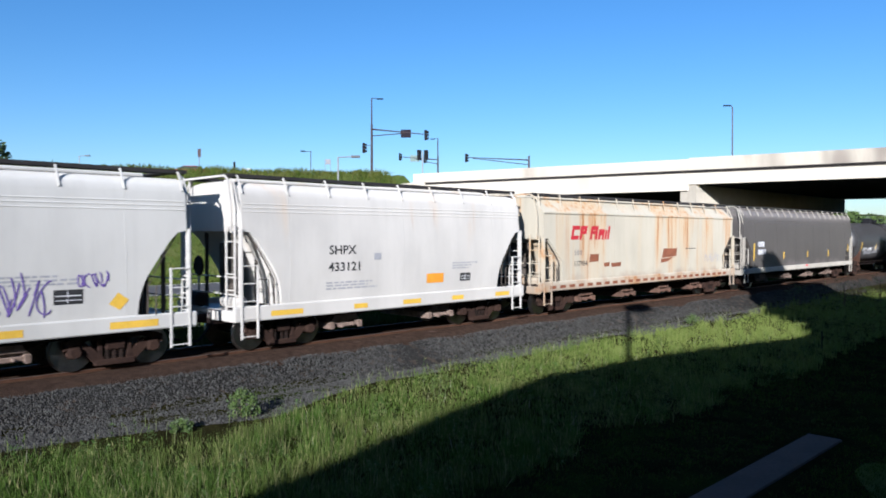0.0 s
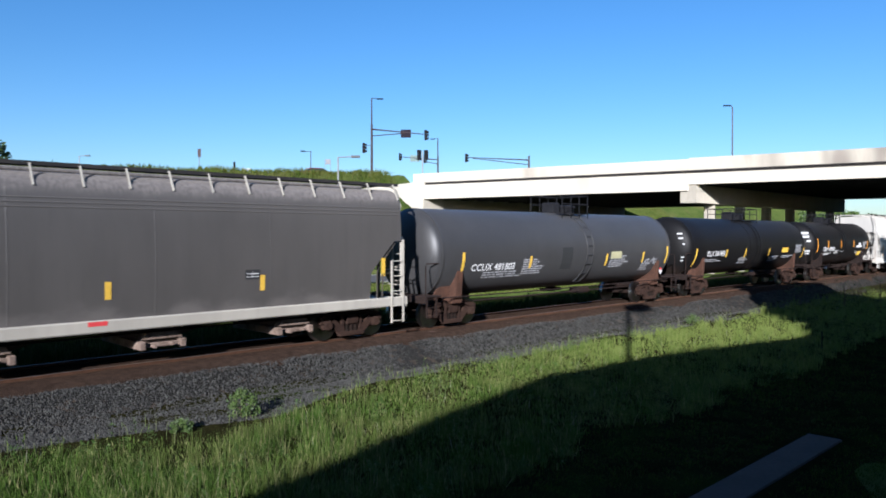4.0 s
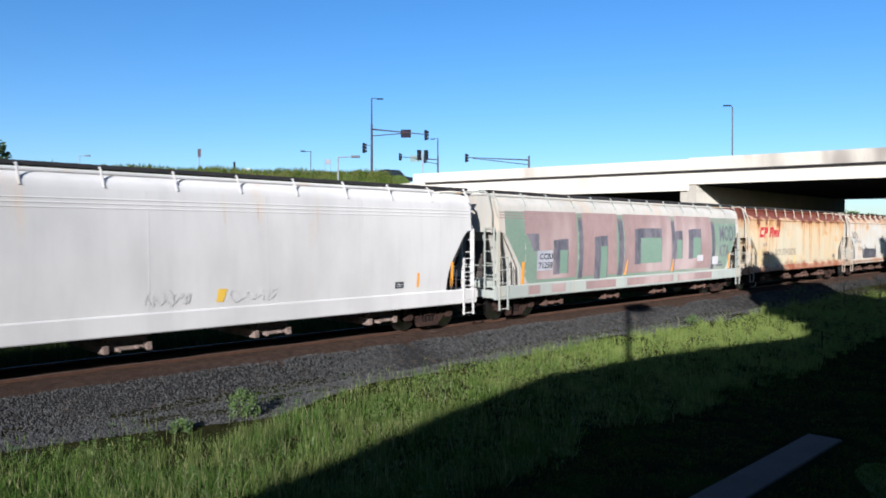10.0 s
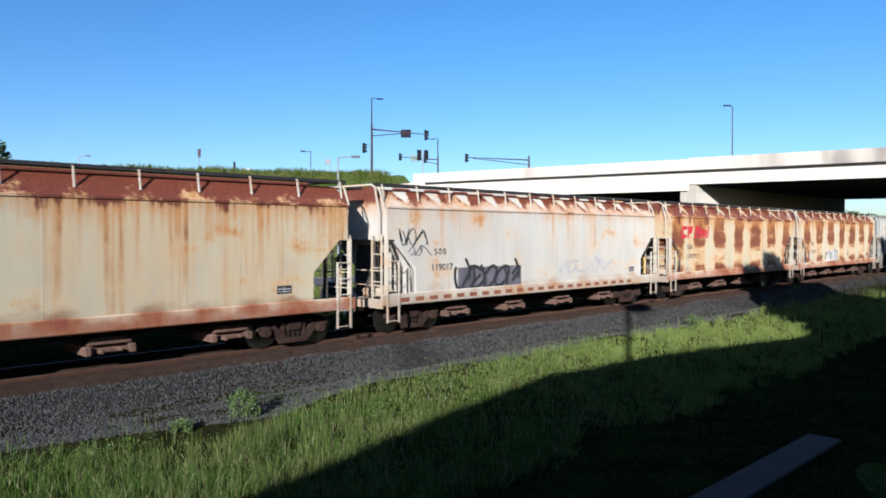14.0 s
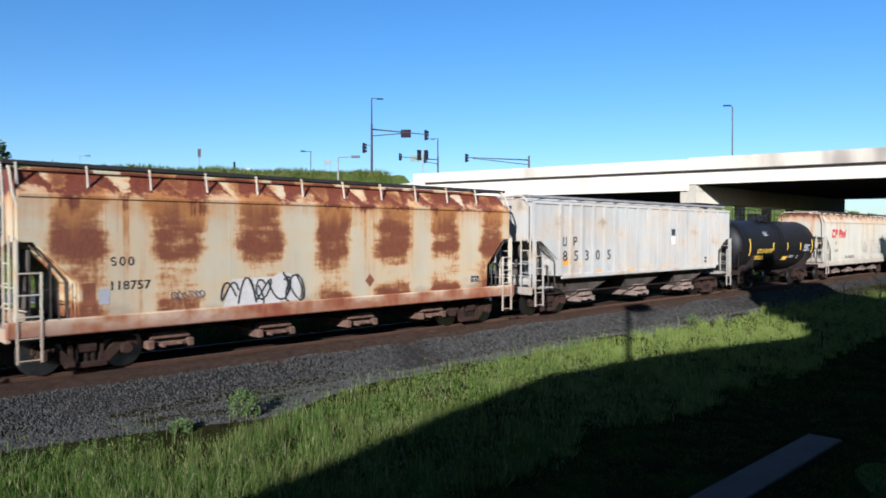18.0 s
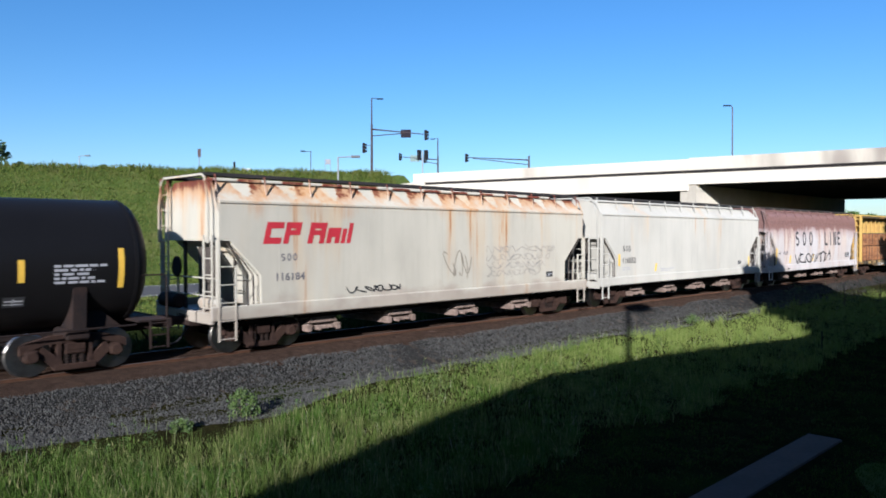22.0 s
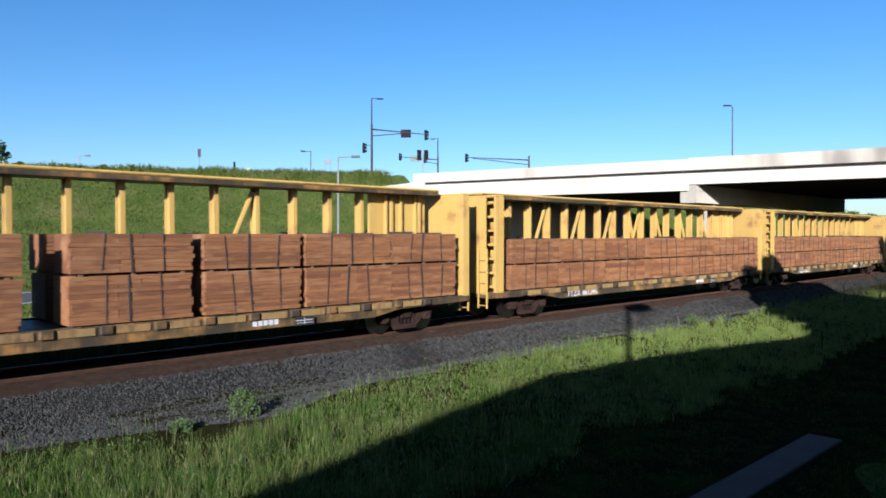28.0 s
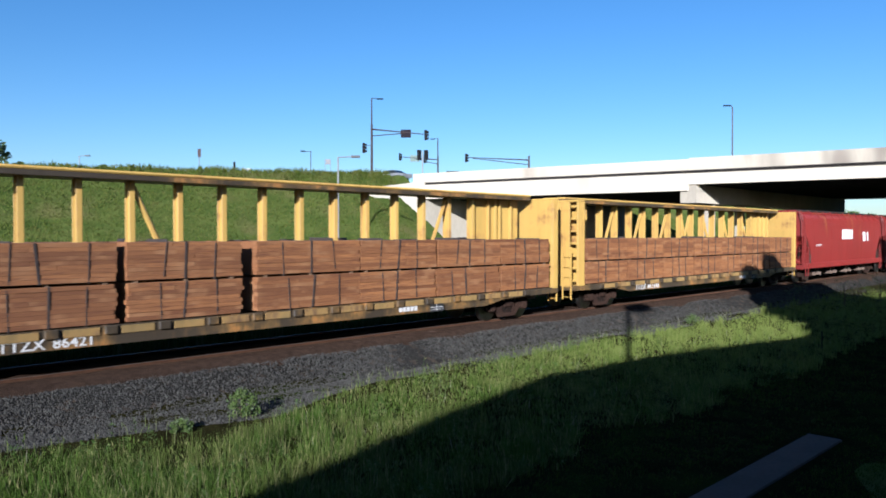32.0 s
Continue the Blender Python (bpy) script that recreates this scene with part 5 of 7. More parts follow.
def lamp_post(x, y, z0, z1, arm, material, label, thick=0.08):
    t = thing("street_lamp", label, "street lamp", "street lamps")
    part("pole", Build().tube([(x, y, z0), (x, y, z1)], thick, 8, thick * 0.7), material, t)
    part("lamp_arm", Build().tube([(x, y, z1 - 0.05), (x + arm[0], y + arm[1], z1)], 0.05, 6), material, t)
    part("lamp_head", Build().box(-0.38, 0.38, -0.15, 0.15, -0.1, 0.1, 0.03), M_LAMPH if material is M_GALV else M_DARK, t, at=pose(x + arm[0] * 1.2, y + arm[1] * 1.2, z1, 0, 0, -45))
    return t


lamp_post(38.72, 33.4, -0.7, 9.85, (0.9, -0.9), M_GALV, "white steel lamp post beside the road", 0.10)
lamp_post(69.46, 82.0, 9.0, 16.65, (-0.75, 0.75), M_POLE, "dark street lamp behind the embankment")
lamp_post(39.08, 98.1, 9.0, 14.85, (0.75, -0.75), M_GALV, "distant street lamp with a straight arm")


def sign_post(x, y, z0, z1, w, h, mat_panel, label, double=False):
    t = thing("road_sign", label, "road sign", "road signs")
    for d in ((-0.25, 0.25) if double else (0,)):
        part("post", Build().tube([(x + d, y - d, z0), (x + d, y - d, z1)], 0.04, 6), M_GALV, t)
    part("sign_panel", Build().box(-w / 2, w / 2, -0.02, 0.02, -h / 2, h / 2, 0.01), mat_panel, t, at=pose(x, y - 0.05, z1 - h / 2, 0, 0, -40))
    return t


M_PINK = plain("faded_red_sign_back", (0.13, 0.10, 0.10), 0.7)
sign_post(37.7, 57.1, 9.3, 12.4, 0.35, 0.9, M_PINK, "narrow faded sign on a thin post")
sign_post(59.5, 63.6, 9.0, 13.3, 0.6, 0.7, M_GREYP, "white sign on two posts", True)
sign_post(46.5, 62.4, 9.3, 11.15, 1.0, 0.4, M_WHITE, "low white road sign")
sign_post(40.4, 54.4, 9.3, 11.0, 0.22, 0.9, M_DARK, "small dark marker post")

# ---- building behind the camera whose shade lies on the meadow, walkway, posts ----
M_WALL = surface("tan_rendered_wall", (0.45, 0.38, 0.28), (0.40, 0.33, 0.25), 0.6, 20, 0.85, 0, 0.3)
M_ROOF = surface("dark_roof_shingle", (0.07, 0.065, 0.06), (0.05, 0.045, 0.042), 2, 20, 0.9)
house = thing("building", "two-storey tan rendered building with a low-pitched roof", "building")
# Unseen; roofline shaped so its shade ends along the meadow's shade edge.
ROOF_LINE = [(-18, 4.5), (-11.2, 5.76), (-8.5, 6.55), (-5, 7.35), (2.4, 6.95), (11, 6.0), (20, 5.5), (60, 5.5)]
part("wall", Build().prism([(60, -1.2), (-18, -1.2)] + [(x, z - 0.25) for x, z in ROOF_LINE], -34, -19.2), M_WALL, house)
part("roof", Build().prism([(x, z - 0.25) for x, z in ROOF_LINE[::-1]] + ROOF_LINE, -34.4, -19.0), M_ROOF, house)
# Unseen mast added on the roof to throw a pole-and-box shadow.
mast = thing("shadow_mast", "unseen roof mast with a box head, added for its shadow", "light mast")
part("pole", Build().tube([(-0.95, -19.1, 6.85), (-0.95, -19.1, 11.1)], 0.09, 8), M_GALV, mast)
part("lamp_head", Build().box(-0.2, 1.0, -0.6, 0.15, -0.22, 0.22, 0.04), M_DARK, mast, at=pose(-0.95, -19.1, 11.1))
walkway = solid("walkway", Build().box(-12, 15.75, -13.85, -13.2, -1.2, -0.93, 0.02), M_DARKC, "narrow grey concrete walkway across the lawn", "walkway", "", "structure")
solid("marker_post", Build().tube([(27.26, -9.75, -1.05), (27.26, -9.75, -0.25)], 0.02, 6), M_STEEL, "thin dark metal post in the lawn", "post")


# ---- trees ----
def leaf_material(name, a, b):
    m, nt, bs = nodes_of(name)
    geo = nt.nodes.new("ShaderNodeNewGeometry")
    nt.links.new(mix_of(nt, geo.outputs["Random Per Island"], a, b), bs.inputs["Base Color"])
    bs.inputs["Roughness"].default_value = 0.6
    return m


M_LEAF = leaf_material("broad_leaves", (0.04, 0.075, 0.014), (0.085, 0.125, 0.03))
M_BARK = surface("grey_bark", (0.12, 0.09, 0.065), (0.07, 0.055, 0.04), 3, 30, 0.95, 0, 0.8, (1, 1, 0.3))


def tree(name, x, y, z, height, radius, seed, leaves=2600, size=0.2, label="leafy green broadleaf tree", low=0.25, category="tree"):
    rng = np.random.default_rng(seed)
    t = thing(name, label, category)
    t.matrix_basis = pose(x, y, z)
    b = Build().tube([(0, 0, 0), (0.05 * height * rng.normal(0, 0.3), 0, height * 0.4), (0, 0.03 * height, height * 0.8)], height * 0.022, 8, height * 0.006)
    part("trunk", b, M_BARK, t)
    centres = []
    for k in range(9):
        a, u = k * 2.4 + rng.random(), low + (0.92 - low) * k / 8
        rr = radius * (0.75 * math.sin(math.pi * min(1, (u - low) / (1.02 - low) * 0.85 + 0.15)) ** 0.7)
        p = np.array([math.cos(a) * rr, math.sin(a) * rr, height * u])
        centres.append((p, radius * rng.uniform(0.38, 0.6)))
        part("limb", Build().tube([(0, 0, height * u * 0.72), tuple(p * np.array([0.6, 0.6, 0.93])), tuple(p)], height * 0.009, 5, height * 0.003), M_BARK, t)
    centres.append((np.array([0, 0, height * 0.93]), radius * 0.4))
    per = leaves // len(centres)
    pts = []
    for c, r in centres:
        d = rng.normal(0, 1, (per, 3))
        d /= np.linalg.norm(d, axis=1)[:, None]
        pts.append(c + d * (r * rng.random((per, 1)) ** 0.35) * np.array([1, 1, 0.75]))
    p = np.concatenate(pts)
    n = len(p)
    u = rng.normal(0, 1, (n, 3))
    u /= np.linalg.norm(u, axis=1)[:, None]
    v = np.cross(u, rng.normal(0, 1, (n, 3)))
    v /= np.linalg.norm(v, axis=1)[:, None]
    s = size * rng.uniform(0.6, 1.3, (n, 1))
    quad = np.stack([p - u * s, p + v * s * 0.55, p + u * s, p - v * s * 0.55], 1).reshape(-1, 3)
    crown_ob = new("crown", raw_mesh("crown", quad, np.arange(n * 4), 4, M_LEAF))
    crown_ob.parent = t
    return t


# Unseen trees, sited and sized for the shade on train and lawn.
tree("tree", 18.6, -17.2, -1.0, 12.6, 2.0, 31, 12000, 0.30, "slender leafy tree beside the building", 0.57)
for _k, (tx, ty, th, tr_) in enumerate(((20.9, -17.0, 10.9, 2.3), (23.4, -17.0, 10.9, 2.2), (26.3, -17.0, 10.3, 2.3), (29.3, -17.2, 8.6, 2.2), (32.4, -17.4, 6.8, 2.2), (35.6, -17.6, 5.2, 2.2), (22.0, -16.0, 9.2, 2.2), (25.0, -15.8, 8.6, 2.2), (28.2, -16.0, 8.4, 2.2))):
    tree("tree", tx, ty, -1.0, th, tr_, 32 + _k, 8500, 0.30, "unseen small leafy tree added to shade the lawn", 0.38 if _k == 0 else 0.08)
# Unseen tall trees added to darken the train near the overpass.
for _k, (tx, ty, th, tr_) in enumerate(((45.5, -18.6, 16.5, 3.6), (51, -19.5, 17, 4), (58, -18.0, 16, 4))):
    tree("tree", tx, ty, -1.0, th, tr_, 41 + _k, 6500, 0.34, "unseen tall leafy tree added to shade the train by the overpass", 0.12)
tree("tree", 21.6, 73.5, 8.8, 4.4, 2.0, 51, 1500, 0.22, "small leafy tree on top of the embankment")
rng_t = random.Random(8)
for _k in range(16):
    tx = 165 + rng_t.uniform(-8, 60)
    ty = 22 + _k * 3.2 + rng_t.uniform(-3, 3)
    tree("tree", tx, ty - 6, -0.8, rng_t.uniform(6.5, 9.5), rng_t.uniform(3.2, 4.5), 60 + _k, 1100, 0.55, "far leafy tree beyond the overpass", 0.1)
for _k, (sx, sy, sz, sh) in enumerate(((8.05, -4.2, -0.88, 0.62), (8.2, -4.35, -0.88, 0.5), (6.6, -4.4, -0.88, 0.25), (30.5, -3.4, -0.85, 0.38), (44, -5.5, -0.9, 1.5), (41, -4.2, -0.9, 1.2), (47, -6.5, -0.9, 1.6))):
    tree("weed_bush", sx, sy, sz, sh, sh * (0.42 if _k < 2 else 0.85), 90 + _k, 420, 0.036, "bushy green weed at the edge of the ballast", 0.15, "weed")
for _k, (sx, sy, sh) in enumerate(((29, 61.0, 0.8), (31.5, 60.2, 0.9), (26, 62.5, 0.7), (39.5, 56.5, 0.7), (50.2, 48.6, 0.6), (52.0, 47.4, 0.75), (53.4, 46.4, 0.6), (16, 66, 0.9), (14, 67, 0.9), (22, 64.2, 0.7))):
    tree("shrub", sx, sy, ground_z(sx, sy) - 0.1, sh, sh * 0.8, 120 + _k, 500, 0.13, "green shrub along the embankment crest", 0.1, "shrub")


# ---- the train ----
P_WHITE = car_paint("pale_grey_car_paint", (0.52, 0.505, 0.46), dirt=0.15, rust=0.05)
P_WHITE2 = car_paint("white_car_paint", (0.53, 0.505, 0.455), dirt=0.16, rust=0.03)
P_CREAM_B = car_paint("cream_paint_light_rust", (0.425, 0.39, 0.305), rust=0.78, dirt=0.2, low=0.3)
P_CREAM_J = car_paint("cream_paint_rusty_roof", (0.45, 0.395, 0.27), rust=0.88, top=0.75, dirt=0.2, patch=0.12, low=0.6)
P_CREAM_K = car_paint("cream_paint_some_rust", (0.45, 0.425, 0.36), rust=0.32, dirt=0.25, patch=0.04, top=0.2, low=0.3, fans=1.40)
P_CREAM_L = car_paint("cream_paint_heavy_rust", (0.43, 0.37, 0.25), rust=0.7, top=0.7, dirt=0.2, low=0.6, panel=2.17, fans=1.40)
P_CREAM_M = car_paint("cream_paint_blotched_rust", (0.44, 0.385, 0.27), rust=0.6, top=0.6, dirt=0.2, low=0.5, panel=0.12, fans=1.40)
P_CREAM_W = car_paint("off_white_paint_rusty_roof", (0.43, 0.40, 0.32), rust=0.42, top=0.2, top_z=4.2, dirt=0.25, low=0.3, fans=1.40)
P_SILLR = car_paint("rust_red_sill_paint", (0.50, 0.40, 0.29), rust=0.6, dirt=0.4, patch=0.75, low=0.7, rust_col=(0.17, 0.045, 0.028))
P_TRIM = car_paint("cream_trim_paint", (0.47, 0.425, 0.33), rust=0.35, dirt=0.3, low=0.35, patch=0.2)
P_GREY_C = car_paint("dark_grey_car_paint", (0.080, 0.073, 0.066), dirt=0.25, top=0.5, low=0.9, rust_col=(0.12, 0.108, 0.098), stain=(0.10, 0.092, 0.085), top_z=4.05, ragged=0.15)
P_GREY_C2 = car_paint("pale_trim_paint", (0.40, 0.37, 0.31), dirt=0.3)
P_PALE_X = car_paint("light_grey_car_paint", (0.42, 0.40, 0.34), dirt=0.25, rust=0.16)
P_LINE_Y = car_paint("grey_paint_brown_wash", (0.43, 0.40, 0.375), rust=0.8, top=0.7, dirt=0.35, rust_col=(0.13, 0.072, 0.06), stain=(0.27, 0.18, 0.16), ragged=0.55, top_z=3.5)
P_GREEN_H = car_paint("cream_white_car_paint", (0.43, 0.40, 0.335), dirt=0.4, rust=0.15)
M_GREENP = surface("green_car_side_paint", (0.135, 0.195, 0.135), (0.175, 0.225, 0.165), 0.6, 8, 0.6, third=(0.24, 0.25, 0.195))
P_RIB_U = car_paint("silver_grey_ribbed_paint", (0.385, 0.375, 0.335), dirt=0.5, rust=0.04, patch=0.10, low=0.35, stain=(0.27, 0.23, 0.17), rust_col=(0.13, 0.10, 0.075))
P_RED_R = car_paint("red_car_paint", (0.21, 0.022, 0.018), dirt=0.3, rust=0.05)
P_TANK_D = car_paint("charcoal_tank_paint", (0.045, 0.044, 0.044), dirt=0.3, rough=0.45)
P_TANK_E = car_paint("black_tank_paint", (0.0075, 0.007, 0.007), dirt=0.3, rough=0.5, spec=0.2, low=0.5, rust_col=(0.022, 0.014, 0.010))
P_TANK_V = car_paint("dull_black_tank_paint", (0.0075, 0.007, 0.007), dirt=0.3, rough=0.5, spec=0.2, low=0.4, rust_col=(0.02, 0.014, 0.011))
P_YEL = car_paint("weathered_yellow_paint", (0.52, 0.345, 0.085), rust=0.45, dirt=0.45, stain=(0.33, 0.19, 0.06), patch=0.22)
P_YELD = car_paint("dark_sill_paint", (0.055, 0.042, 0.027), dirt=0.5, patch=0.1)
M_SILLY = car_paint("dirty_yellow_sill_paint", (0.25, 0.175, 0.07), dirt=0.7, patch=0.5, rust=0.3, rust_col=(0.05, 0.03, 0.02), stain=(0.15, 0.09, 0.05))
M_BAYR = surface("rusty_bay_steel", (0.076, 0.044, 0.031), (0.038, 0.025, 0.020), 2, 15, 0.85)
# Gate steel lightened from the bay colours for the sun on it.
M_GATE = surface("sunlit_gate_steel", (0.24, 0.18, 0.145), (0.11, 0.08, 0.062), 3, 15, 0.8)
M_GATER = surface("sunlit_rusty_gate_steel", (0.15, 0.088, 0.062), (0.07, 0.045, 0.034), 3, 15, 0.85)
M_BAYG = surface("grimy_pale_bay", (0.111, 0.093, 0.076), (0.051, 0.043, 0.036), 1.5, 12, 0.85)
M_PINKG = surface("faded_mauve_spray_paint", (0.275, 0.19, 0.168), (0.22, 0.155, 0.14), 0.9, 7, 0.7, third=(0.35, 0.275, 0.245), stretch=(1, 1, 0.4))
M_DKG = surface("dark_grey_spray_paint", (0.055, 0.055, 0.065), (0.14, 0.13, 0.14), 1.6, 9, 0.65, stretch=(1, 1, 0.45), third=(0.18, 0.16, 0.16))
M_PALEG = surface("pale_grey_spray_paint", (0.50, 0.48, 0.44), (0.42, 0.40, 0.36), 2, 12, 0.7)
M_FAINT = plain("faint_spray_paint", (0.33, 0.305, 0.26), 0.7)
M_FADE = plain("faded_spray_paint", (0.24, 0.21, 0.16), 0.7)
M_SADDLE = surface("rust_brown_saddle_paint", (0.095, 0.048, 0.032), (0.05, 0.028, 0.02), 2, 14, 0.85)
M_INK = plain("faded_dark_lettering_paint", (0.075, 0.07, 0.072), 0.65)
M_GRNG = surface("pale_green_spray_paint", (0.135, 0.205, 0.145), (0.165, 0.225, 0.165), 1.5, 12, 0.7)
M_OLIVE = plain("faded_yellow_placard", (0.40, 0.38, 0.22), 0.6)
rng_m = random.Random(5)

MOVING = []   # (thing, x at the start, y, z)


def put(car, x, y=0.0, z=0.0):
    MOVING.append((car, x, y, z))


# pale grey hopper with purple scrawl, the first to leave
car, sf, hl = hopper("pale grey covered hopper with purple graffiti", 18.15, P_WHITE, "round", 3, z_sill=0.95, run=1.45, cut=3.2, board=M_BOARDD)
data_panel(5.35, 1.6, 0.6, 0.32, car, sf)
scrawl(4.3, 1.4, 0.95, 0.75, 5, M_PURP, car, sf, rng_m, 0.028)
scrawl(5.83, 1.95, 0.66, 0.3, 5, M_PURP, car, sf, rng_m, 0.025)
fine_print(3.8, 2.2, 3, 2.2, M_GREYP, car, sf, rng_m)
patch_on("orange_diamond", [((6.5, 1.55), (6.75, 1.4), (6.95, 1.62), (6.7, 1.8))], M_YEL, car, sf)
patch_on("sill_stripe", [rect(6.5, 7.6, 0.98, 1.14), rect(3.2, 4.75, 0.98, 1.14)], M_YEL, car, lambda z: 1.626)
put(car, -0.225)

# short white hopper
car, sf, hl = hopper("short white two-bay covered hopper, clean paint", 12.6, P_WHITE2, "round", 2, z_sill=0.92, sill_h=0.34, run=1.45, cut=3.2, brackets=1.25, board=M_BOARDD)
letters("SHPX", -2.86, 2.55, 0.25, M_BLACKP, car, sf)
letters("433121", -2.88, 2.07, 0.25, M_BLACKP, car, sf)
fine_print(-2.95, 1.72, 3, 1.9, M_GREYP, car, sf, rng_m)
fine_print(2.1, 2.15, 3, 1.4, M_GREYP, car, sf, rng_m)
patch_on("orange_placard", [rect(0.95, 1.7, 1.56, 1.86)], M_ORG, car, sf)
data_panel(2.48, 1.56, 0.5, 0.27, car, sf)
patch_on("stencil_box", [rect(-1.22, -0.95, 2.36, 2.56)], M_GREYP, car, sf)
patch_on("sill_stripe", [rect(-4.75, -3.75, 0.96, 1.1), rect(-2.0, -1.5, 0.96, 1.1), rect(-0.1, 0.65, 0.96, 1.1), rect(2.05, 2.6, 0.96, 1.1), rect(4.2, 4.95, 0.96, 1.1)], M_YEL, car, lambda z: 1.626)
put(car, 15.15)

# cream hoppers with a slanted red name
NAME_A = [(0.92, 0.12), (0.84, 0.5), (0.95, 0.12), (0.78, 0.1), (0.25, 0.1), (0.25, 0)]


def red_name(car, sf, x, z, h):
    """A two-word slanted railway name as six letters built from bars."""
    px, k, t = x, 0.25, 0.29 * h

    def bar(x0, x1, za, zb):
        return ((x0 + k * (za - z), za), (x1 + k * (za - z), za), (x1 + k * (zb - z), zb), (x0 + k * (zb - z), zb))
    for i, (w, g) in enumerate(NAME_A):
        x0, x1 = px, px + w * h
        low = 0.76 * h if i == 3 else h
        if i == 0:
            q = [bar(x0, x0 + t, z, z + h), bar(x0 + t, x1, z, z + t), bar(x0 + t, x1, z + h - t, z + h)]
        elif i in (1, 2, 3):
            m = z + low * 0.40
            q = [bar(x0, x0 + t, z, z + low), bar(x0 + t, x1, z + low - t, z + low), bar(x0 + t, x1, m, m + t * 0.8), bar(x1 - t, x1, m + t * 0.8, z + low - t)]
            if i > 1:
                q.append(bar(x1 - t, x1, z, m))
        else:
            q = [bar(x0, x1, z, z + h * (0.72 if i == 4 else 1))]
        patch_on("painted_letter_shape", q, M_REDP, car, sf, 0.008, "red slanted letter", 2)
        px += (w + g) * h


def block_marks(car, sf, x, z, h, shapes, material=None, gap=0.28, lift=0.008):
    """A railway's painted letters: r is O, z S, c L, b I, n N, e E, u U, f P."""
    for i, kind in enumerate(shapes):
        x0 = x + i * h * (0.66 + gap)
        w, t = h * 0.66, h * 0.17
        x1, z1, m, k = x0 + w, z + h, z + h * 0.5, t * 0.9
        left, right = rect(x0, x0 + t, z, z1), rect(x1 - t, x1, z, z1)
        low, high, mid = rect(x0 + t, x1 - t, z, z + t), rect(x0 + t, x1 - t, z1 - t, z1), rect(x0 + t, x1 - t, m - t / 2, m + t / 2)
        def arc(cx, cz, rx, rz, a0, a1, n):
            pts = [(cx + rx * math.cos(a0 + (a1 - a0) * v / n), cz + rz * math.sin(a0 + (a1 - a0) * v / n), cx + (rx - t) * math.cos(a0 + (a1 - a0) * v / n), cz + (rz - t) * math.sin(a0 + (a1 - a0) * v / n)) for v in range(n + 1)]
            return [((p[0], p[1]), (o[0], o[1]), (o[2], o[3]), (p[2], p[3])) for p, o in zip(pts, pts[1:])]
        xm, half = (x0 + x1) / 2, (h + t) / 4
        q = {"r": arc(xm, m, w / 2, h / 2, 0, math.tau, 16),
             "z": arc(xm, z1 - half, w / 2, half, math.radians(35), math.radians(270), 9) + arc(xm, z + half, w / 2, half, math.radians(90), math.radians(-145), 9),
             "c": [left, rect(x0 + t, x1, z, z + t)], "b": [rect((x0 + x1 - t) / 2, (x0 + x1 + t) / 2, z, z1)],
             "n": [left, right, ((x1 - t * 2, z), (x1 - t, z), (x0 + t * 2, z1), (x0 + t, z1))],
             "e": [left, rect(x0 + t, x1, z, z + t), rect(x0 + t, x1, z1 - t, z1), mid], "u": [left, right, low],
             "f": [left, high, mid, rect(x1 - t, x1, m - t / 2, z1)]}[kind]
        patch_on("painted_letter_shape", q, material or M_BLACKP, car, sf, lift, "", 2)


car, sf, hl = hopper("cream covered hopper with a red name and rust runs", 17.95, P_CREAM_B, "flat", 4, run=1.6, trim=P_TRIM, bay_mat=M_BAYR)
red_name(car, sf, -6.5, 2.9, 0.55)
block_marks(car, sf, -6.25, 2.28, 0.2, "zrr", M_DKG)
letters("117954", -6.3, 1.85, 0.2, M_BLACKP, car, sf)
M_RUSTP = surface("rust_patch", (0.22, 0.085, 0.045), (0.14, 0.055, 0.032), 3, 20, 0.85)
for _q in (((0.7, 2.02), (2.05, 2.08), (2.15, 2.45), (0.85, 2.45)), ((0.6, 1.8), (1.2, 1.84), (1.8, 2.04), (0.62, 1.98)), ((-5.2, 1.98), (-4.55, 2.0), (-4.5, 2.3), (-5.15, 2.3)), ((-3.55, 1.74), (-2.85, 1.74), (-2.8, 1.93), (-3.6, 1.9)), ((-4.1, 1.76), (-3.7, 1.78), (-3.72, 1.95), (-4.15, 1.92))):
    patch_on("painted_over_patch", [_q], M_RUSTP, car, sf, 0.006, "worn rust-red painted-over patch", 2)
patch_on("sill_block", [rect(-7.9 + 0.62 * k, -7.9 + 0.62 * k + 0.38, 1.03, 1.15) for k in range(25)], M_RUSTP, car, lambda z: 1.626)
fine_print(3.0, 2.4, 1, 1.4, M_BLACKP, car, sf, rng_m)
scrawl(5.0, 1.7, 1.7, 0.4, 6, M_GREYP, car, sf, rng_m, 0.03)
put(car, 30.425)

# dark grey hopper
car, sf, hl = hopper("dark grey covered hopper with a pale side sill", 19.9, P_GREY_C, "round", 4, z_sill=0.98, sill_h=0.22, run=1.5, cut=2.9, knee="flat", trim=P_GREY_C2, bay_mat=M_BAYG, brackets=0.98, board=M_BOARDD)
for _z0, _x1, _t in ((2.42, -6.5, "CITX"), (1.98, -6.22, "200263")):
    patch_on("number_board", [rect(-7.42, _x1, _z0 - 0.03, _z0 + 0.27)], M_GREYP, car, sf, 0.006)
    letters(_t, -7.36, _z0, 0.23, M_WHITE, car, sf, 0.011)
patch_on("side_stripe", [rect(-8.0, -7.84, 1.65, 2.6), rect(-3.6, -3.45, 1.65, 2.05), rect(0.38, 0.52, 1.65, 2.05), rect(4.3, 4.44, 1.65, 2.05), rect(8.4, 8.55, 1.85, 2.4)], M_YEL, car, sf)
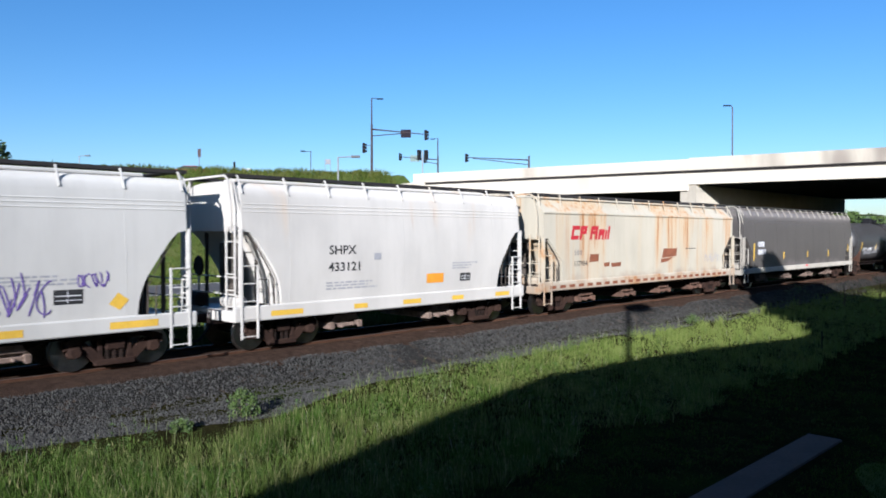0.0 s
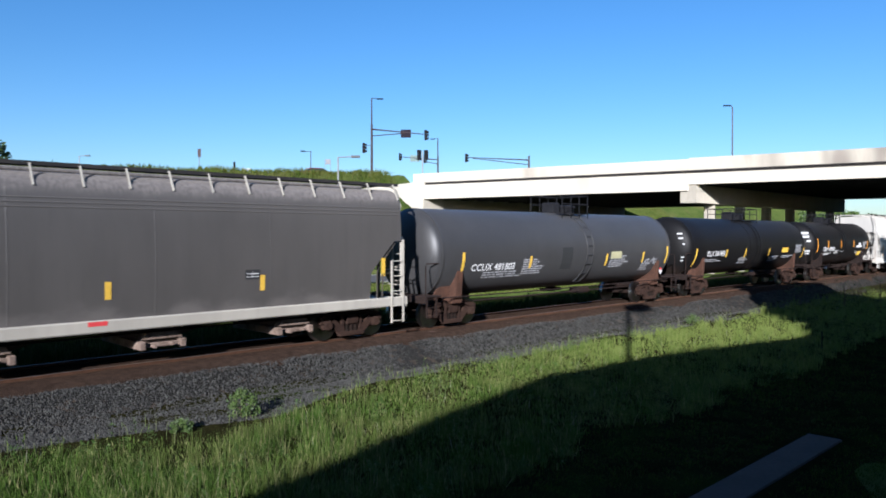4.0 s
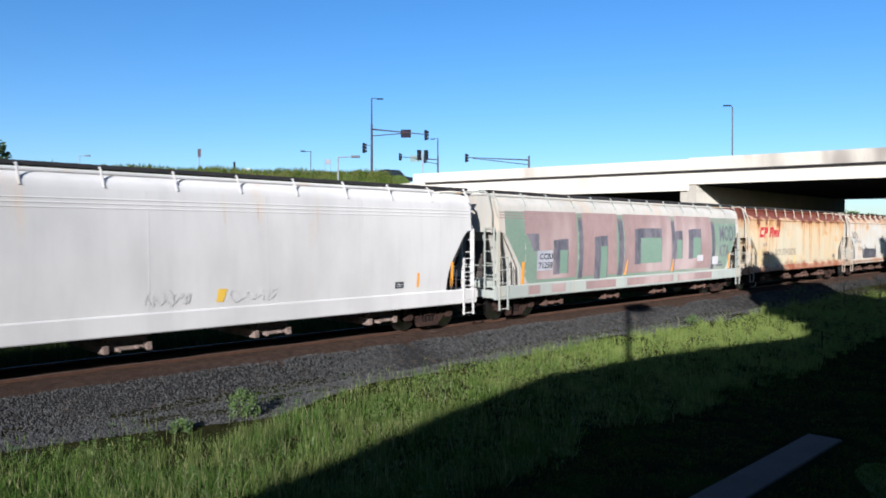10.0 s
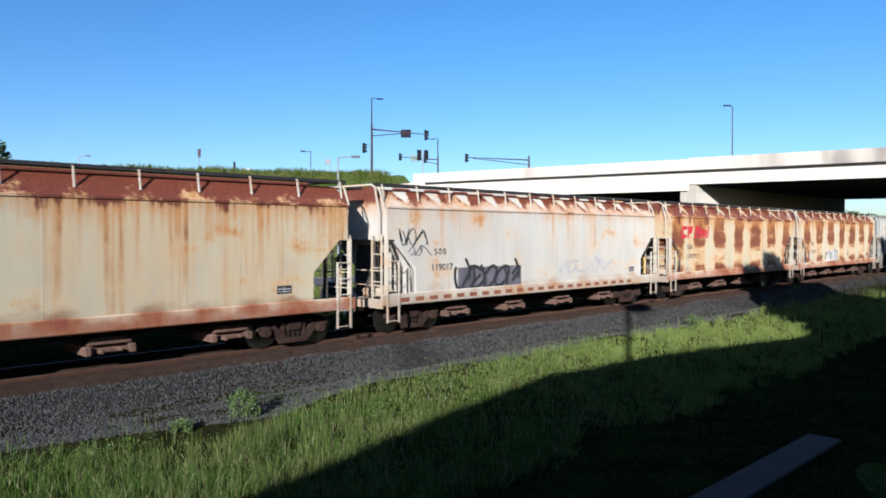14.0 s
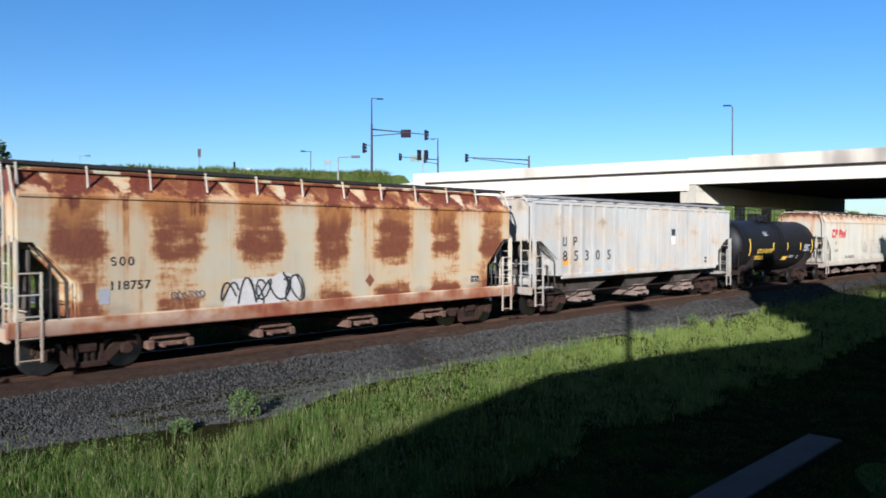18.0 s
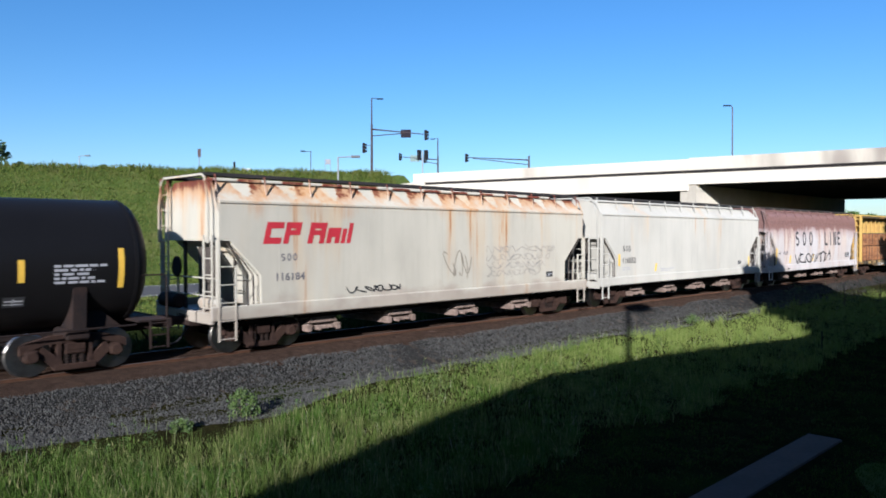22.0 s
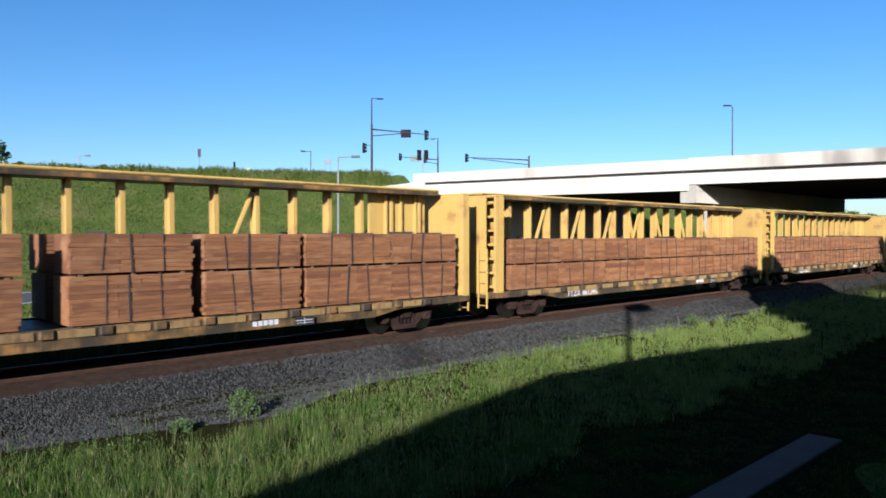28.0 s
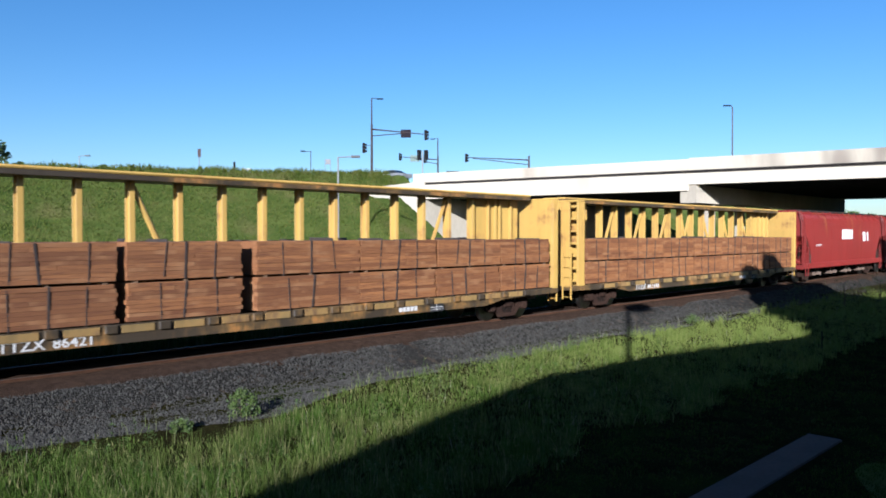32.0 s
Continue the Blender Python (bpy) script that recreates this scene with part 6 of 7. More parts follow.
data_panel(3.87, 1.95, 0.42, 0.25, car, sf)
patch_on("red_tag", [rect(0.0, 0.42, 1.08, 1.18)], M_REDS, car, lambda z: 1.626)
put(car, 49.35)


def head_marks(car, s, straight, radius, zc, size=1.0):
    """White stencil bars on a tank's domed end."""
    for y0, w, z, h in ((-1.05, 0.5, 3.1, 0.16), (-1.1, 0.45, 2.88, 0.14), (-1.2, 0.22, 2.6, 0.12), (-1.15, 0.3, 1.95, 0.1), (-1.1, 0.25, 1.78, 0.1)):
        vs = []
        w, h = w * size, h * size
        for k in range(5):
            for zz in (z, z + h):
                y = y0 + w * k / 4
                q = min(math.hypot(y, zz - zc) / radius, 0.995)
                vs.append((s * (straight + 0.56 * math.sqrt(1 - q * q) + 0.014), y, zz))
        fs = [(2 * k, 2 * k + 1, 2 * k + 3, 2 * k + 2) for k in range(4)]
        part("head_stencil", Build().add(vs, fs if s < 0 else [f[::-1] for f in fs]), M_WHITE, car, "white stencil bar")


def tank_marks(car, sf, straight, stripes, placard, mat_s=None):
    quads = [rect(x, x + 0.13, z0, z1) for x, z0, z1 in stripes]
    patch_on("side_stripe", quads, mat_s or M_YEL, car, sf, 0.01, "", 6)
    if placard:
        patch_on("yellow_placard", [rect(*placard)], M_YEL, car, sf, 0.01, "", 4)


# charcoal tank car
car, sf, st = tank_car("charcoal grey tank car with white stencils", 17.5, P_TANK_D, 1.53, 2.47, ladder_x=0.9, platform=0.9, band=False, sill_mat=M_SADDLE, truck_in=2.15)
tank_marks(car, sf, st, [(-6.6, 1.6, 2.5), (-2.95, 1.85, 2.3), (2.15, 1.8, 2.3), (5.1, 1.85, 2.32), (7.22, 1.75, 2.55)], None)
patch_on("pale_placard", [rect(2.5, 3.35, 2.08, 2.38)], M_OLIVE, car, sf, 0.01, "", 3)
letters("CCUX 481803", -6.1, 1.85, 0.24, M_WHITE, car, sf, 0.012)
for _x, _w, _n in ((-5.4, 2.2, 3), (-3.3, 1.3, 7), (2.5, 1.5, 6), (5.2, 0.9, 4)):
    fine_print(_x, 2.15 if _n > 4 else 1.75, _n, _w, M_GREYP, car, sf, rng_m)
scrawl(5.3, 1.75, 1.1, 0.28, 6, M_GREYP, car, sf, rng_m, 0.03)
patch_on("dark_patch", [rect(-0.95, -0.25, 1.75, 2.6)], M_BLACKP, car, sf, 0.007, "", 4)
pl = patch_on("hazard_placard", [((6.5, 1.42), (6.66, 1.24), (6.82, 1.42), (6.66, 1.6))], M_BOARD, car, lambda z: 1.52)
patch_on("placard_mark", [((6.55, 1.48), (6.77, 1.48), (6.66, 1.59), (6.64, 1.59))], M_REDS, pl, lambda z: 1.524)
put(car, 67.95)

# black tank cars
car, sf, st = tank_car("long black tank car with a railed top platform", 17.4, P_TANK_E, 1.52, 2.46, ladder_x=0.35, platform=1.5, sill_mat=M_SADDLE, rail_h=0.58)
tank_marks(car, sf, st, [(-7.2, 1.5, 2.4), (-3.75, 1.9, 2.3), (-1.35, 1.84, 2.3), (1.95, 1.86, 2.3), (7.45, 1.6, 2.3), (4.78, 2.0, 2.3)], (3.95, 4.75, 2.02, 2.3))
letters("TILX 261485", -5.98, 1.98, 0.25, M_WHITE, car, sf, 0.012)
for _x, _w, _n in ((-6.0, 1.9, 2), (-1.9, 1.2, 4), (2.25, 1.6, 4), (4.2, 2.0, 2), (6.1, 1.2, 6)):
    fine_print(_x, 1.78 if _n < 6 else 2.4, _n, _w, M_GREYP, car, sf, rng_m)
head_marks(car, -1, st, 1.52, 2.46, 0.5)
put(car, 85.4)
car, sf, st = tank_car("shorter black tank car with white stencils", 14.0, P_TANK_E, 1.50, 2.44, ladder_x=-0.3, platform=1.3, sill_mat=M_STEEL, rail_h=0.58)
tank_marks(car, sf, st, [(-5.6, 1.9, 2.85), (-3.58, 2.17, 2.66), (-0.9, 2.14, 2.66), (1.92, 2.16, 2.66), (5.2, 2.0, 2.6)], (3.3, 4.05, 1.56, 1.84), M_ORG)
letters("TILX", -4.45, 1.96, 0.27, M_WHITE, car, sf, 0.013)
letters("150605", -3.45, 1.96, 0.27, M_WHITE, car, sf, 0.013)
fine_print(-4.5, 1.78, 2, 2.1, M_WHITE, car, sf, rng_m)
fine_print(-2.0, 1.92, 3, 0.8, M_WHITE, car, sf, rng_m)
fine_print(-0.8, 1.9, 1, 0.9, M_WHITE, car, sf, rng_m)
fine_print(2.6, 1.8, 2, 0.6, M_WHITE, car, sf, rng_m)
patch_on("white_block", [rect(2.6, 3.9, 2.14, 2.28), rect(3.1, 3.6, 2.30, 2.46)], M_WHITE, car, sf, 0.01, "", 3)
fine_print(4.2, 2.5, 6, 0.9, M_GREYP, car, sf, rng_m, 0.09, 0.055)
data_panel(4.1, 1.62, 0.36, 0.22, car, sf)
head_marks(car, -1, st, 1.50, 2.44)
put(car, 101.1)

# large white plastics hopper
car, sf, hl = hopper("large white covered hopper with faint stencils", 20.3, P_WHITE2, "round", 4, z_sill=0.86, sill_h=0.42, run=1.45, cut=3.25, brackets=1.65, board=M_BOARDD, bay_mat=M_BAYG)
letters("ECUX", -6.8, 2.5, 0.23, M_GREYP, car, sf)
letters("844622", -6.85, 2.05, 0.22, M_DKG, car, sf)
fine_print(-6.9, 1.75, 3, 1.1, M_GREYP, car, sf, rng_m)
patch_on("side_stripe", [rect(-7.74, -7.6, 1.35, 2.25), rect(8.4, 8.52, 1.4, 2.2), rect(6.9, 7.0, 1.45, 1.9)], M_ORG, car, sf)
patch_on("yellow_smear", [((-5.35, 1.36), (-5.0, 1.4), (-5.05, 1.88), (-5.3, 1.8)), ((0.1, 1.42), (0.3, 1.42), (0.4, 1.75), (0.15, 1.75))], M_YEL, car, sf)
scrawl(0.5, 1.4, 1.3, 0.3, 6, M_PALEG, car, sf, rng_m, 0.05)
scrawl(-1.7, 1.4, 1.1, 0.35, 5, M_PALEG, car, sf, rng_m, 0.035)
data_panel(6.0, 1.45, 0.35, 0.2, car, sf)
put(car, 118.0)

# green hopper under a mauve mural
car, sf, hl = hopper("cream and green covered hopper sprayed with a mauve mural", 21.25, P_GREEN_H, "round", 4, z_sill=0.86, sill_h=0.42, run=1.45, cut=3.2, brackets=1.5, trim=car_paint("pale_green_trim", (0.33, 0.345, 0.295), dirt=0.3, rust=0.2), bay_mat=M_BAYR, board=M_BOARDD, rib_mat=M_PINKG)
patch_on("green_side_paint", [((-8.25, 1.3), (8.25, 1.3), (9.5, 3.05), (-9.5, 3.05)), rect(-9.55, 9.55, 3.05, 3.95)], M_GREENP, car, sf, 0.003, "green side paint", 6)
def bowed(x0, x1, z0, z1, bow=0.1, n=5):
    """A sprayed upright band whose edges bend."""
    out = []
    for k in range(n):
        u, v = k / n, (k + 1) / n
        bu, bv = bow * math.sin(math.pi * u), bow * math.sin(math.pi * v)
        za, zb = z0 + (z1 - z0) * u, z0 + (z1 - z0) * v
        out.append(((x0 + bu, za), (x1 + bu, za), (x1 + bv, zb), (x0 + bv, zb)))
    return out


patch_on("mural", [rect(-8.45, -5.2, 3.12, 3.98)], M_PINKG, car, sf, 0.006, "mauve sprayed mural", 4)
patch_on("mural", [((-7.75, 2.45), (-5.2, 2.45), (-5.2, 3.12), (-8.4, 3.12))], M_PINKG, car, sf, 0.006, "mauve sprayed mural", 4)
patch_on("mural", [rect(-7.75, -5.2, 1.42, 2.45)], M_PINKG, car, sf, 0.006, "mauve sprayed mural", 4)
patch_on("mural_shadow", [((-7.95, 2.48), (-7.62, 2.48), (-7.62, 3.14), (-8.36, 3.14))], M_DKG, car, sf, 0.010, "dark grey mural outline", 4)
for _x0, _x1, _b in ((-4.8, -2.2, -0.1), (-1.75, 2.4, 0.12), (2.75, 6.55, 0.08)):
    patch_on("mural", bowed(_x0, _x1, 1.42, 3.98, _b), M_PINKG, car, sf, 0.006, "mauve sprayed mural", 2)
for _x0, _x1, _z0, _z1, _w in ((-6.32, -5.82, 1.6, 2.5, 0.42), (-3.5, -3.02, 1.3, 2.62, 0.45), (-0.32, 1.52, 1.82, 2.95, 0.5), (2.98, 3.48, 1.95, 2.85, 0.14), (4.65, 5.42, 1.95, 2.95, 0.5)):
    patch_on("mural_window", [rect(_x0, _x1, _z0, _z1)], M_GRNG, car, sf, 0.009, "pale green mural patch", 4)
    patch_on("mural_shadow", [((_x0 - _w, _z0 - 0.03), (_x0, _z0 - 0.03), (_x0, _z1 + 0.42), (_x0 - _w, _z1 + 0.38)), ((_x0, _z1), (_x1 + 0.06, _z1), (_x1 + 0.04, _z1 + 0.44), (_x0, _z1 + 0.42)),
                              rect(_x1, _x1 + 0.05, _z0, _z1)], M_DKG, car, sf, 0.011, "dark grey mural outline", 4)
for _x0, _x1, _b in ((-5.1, -4.8, 0.05), (-2.2, -1.8, 0.1), (2.4, 2.75, 0.1), (6.55, 6.9, 0.16)):
    patch_on("mural_shadow", bowed(_x0, _x1, 1.35, 3.75, _b), M_DKG, car, sf, 0.010, "dark grey mural outline", 2)
letters("MOD1", 7.52, 2.78, 0.76, M_DKG, car, sf, 0.012, 0.66, "graffiti", "dark grey sprayed letters")
letters("KTA", 7.5, 1.98, 0.58, M_DKG, car, sf, 0.012, 0.72, "graffiti", "dark grey sprayed letters")
fine_print(7.2, 1.62, 2, 0.9, M_DKG, car, sf, rng_m, 0.16, 0.11)
patch_on("number_board", [rect(5.05, 5.7, 1.78, 2.08), rect(6.72, 7.4, 1.58, 1.98)], M_BOARD, car, sf, 0.013, "small white stencil board", 2)
patch_on("yellow_smear", [((-1.65, 1.36), (-1.5, 1.36), (-1.4, 2.0), (-1.45, 2.0)), ((2.45, 1.36), (2.62, 1.36), (2.7, 1.95), (2.62, 1.95))], M_ORG, car, sf, 0.014)
patch_on("number_board", [rect(-7.75, -6.8, 1.75, 2.5)], M_GREYP, car, sf, 0.012, "", 3)
letters("CCBX", -7.62, 2.17, 0.22, M_BLACKP, car, sf, 0.018)
letters("71258", -7.68, 1.84, 0.22, M_BLACKP, car, sf, 0.018)
patch_on("side_stripe", [rect(-8.65, -8.5, 1.25, 2.1), rect(8.6, 8.75, 1.3, 2.1)], M_ORG, car, sf, 0.014, "", 4)
patch_on("sill_patch", [rect(-8.3, -7.6, 0.9, 1.22), rect(-6.9, -6.0, 0.9, 1.22), rect(-4.6, -2.4, 0.9, 1.22), rect(-1.5, 2.6, 0.9, 1.22), rect(3.0, 6.6, 0.9, 1.22)], M_PINKG, car, lambda z: 1.626)
put(car, 138.725)

# rusty cream hoppers
car, sf, hl = hopper("cream covered hopper with a red name and a rusted roof", 17.6, P_CREAM_J, "flat", 4, sill=P_SILLR, trim=P_TRIM, bay_mat=M_BAYR)
red_name(car, sf, -6.68, 2.93, 0.58)
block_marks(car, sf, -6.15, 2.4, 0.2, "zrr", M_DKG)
letters("116394", -6.25, 1.92, 0.21, M_BLACKP, car, sf)
letters("SOUTHSIDE", -4.4, 1.86, 0.38, M_FADE, car, sf, 0.008, 1.15, "graffiti", "faded grey sprayed letters")
patch_on("side_stripe", [rect(-6.7, -6.58, 1.4, 2.25), rect(-5.03, -4.88, 1.35, 1.8, 0.2), rect(-1.35, -1.22, 1.38, 1.85, 0.2)], M_YEL, car, sf)
data_panel(5.7, 1.52, 0.45, 0.22, car, sf)
put(car, 158.15)

car, sf, hl = hopper("cream covered hopper with dark graffiti and some rust", 17.45, P_CREAM_K, "flat", 4, trim=P_TRIM, bay_mat=M_BAYR)
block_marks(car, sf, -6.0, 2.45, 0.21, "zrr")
letters("119017", -6.15, 1.95, 0.21, M_BLACKP, car, sf)
scrawl(-7.45, 2.75, 1.2, 0.55, 4, M_BLACKP, car, sf, rng_m, 0.035)
scrawl(-7.2, 2.4, 1.0, 0.4, 3, M_DKG, car, sf, rng_m, 0.035)
patch_on("graffiti_panel", [rect(-4.9, -1.6, 1.25, 2.0)], M_DKG, car, sf, 0.006, "dark sprayed panel", 2)
scrawl(-4.9, 1.2, 3.2, 0.9, 5, M_BLACKP, car, sf, rng_m, 0.12)
scrawl(0.8, 1.55, 3.6, 0.6, 7, M_GREYP, car, sf, rng_m, 0.05)
patch_on("sill_block", [rect(-7.5 + 0.62 * k, -7.5 + 0.62 * k + 0.36, 1.03, 1.16) for k in range(22)], M_RUSTP, car, lambda z: 1.626)
patch_on("side_stripe", [rect(7.0, 7.14, 1.35, 2.1)], M_YEL, car, sf)
data_panel(5.8, 1.5, 0.4, 0.2, car, sf)
put(car, 175.675)

car, sf, hl = hopper("cream covered hopper with a red name, heavily rusted", 16.7, P_CREAM_L, "flat", 4, sill=P_SILLR, trim=P_TRIM, bay_mat=M_BAYR)
red_name(car, sf, -6.6, 2.92, 0.58)
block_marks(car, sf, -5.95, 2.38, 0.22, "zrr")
letters("117070", -6.05, 1.92, 0.22, M_BLACKP, car, sf)
data_panel(5.4, 1.55, 0.4, 0.2, car, sf)
put(car, 192.75)

car, sf, hl = hopper("cream covered hopper blotched with rust", 17.2, P_CREAM_M, "flat", 4, sill=P_SILLR, trim=P_TRIM, bay_mat=M_BAYR)
block_marks(car, sf, -6.0, 2.4, 0.21, "zrr")
letters("118757", -6.05, 1.86, 0.2, M_BLACKP, car, sf)
patch_on("graffiti_fill", [((-3.25, 1.3), (-1.0, 1.32), (-0.9, 2.0), (-1.6, 2.1), (-3.0, 1.95))[:4], ((-3.25, 1.3), (-1.6, 1.3), (-1.6, 2.0), (-3.0, 1.98))], M_PALEG, car, sf, 0.006, "pale grey sprayed fill", 2)
scrawl(-3.3, 1.3, 2.4, 0.75, 5, M_BLACKP, car, sf, rng_m, 0.05)
scrawl(-4.6, 1.55, 0.8, 0.2, 5, M_DKG, car, sf, rng_m, 0.025)
patch_on("orange_placard", [rect(-6.6, -6.33, 1.53, 2.04)], M_RUSTP, car, sf)
patch_on("grey_placard", [rect(-6.26, -6.02, 1.55, 1.9)], M_GREYP, car, sf)
patch_on("orange_diamond", [((1.3, 1.75), (1.47, 1.55), (1.64, 1.75), (1.47, 1.95))], M_RUSTP, car, sf)
data_panel(5.85, 1.5, 0.4, 0.2, car, sf)
put(car, 209.7)

# ribbed silver-grey hopper
RIB_X = [-6.75, -6.05, -5.3, -4.5, -3.65, -2.85, -1.95, -1.0, -0.05, 0.9, 1.85, 2.75, 3.6, 4.4, 5.2, 6.0, 6.75]
car, sf, hl = hopper("silver-grey ribbed covered hopper with large bays", 18.1, P_RIB_U, "flat", 3, z_sill=1.44, sill_h=0.12, run=1.5, cut=2.85, notch=1.25, eave=4.30, z_roof=4.42, posts=RIB_X, bay_mat=M_BAYG, board=M_GALV)
for _x, _z, _s in ((-6.55, 2.65, "u"), (-5.85, 2.65, "f")):
    block_marks(car, sf, _x, _z, 0.36, _s)
for _x, _t in ((-6.57, "8"), (-5.83, "5"), (-5.08, "3"), (-4.3, "0"), (-3.46, "5")):
    letters(_t, _x, 2.07, 0.4, M_BLACKP, car, sf)
patch_on("shield_mark", [rect(1.95, 2.4, 3.05, 3.36)], M_BLACKP, car, sf)
patch_on("white_card", [rect(2.0, 2.4, 2.65, 3.0)], M_WHITE, car, sf)
patch_on("orange_tag", [rect(-6.6, -6.2, 1.9, 2.15), rect(-4.35, -3.85, 1.5, 1.62), rect(-1.8, -1.2, 1.5, 1.62), rect(1.1, 1.6, 1.5, 1.62)], M_ORG, car, sf)
data_panel(5.28, 1.7, 0.4, 0.27, car, sf)
for _x in (-6.55, -5.8, -5.05, -4.25, -3.4, -2.6):
    fine_print(_x, 1.8, 3, 0.4, M_GREYP, car, sf, rng_m)
put(car, 227.35)

# short black tank car with yellow stencils
car, sf, st = tank_car("short black tank car with yellow stencils", 13.3, P_TANK_V, 1.50, 2.44, ladder_x=-0.1, platform=1.75, sill_mat=M_STEEL)
tank_marks(car, sf, st, [(-4.77, 1.9, 2.85), (-1.47, 2.15, 2.62), (0.75, 2.17, 2.6), (2.9, 2.1, 2.58), (4.95, 1.9, 2.8)], (0.35, 1.15, 1.54, 1.75))
letters("UTLX 631175", -3.7, 2.02, 0.24, M_YEL, car, sf, 0.012)
fine_print(-3.85, 1.82, 3, 1.7, M_YEL, car, sf, rng_m)
fine_print(-2.55, 3.2, 3, 0.7, M_GREYP, car, sf, rng_m)
fine_print(1.4, 1.75, 2, 1.1, M_GREYP, car, sf, rng_m)
fine_print(3.6, 2.4, 5, 1.2, M_GREYP, car, sf, rng_m, 0.09, 0.055)
data_panel(2.65, 1.58, 0.42, 0.22, car, sf)
put(car, 243.25)

car, sf, hl = hopper("off-white covered hopper with a red name and rusty roof", 17.25, P_CREAM_W, "flat", 4, bay_mat=M_BAYG)
red_name(car, sf, -6.65, 2.86, 0.58)
block_marks(car, sf, -6.1, 2.4, 0.2, "zrr", M_DKG)
letters("116184", -6.3, 1.88, 0.2, M_DKG, car, sf)
scrawl(0.1, 1.65, 1.2, 1.0, 3, M_FADE, car, sf, rng_m, 0.035)
for _k in range(4):
    scrawl(2.1, 2.45 - _k * 0.28, 3.9 - _k * 0.3, 0.26, 10, M_FAINT, car, sf, rng_m, 0.022)
scrawl(-3.9, 1.4, 2.0, 0.2, 6, M_BLACKP, car, sf, rng_m, 0.04)
data_panel(5.5, 1.5, 0.4, 0.2, car, sf)
put(car, 258.525)

car, sf, hl = hopper("light grey covered hopper with clean sides", 17.4, P_PALE_X, "flat", 4, bay_mat=M_BAYG)
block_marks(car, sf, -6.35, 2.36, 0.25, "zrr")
letters("116852", -6.42, 1.86, 0.24, M_BLACKP, car, sf)
patch_on("side_stripe", [rect(-6.7, -6.55, 1.75, 2.25), rect(-3.64, -3.5, 1.43, 1.78, 0.25), rect(6.6, 6.75, 1.35, 1.9)], M_YEL, car, sf)
fine_print(-3.1, 1.5, 2, 1.6, M_GREYP, car, sf, rng_m)
fine_print(-6.4, 1.65, 2, 1.0, M_GREYP, car, sf, rng_m)
data_panel(5.25, 1.5, 0.4, 0.18, car, sf)
put(car, 275.775)

# round-sided hopper with a big dark railway name
car, sf, hl = hopper("grey round-sided hopper with brown stains and a big dark railway name", 17.6, P_LINE_Y, "round", 4, z_sill=0.92, sill_h=0.34, run=1.7, cut=3.25, knee="flat", bay_mat=M_BAYG)
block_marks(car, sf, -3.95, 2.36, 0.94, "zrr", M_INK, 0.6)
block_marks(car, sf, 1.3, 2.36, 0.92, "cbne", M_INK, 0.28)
block_marks(car, sf, -6.75, 1.88, 0.2, "zrr", M_DKG)
letters("74238", -5.95, 1.88, 0.2, M_DKG, car, sf)
scrawl(-4.0, 1.15, 6.4, 0.85, 7, M_BLACKP, car, sf, rng_m, 0.09)
patch_on("side_stripe", [rect(-7.0, -6.85, 1.35, 2.3), rect(-4.89, -4.7, 1.35, 1.8, 0.3), rect(-0.9, -0.75, 1.4, 1.8, 0.2)], M_YEL, car, sf, 0.012, "", 4)
data_panel(5.6, 1.5, 0.9, 0.3, car, sf)
patch_on("dark_tag", [rect(-5.3, -4.95, 0.96, 1.06)], M_BLACKP, car, lambda z: 1.626)
put(car, 293.3)

# lumber cars and their loads


def wood_material():
    m, nt, bs = nodes_of("rough_sawn_lumber")
    info = nt.nodes.new("ShaderNodeObjectInfo")
    shift = nt.nodes.new("ShaderNodeVectorMath")
    shift.operation = "MULTIPLY_ADD"
    shift.inputs[1].default_value = (1, 1, 1)
    nt.links.new(coords(nt), shift.inputs[0])
    nt.links.new(math_of(nt, "MULTIPLY", info.outputs["Random"], 37.0), shift.inputs[2])
    vec = shift.outputs[0]
    grain = noise_of(nt, vec, 9, 5, (0.25, 3, 3), 0.6)
    broad = noise_of(nt, vec, 1.1, 3)
    col = mix_of(nt, info.outputs["Random"], (0.285, 0.125, 0.044), (0.14, 0.056, 0.021))
    col = mix_of(nt, ramp_of(nt, grain, 0.42, 0.75), col, (0.12, 0.046, 0.02))
    col = mix_of(nt, ramp_of(nt, broad, 0.50, 0.72), col, (0.27, 0.135, 0.058))
    nt.links.new(col, bs.inputs["Base Color"])
    bs.inputs["Roughness"].default_value = 0.85
    bump_of(nt, bs, grain, 0.3, 0.01)
    return m


M_WOOD = wood_material()
M_STRAP = plain("dark_steel_strapping", (0.05, 0.04, 0.035), 0.5)
M_SPACER = surface("spacer_block_wood", (0.20, 0.13, 0.08), (0.12, 0.08, 0.05), 3, 20, 0.9)
SEEN_BUNDLE = {}


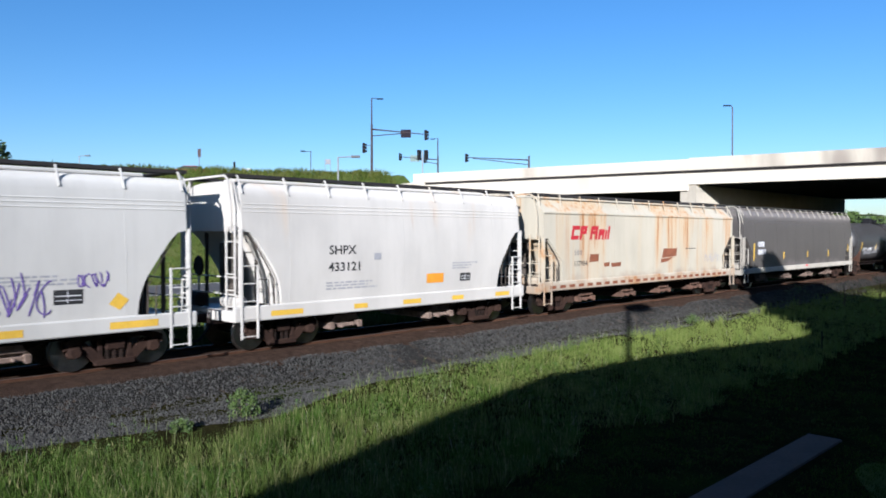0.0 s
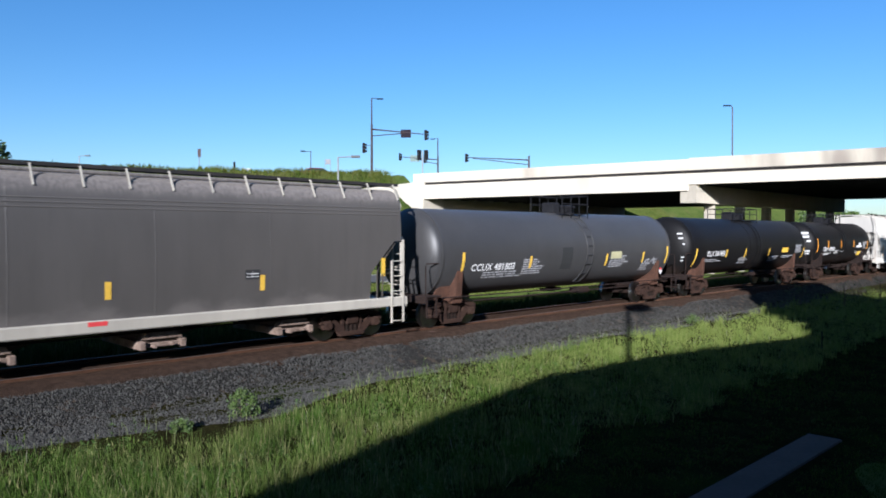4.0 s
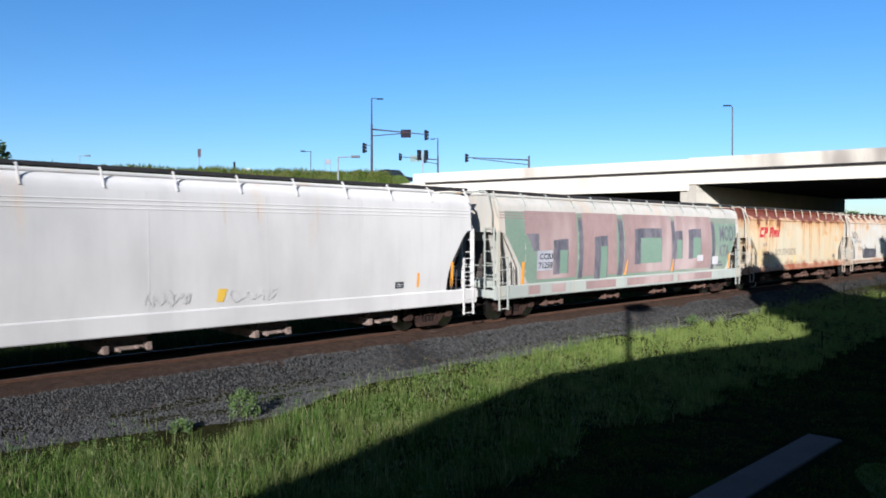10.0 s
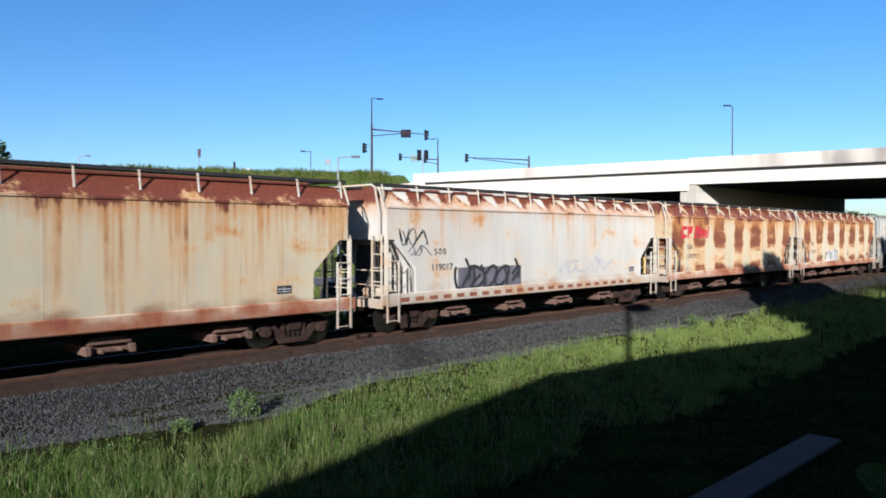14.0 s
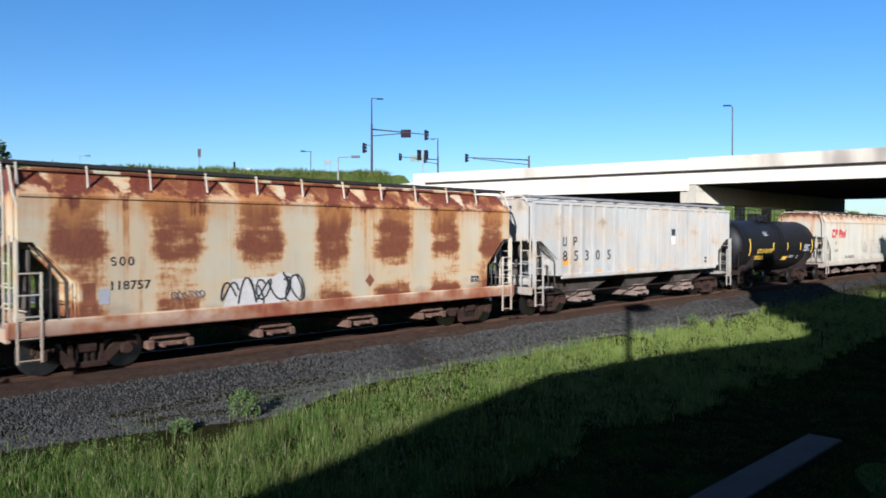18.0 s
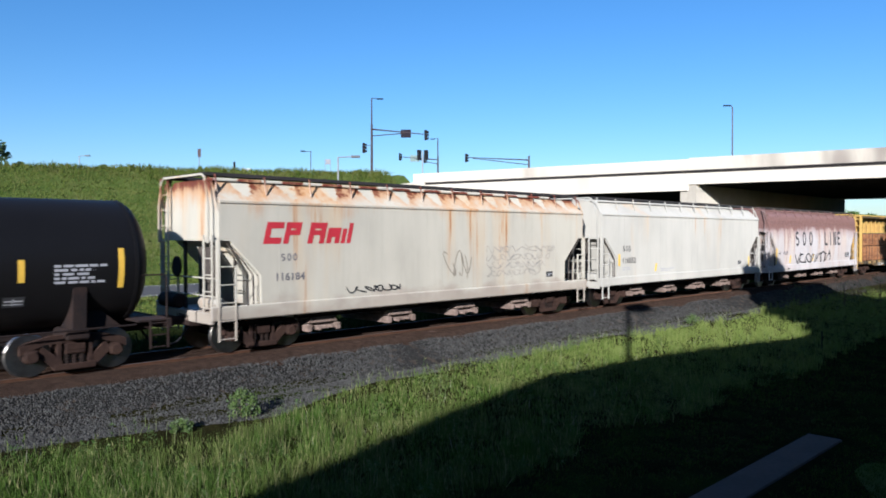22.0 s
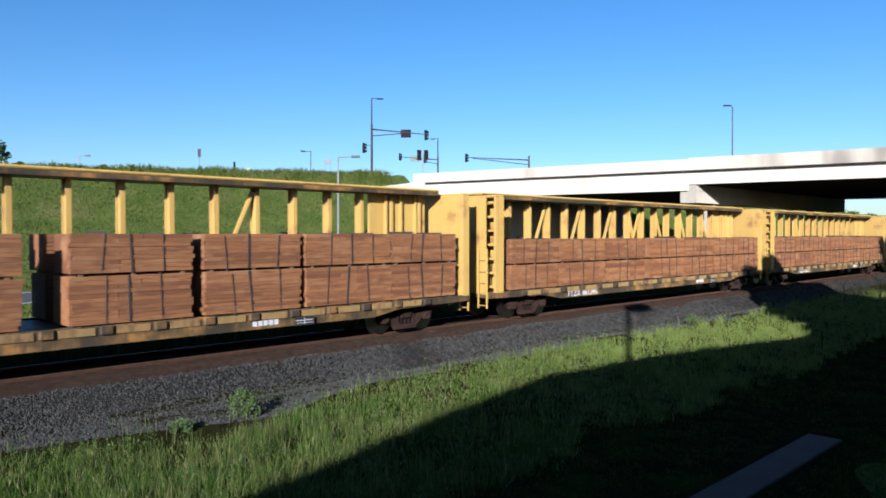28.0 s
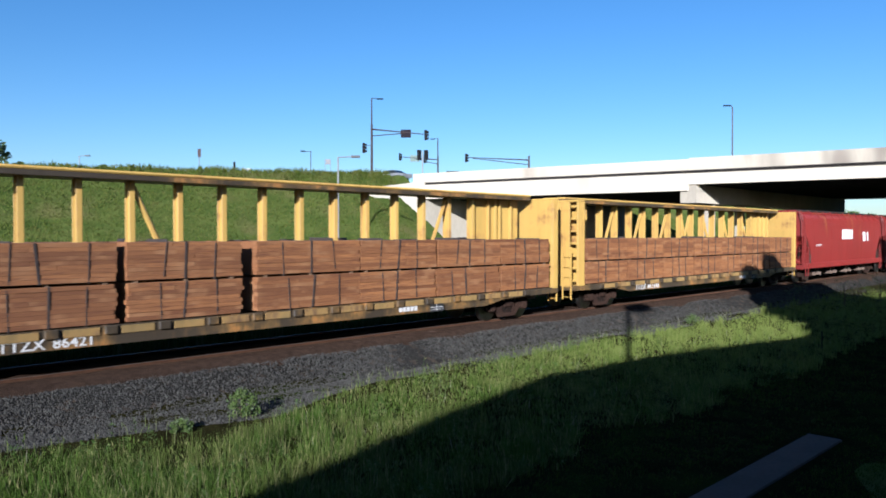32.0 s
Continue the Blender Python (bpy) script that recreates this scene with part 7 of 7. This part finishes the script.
def bundle(x, length, y, z, seed, courses=9):
    length = round(length, 1)
    if (length, courses) not in SEEN_BUNDLE:
        SEEN_BUNDLE[length, courses] = (bundle_mesh(length, M_WOOD, courses), plank_meshes(length, M_WOOD),
                               [Build().box(u * length - w, u * length + w, -0.585, 0.565, -0.006, courses * 0.098 + 0.006).mesh("strap", M_STRAP) for u, w in ((-0.24, 0.012), (-0.02, 0.026), (0.25, 0.012))],
                               Build().box(-0.05, 0.05, -0.52, 0.52, -0.065, -0.006).mesh("spacer", M_SPACER))
    me, planks, straps, spacer = SEEN_BUNDLE[length, courses]
    ob = tagged(new("lumber_pack", me), "strapped pack of reddish rough-sawn lumber on a flat car", "lumber", "lumber packs on the flat cars")
    rng = random.Random(seed)
    if y < 0:
        for i in range(courses):
            if rng.random() < 0.6:
                part("plank", planks[rng.randrange(4)], None, ob, at=pose(rng.uniform(-0.035, 0.035), 0, i * 0.098))
            else:
                j = rng.choice((4, 6))
                part("plank", planks[j], None, ob, at=pose(0, 0, i * 0.098))
                part("plank", planks[j + 1], None, ob, at=pose(0, 0, i * 0.098))
    for s in straps:
        part("strap", s, None, ob, at=pose(rng.uniform(-0.12, 0.12), 0, 0, 0, rng.uniform(-6, 6), 0))
    for u in (-0.42, 0.0, 0.42):
        part("spacer", spacer, None, ob, at=pose(u * length, 0, 0))
    put(ob, x, y, z)


BRACE_0 = [0, 0, 0, 0, 0, 0, 0, 0, 0, 0, 1, 0, 0, 0, 0, 0, 0]
BRACE_1 = [0, 0, 0, 0, 2, 0, 0, 0, 0, 0, 0, 0, 1, 0, 0, 0, 0]
BRACE_2 = [0, 1, 0, 1, 0, 1, 0, 3, 0, 2, 0, 2, 0, 2, 0, 0]
LOADS = [
    (314.6, 25.0, "yellow centre-beam flat car loaded with tall lumber packs", BRACE_0, [(303.55, 306.55), (306.65, 309.7), (309.8, 312.95), (313.8, 316.65), (316.95, 319.75), (320.0, 323.05), (323.1, 325.9)]),
    (339.45, 24.7, "yellow centre-beam flat car with diagonal braces", BRACE_2, [(328.8, 331.6), (331.65, 334.9), (335.2, 338.15), (338.75, 341.87), (341.92, 344.93), (345.0, 348.03), (348.08, 350.6)]),
    (364.25, 24.9, "yellow centre-beam flat car loaded with lumber", BRACE_1, [(353.2, 356.3), (356.5, 359.35), (359.65, 362.5), (363.0, 366.35), (366.42, 369.55), (369.62, 372.7), (372.75, 375.55)]),
    (389.15, 24.9, "yellow centre-beam flat car with diagonal braces", BRACE_2, [(378.1, 381.2), (381.25, 384.3), (384.35, 387.4), (387.45, 390.5), (390.55, 393.6), (393.65, 396.8), (396.85, 400.3)]),
]
_seed = 0
for _cx, _pitch, _label, _br, _stacks in LOADS:
    car, sf, hl = lumber_car(_label, _pitch, P_YEL, P_YELD, _br, panel_end=_br is not BRACE_2, shift={id(BRACE_0): 0.90, id(BRACE_1): 0.41}.get(id(_br), 0.16))
    patch_on("reporting_mark", [rect(3.7 + 0.16 * k, 3.83 + 0.16 * k, 0.70, 0.84) for k in range(5)], M_WHITE, car, lambda z: 1.445)
    letters("TTZX", -7.25, 0.66, 0.22, M_WHITE, car, lambda z: 1.445)
    letters("861345" if _br is BRACE_2 else "86421", -6.2, 0.66, 0.22, M_WHITE, car, lambda z: 1.445)
    data_panel(4.95, 0.62, 0.62, 0.24, car, lambda z: 1.53)
    put(car, _cx)
    for _x0, _x1 in _stacks:
        for _layer in (0, 1):
            for _y in (-0.90, 0.90):
                _seed += 1
                bundle((_x0 + _x1) / 2 + rng_m.uniform(-0.04, 0.04), _x1 - _x0, _y, 1.10 + _layer * (1.145 if _br is BRACE_0 else 0.95), _seed, 11 if _br is BRACE_0 and _layer == 0 else 9)

# red hoppers at the end of what is seen
for _k in range(2):
    car, sf, hl = hopper("bright red covered hopper with a white wordmark", 18.0, P_RED_R, "round", 4, z_sill=0.95, run=1.6, cut=3.0)
    blocks(-1.2, 2.75, 0.7, [(0.6, 0.12), (0.45, 0.1), (0.45, 0.1), (0.45, 0.1), (0.45, 0.1), (0.5, 0.3)], M_WHITE, car, sf, 0.15, "painted_name", "white painted wordmark")
    patch_on("leaf_mark", [rect(3.6, 4.3, 2.6, 3.3), rect(4.6, 5.0, 2.6, 3.3)], M_WHITE, car, sf)
    fine_print(-6.4, 2.4, 2, 1.4, M_WHITE, car, sf, rng_m)
    put(car, 410.6 + 18.0 * _k)


# ---- road vehicles on the embankment ----
def road_car(label, body_col, suv=True):
    v = thing("car", label, "car", "cars on the embankment road")
    paint = plain("car_paint_" + ("dark" if body_col[0] < 0.1 else "bright"), body_col, 0.3, 0.2)
    glass = plain("tinted_glass", (0.02, 0.025, 0.03), 0.1)
    h = 1.75 if suv else 1.45
    b = Build().prism([(-2.3, 0.45), (-2.35, 0.95), (-1.4, 1.05), (-0.9, 1.08), (2.1, 1.1), (2.3, 0.95), (2.3, 0.45)], -0.9, 0.9)
    part("body", b, paint, v)
    part("cabin", Build().prism([(-1.35, 1.06), (-0.55, h), (1.6 if suv else 1.0, h), (2.1 if suv else 1.7, 1.09)], -0.78, 0.78), glass, v)
    part("roof", Build().box(-0.5, 1.6 if suv else 1.0, -0.74, 0.74, h, h + 0.05, 0.02), paint, v)
    for x in (-1.4, 1.4):
        for y in (-0.82, 0.82):
            w = part("wheel", Build().turn([(-0.1, 0.2), (-0.1, 0.34), (0.1, 0.34), (0.1, 0.2)], (x, y, 0.34), "y", 14), M_DARK, v)
            part("rim", Build().turn([(-0.11, 0.05), (-0.11, 0.2), (0.11, 0.2), (0.11, 0.05)], (x, y, 0.34), "y", 10), M_GALV, w)
    return v


CARS = [
    (road_car("dark sport utility vehicle driving along the embankment road", (0.025, 0.025, 0.03)),
     [(0.0, -12.0, 86.0), (3.5, 17.0, 74.5), (5.5, 32.3, 65.0), (6.0, 35.6, 61.8), (6.4, 37.5, 59.9), (7.5, 45.0, 55.7), (9.0, 55.0, 52.0), (12.0, 68.0, 50.0), (32.0, 140.0, 40.0)]),
    (road_car("red car driving along the embankment road", (0.40, 0.03, 0.03), False),
     [(0.0, 38.2, 59.4), (2.1, 42.6, 55.4), (3.5, 47.5, 52.8), (5.0, 57.0, 49.5), (6.0, 70.0, 44.0), (8.0, 82.0, 28.0), (14.0, 95.0, -30.0), (32.0, 105.0, -68.0)]),
    (road_car("grey car driving onto the overpass", (0.30, 0.31, 0.33), False),
     [(0.0, 75.0, 165.0), (29.0, 67.0, 120.0), (31.0, 63.5, 80.0), (31.6, 62.0, 60.0), (32.0, 62.6, 53.4)]),
    (road_car("dark car driving past the signals onto the overpass", (0.03, 0.035, 0.045), False),
     [(0.0, 75.0, 160.0), (28.0, 66.0, 115.0), (30.0, 63.5, 80.0), (30.6, 62.0, 60.0), (31.0, 62.6, 53.4), (31.5, 65.3, 51.0), (32.0, 68.6, 48.5)]),
]

CAR_Z = (9.25, 9.2, 9.85, 9.75)


# ---- what moves ----
def train_way(t):
    """How far the train has gone after t seconds."""
    return 11.0391 * t + 0.004577 * ((t - 16) ** 2 - 256) - 0.0000414 * ((t - 16) ** 3 + 4096)


def motions():
    for ob, x, y, z in MOVING:
        walk(ob, [(t, pose(x - train_way(t), y, z)) for t in range(0, 33, 4)])
    for (ob, rows), height in zip(CARS, CAR_Z):
        out = []
        for i, (t, x, y) in enumerate(rows):
            j = min(i, len(rows) - 2)
            a = math.degrees(math.atan2(rows[j + 1][2] - rows[j][2], rows[j + 1][1] - rows[j][1])) + 180
            out.append((t, pose(x, y, height, 0, 0, a)))
        walk(ob, out)


motions()
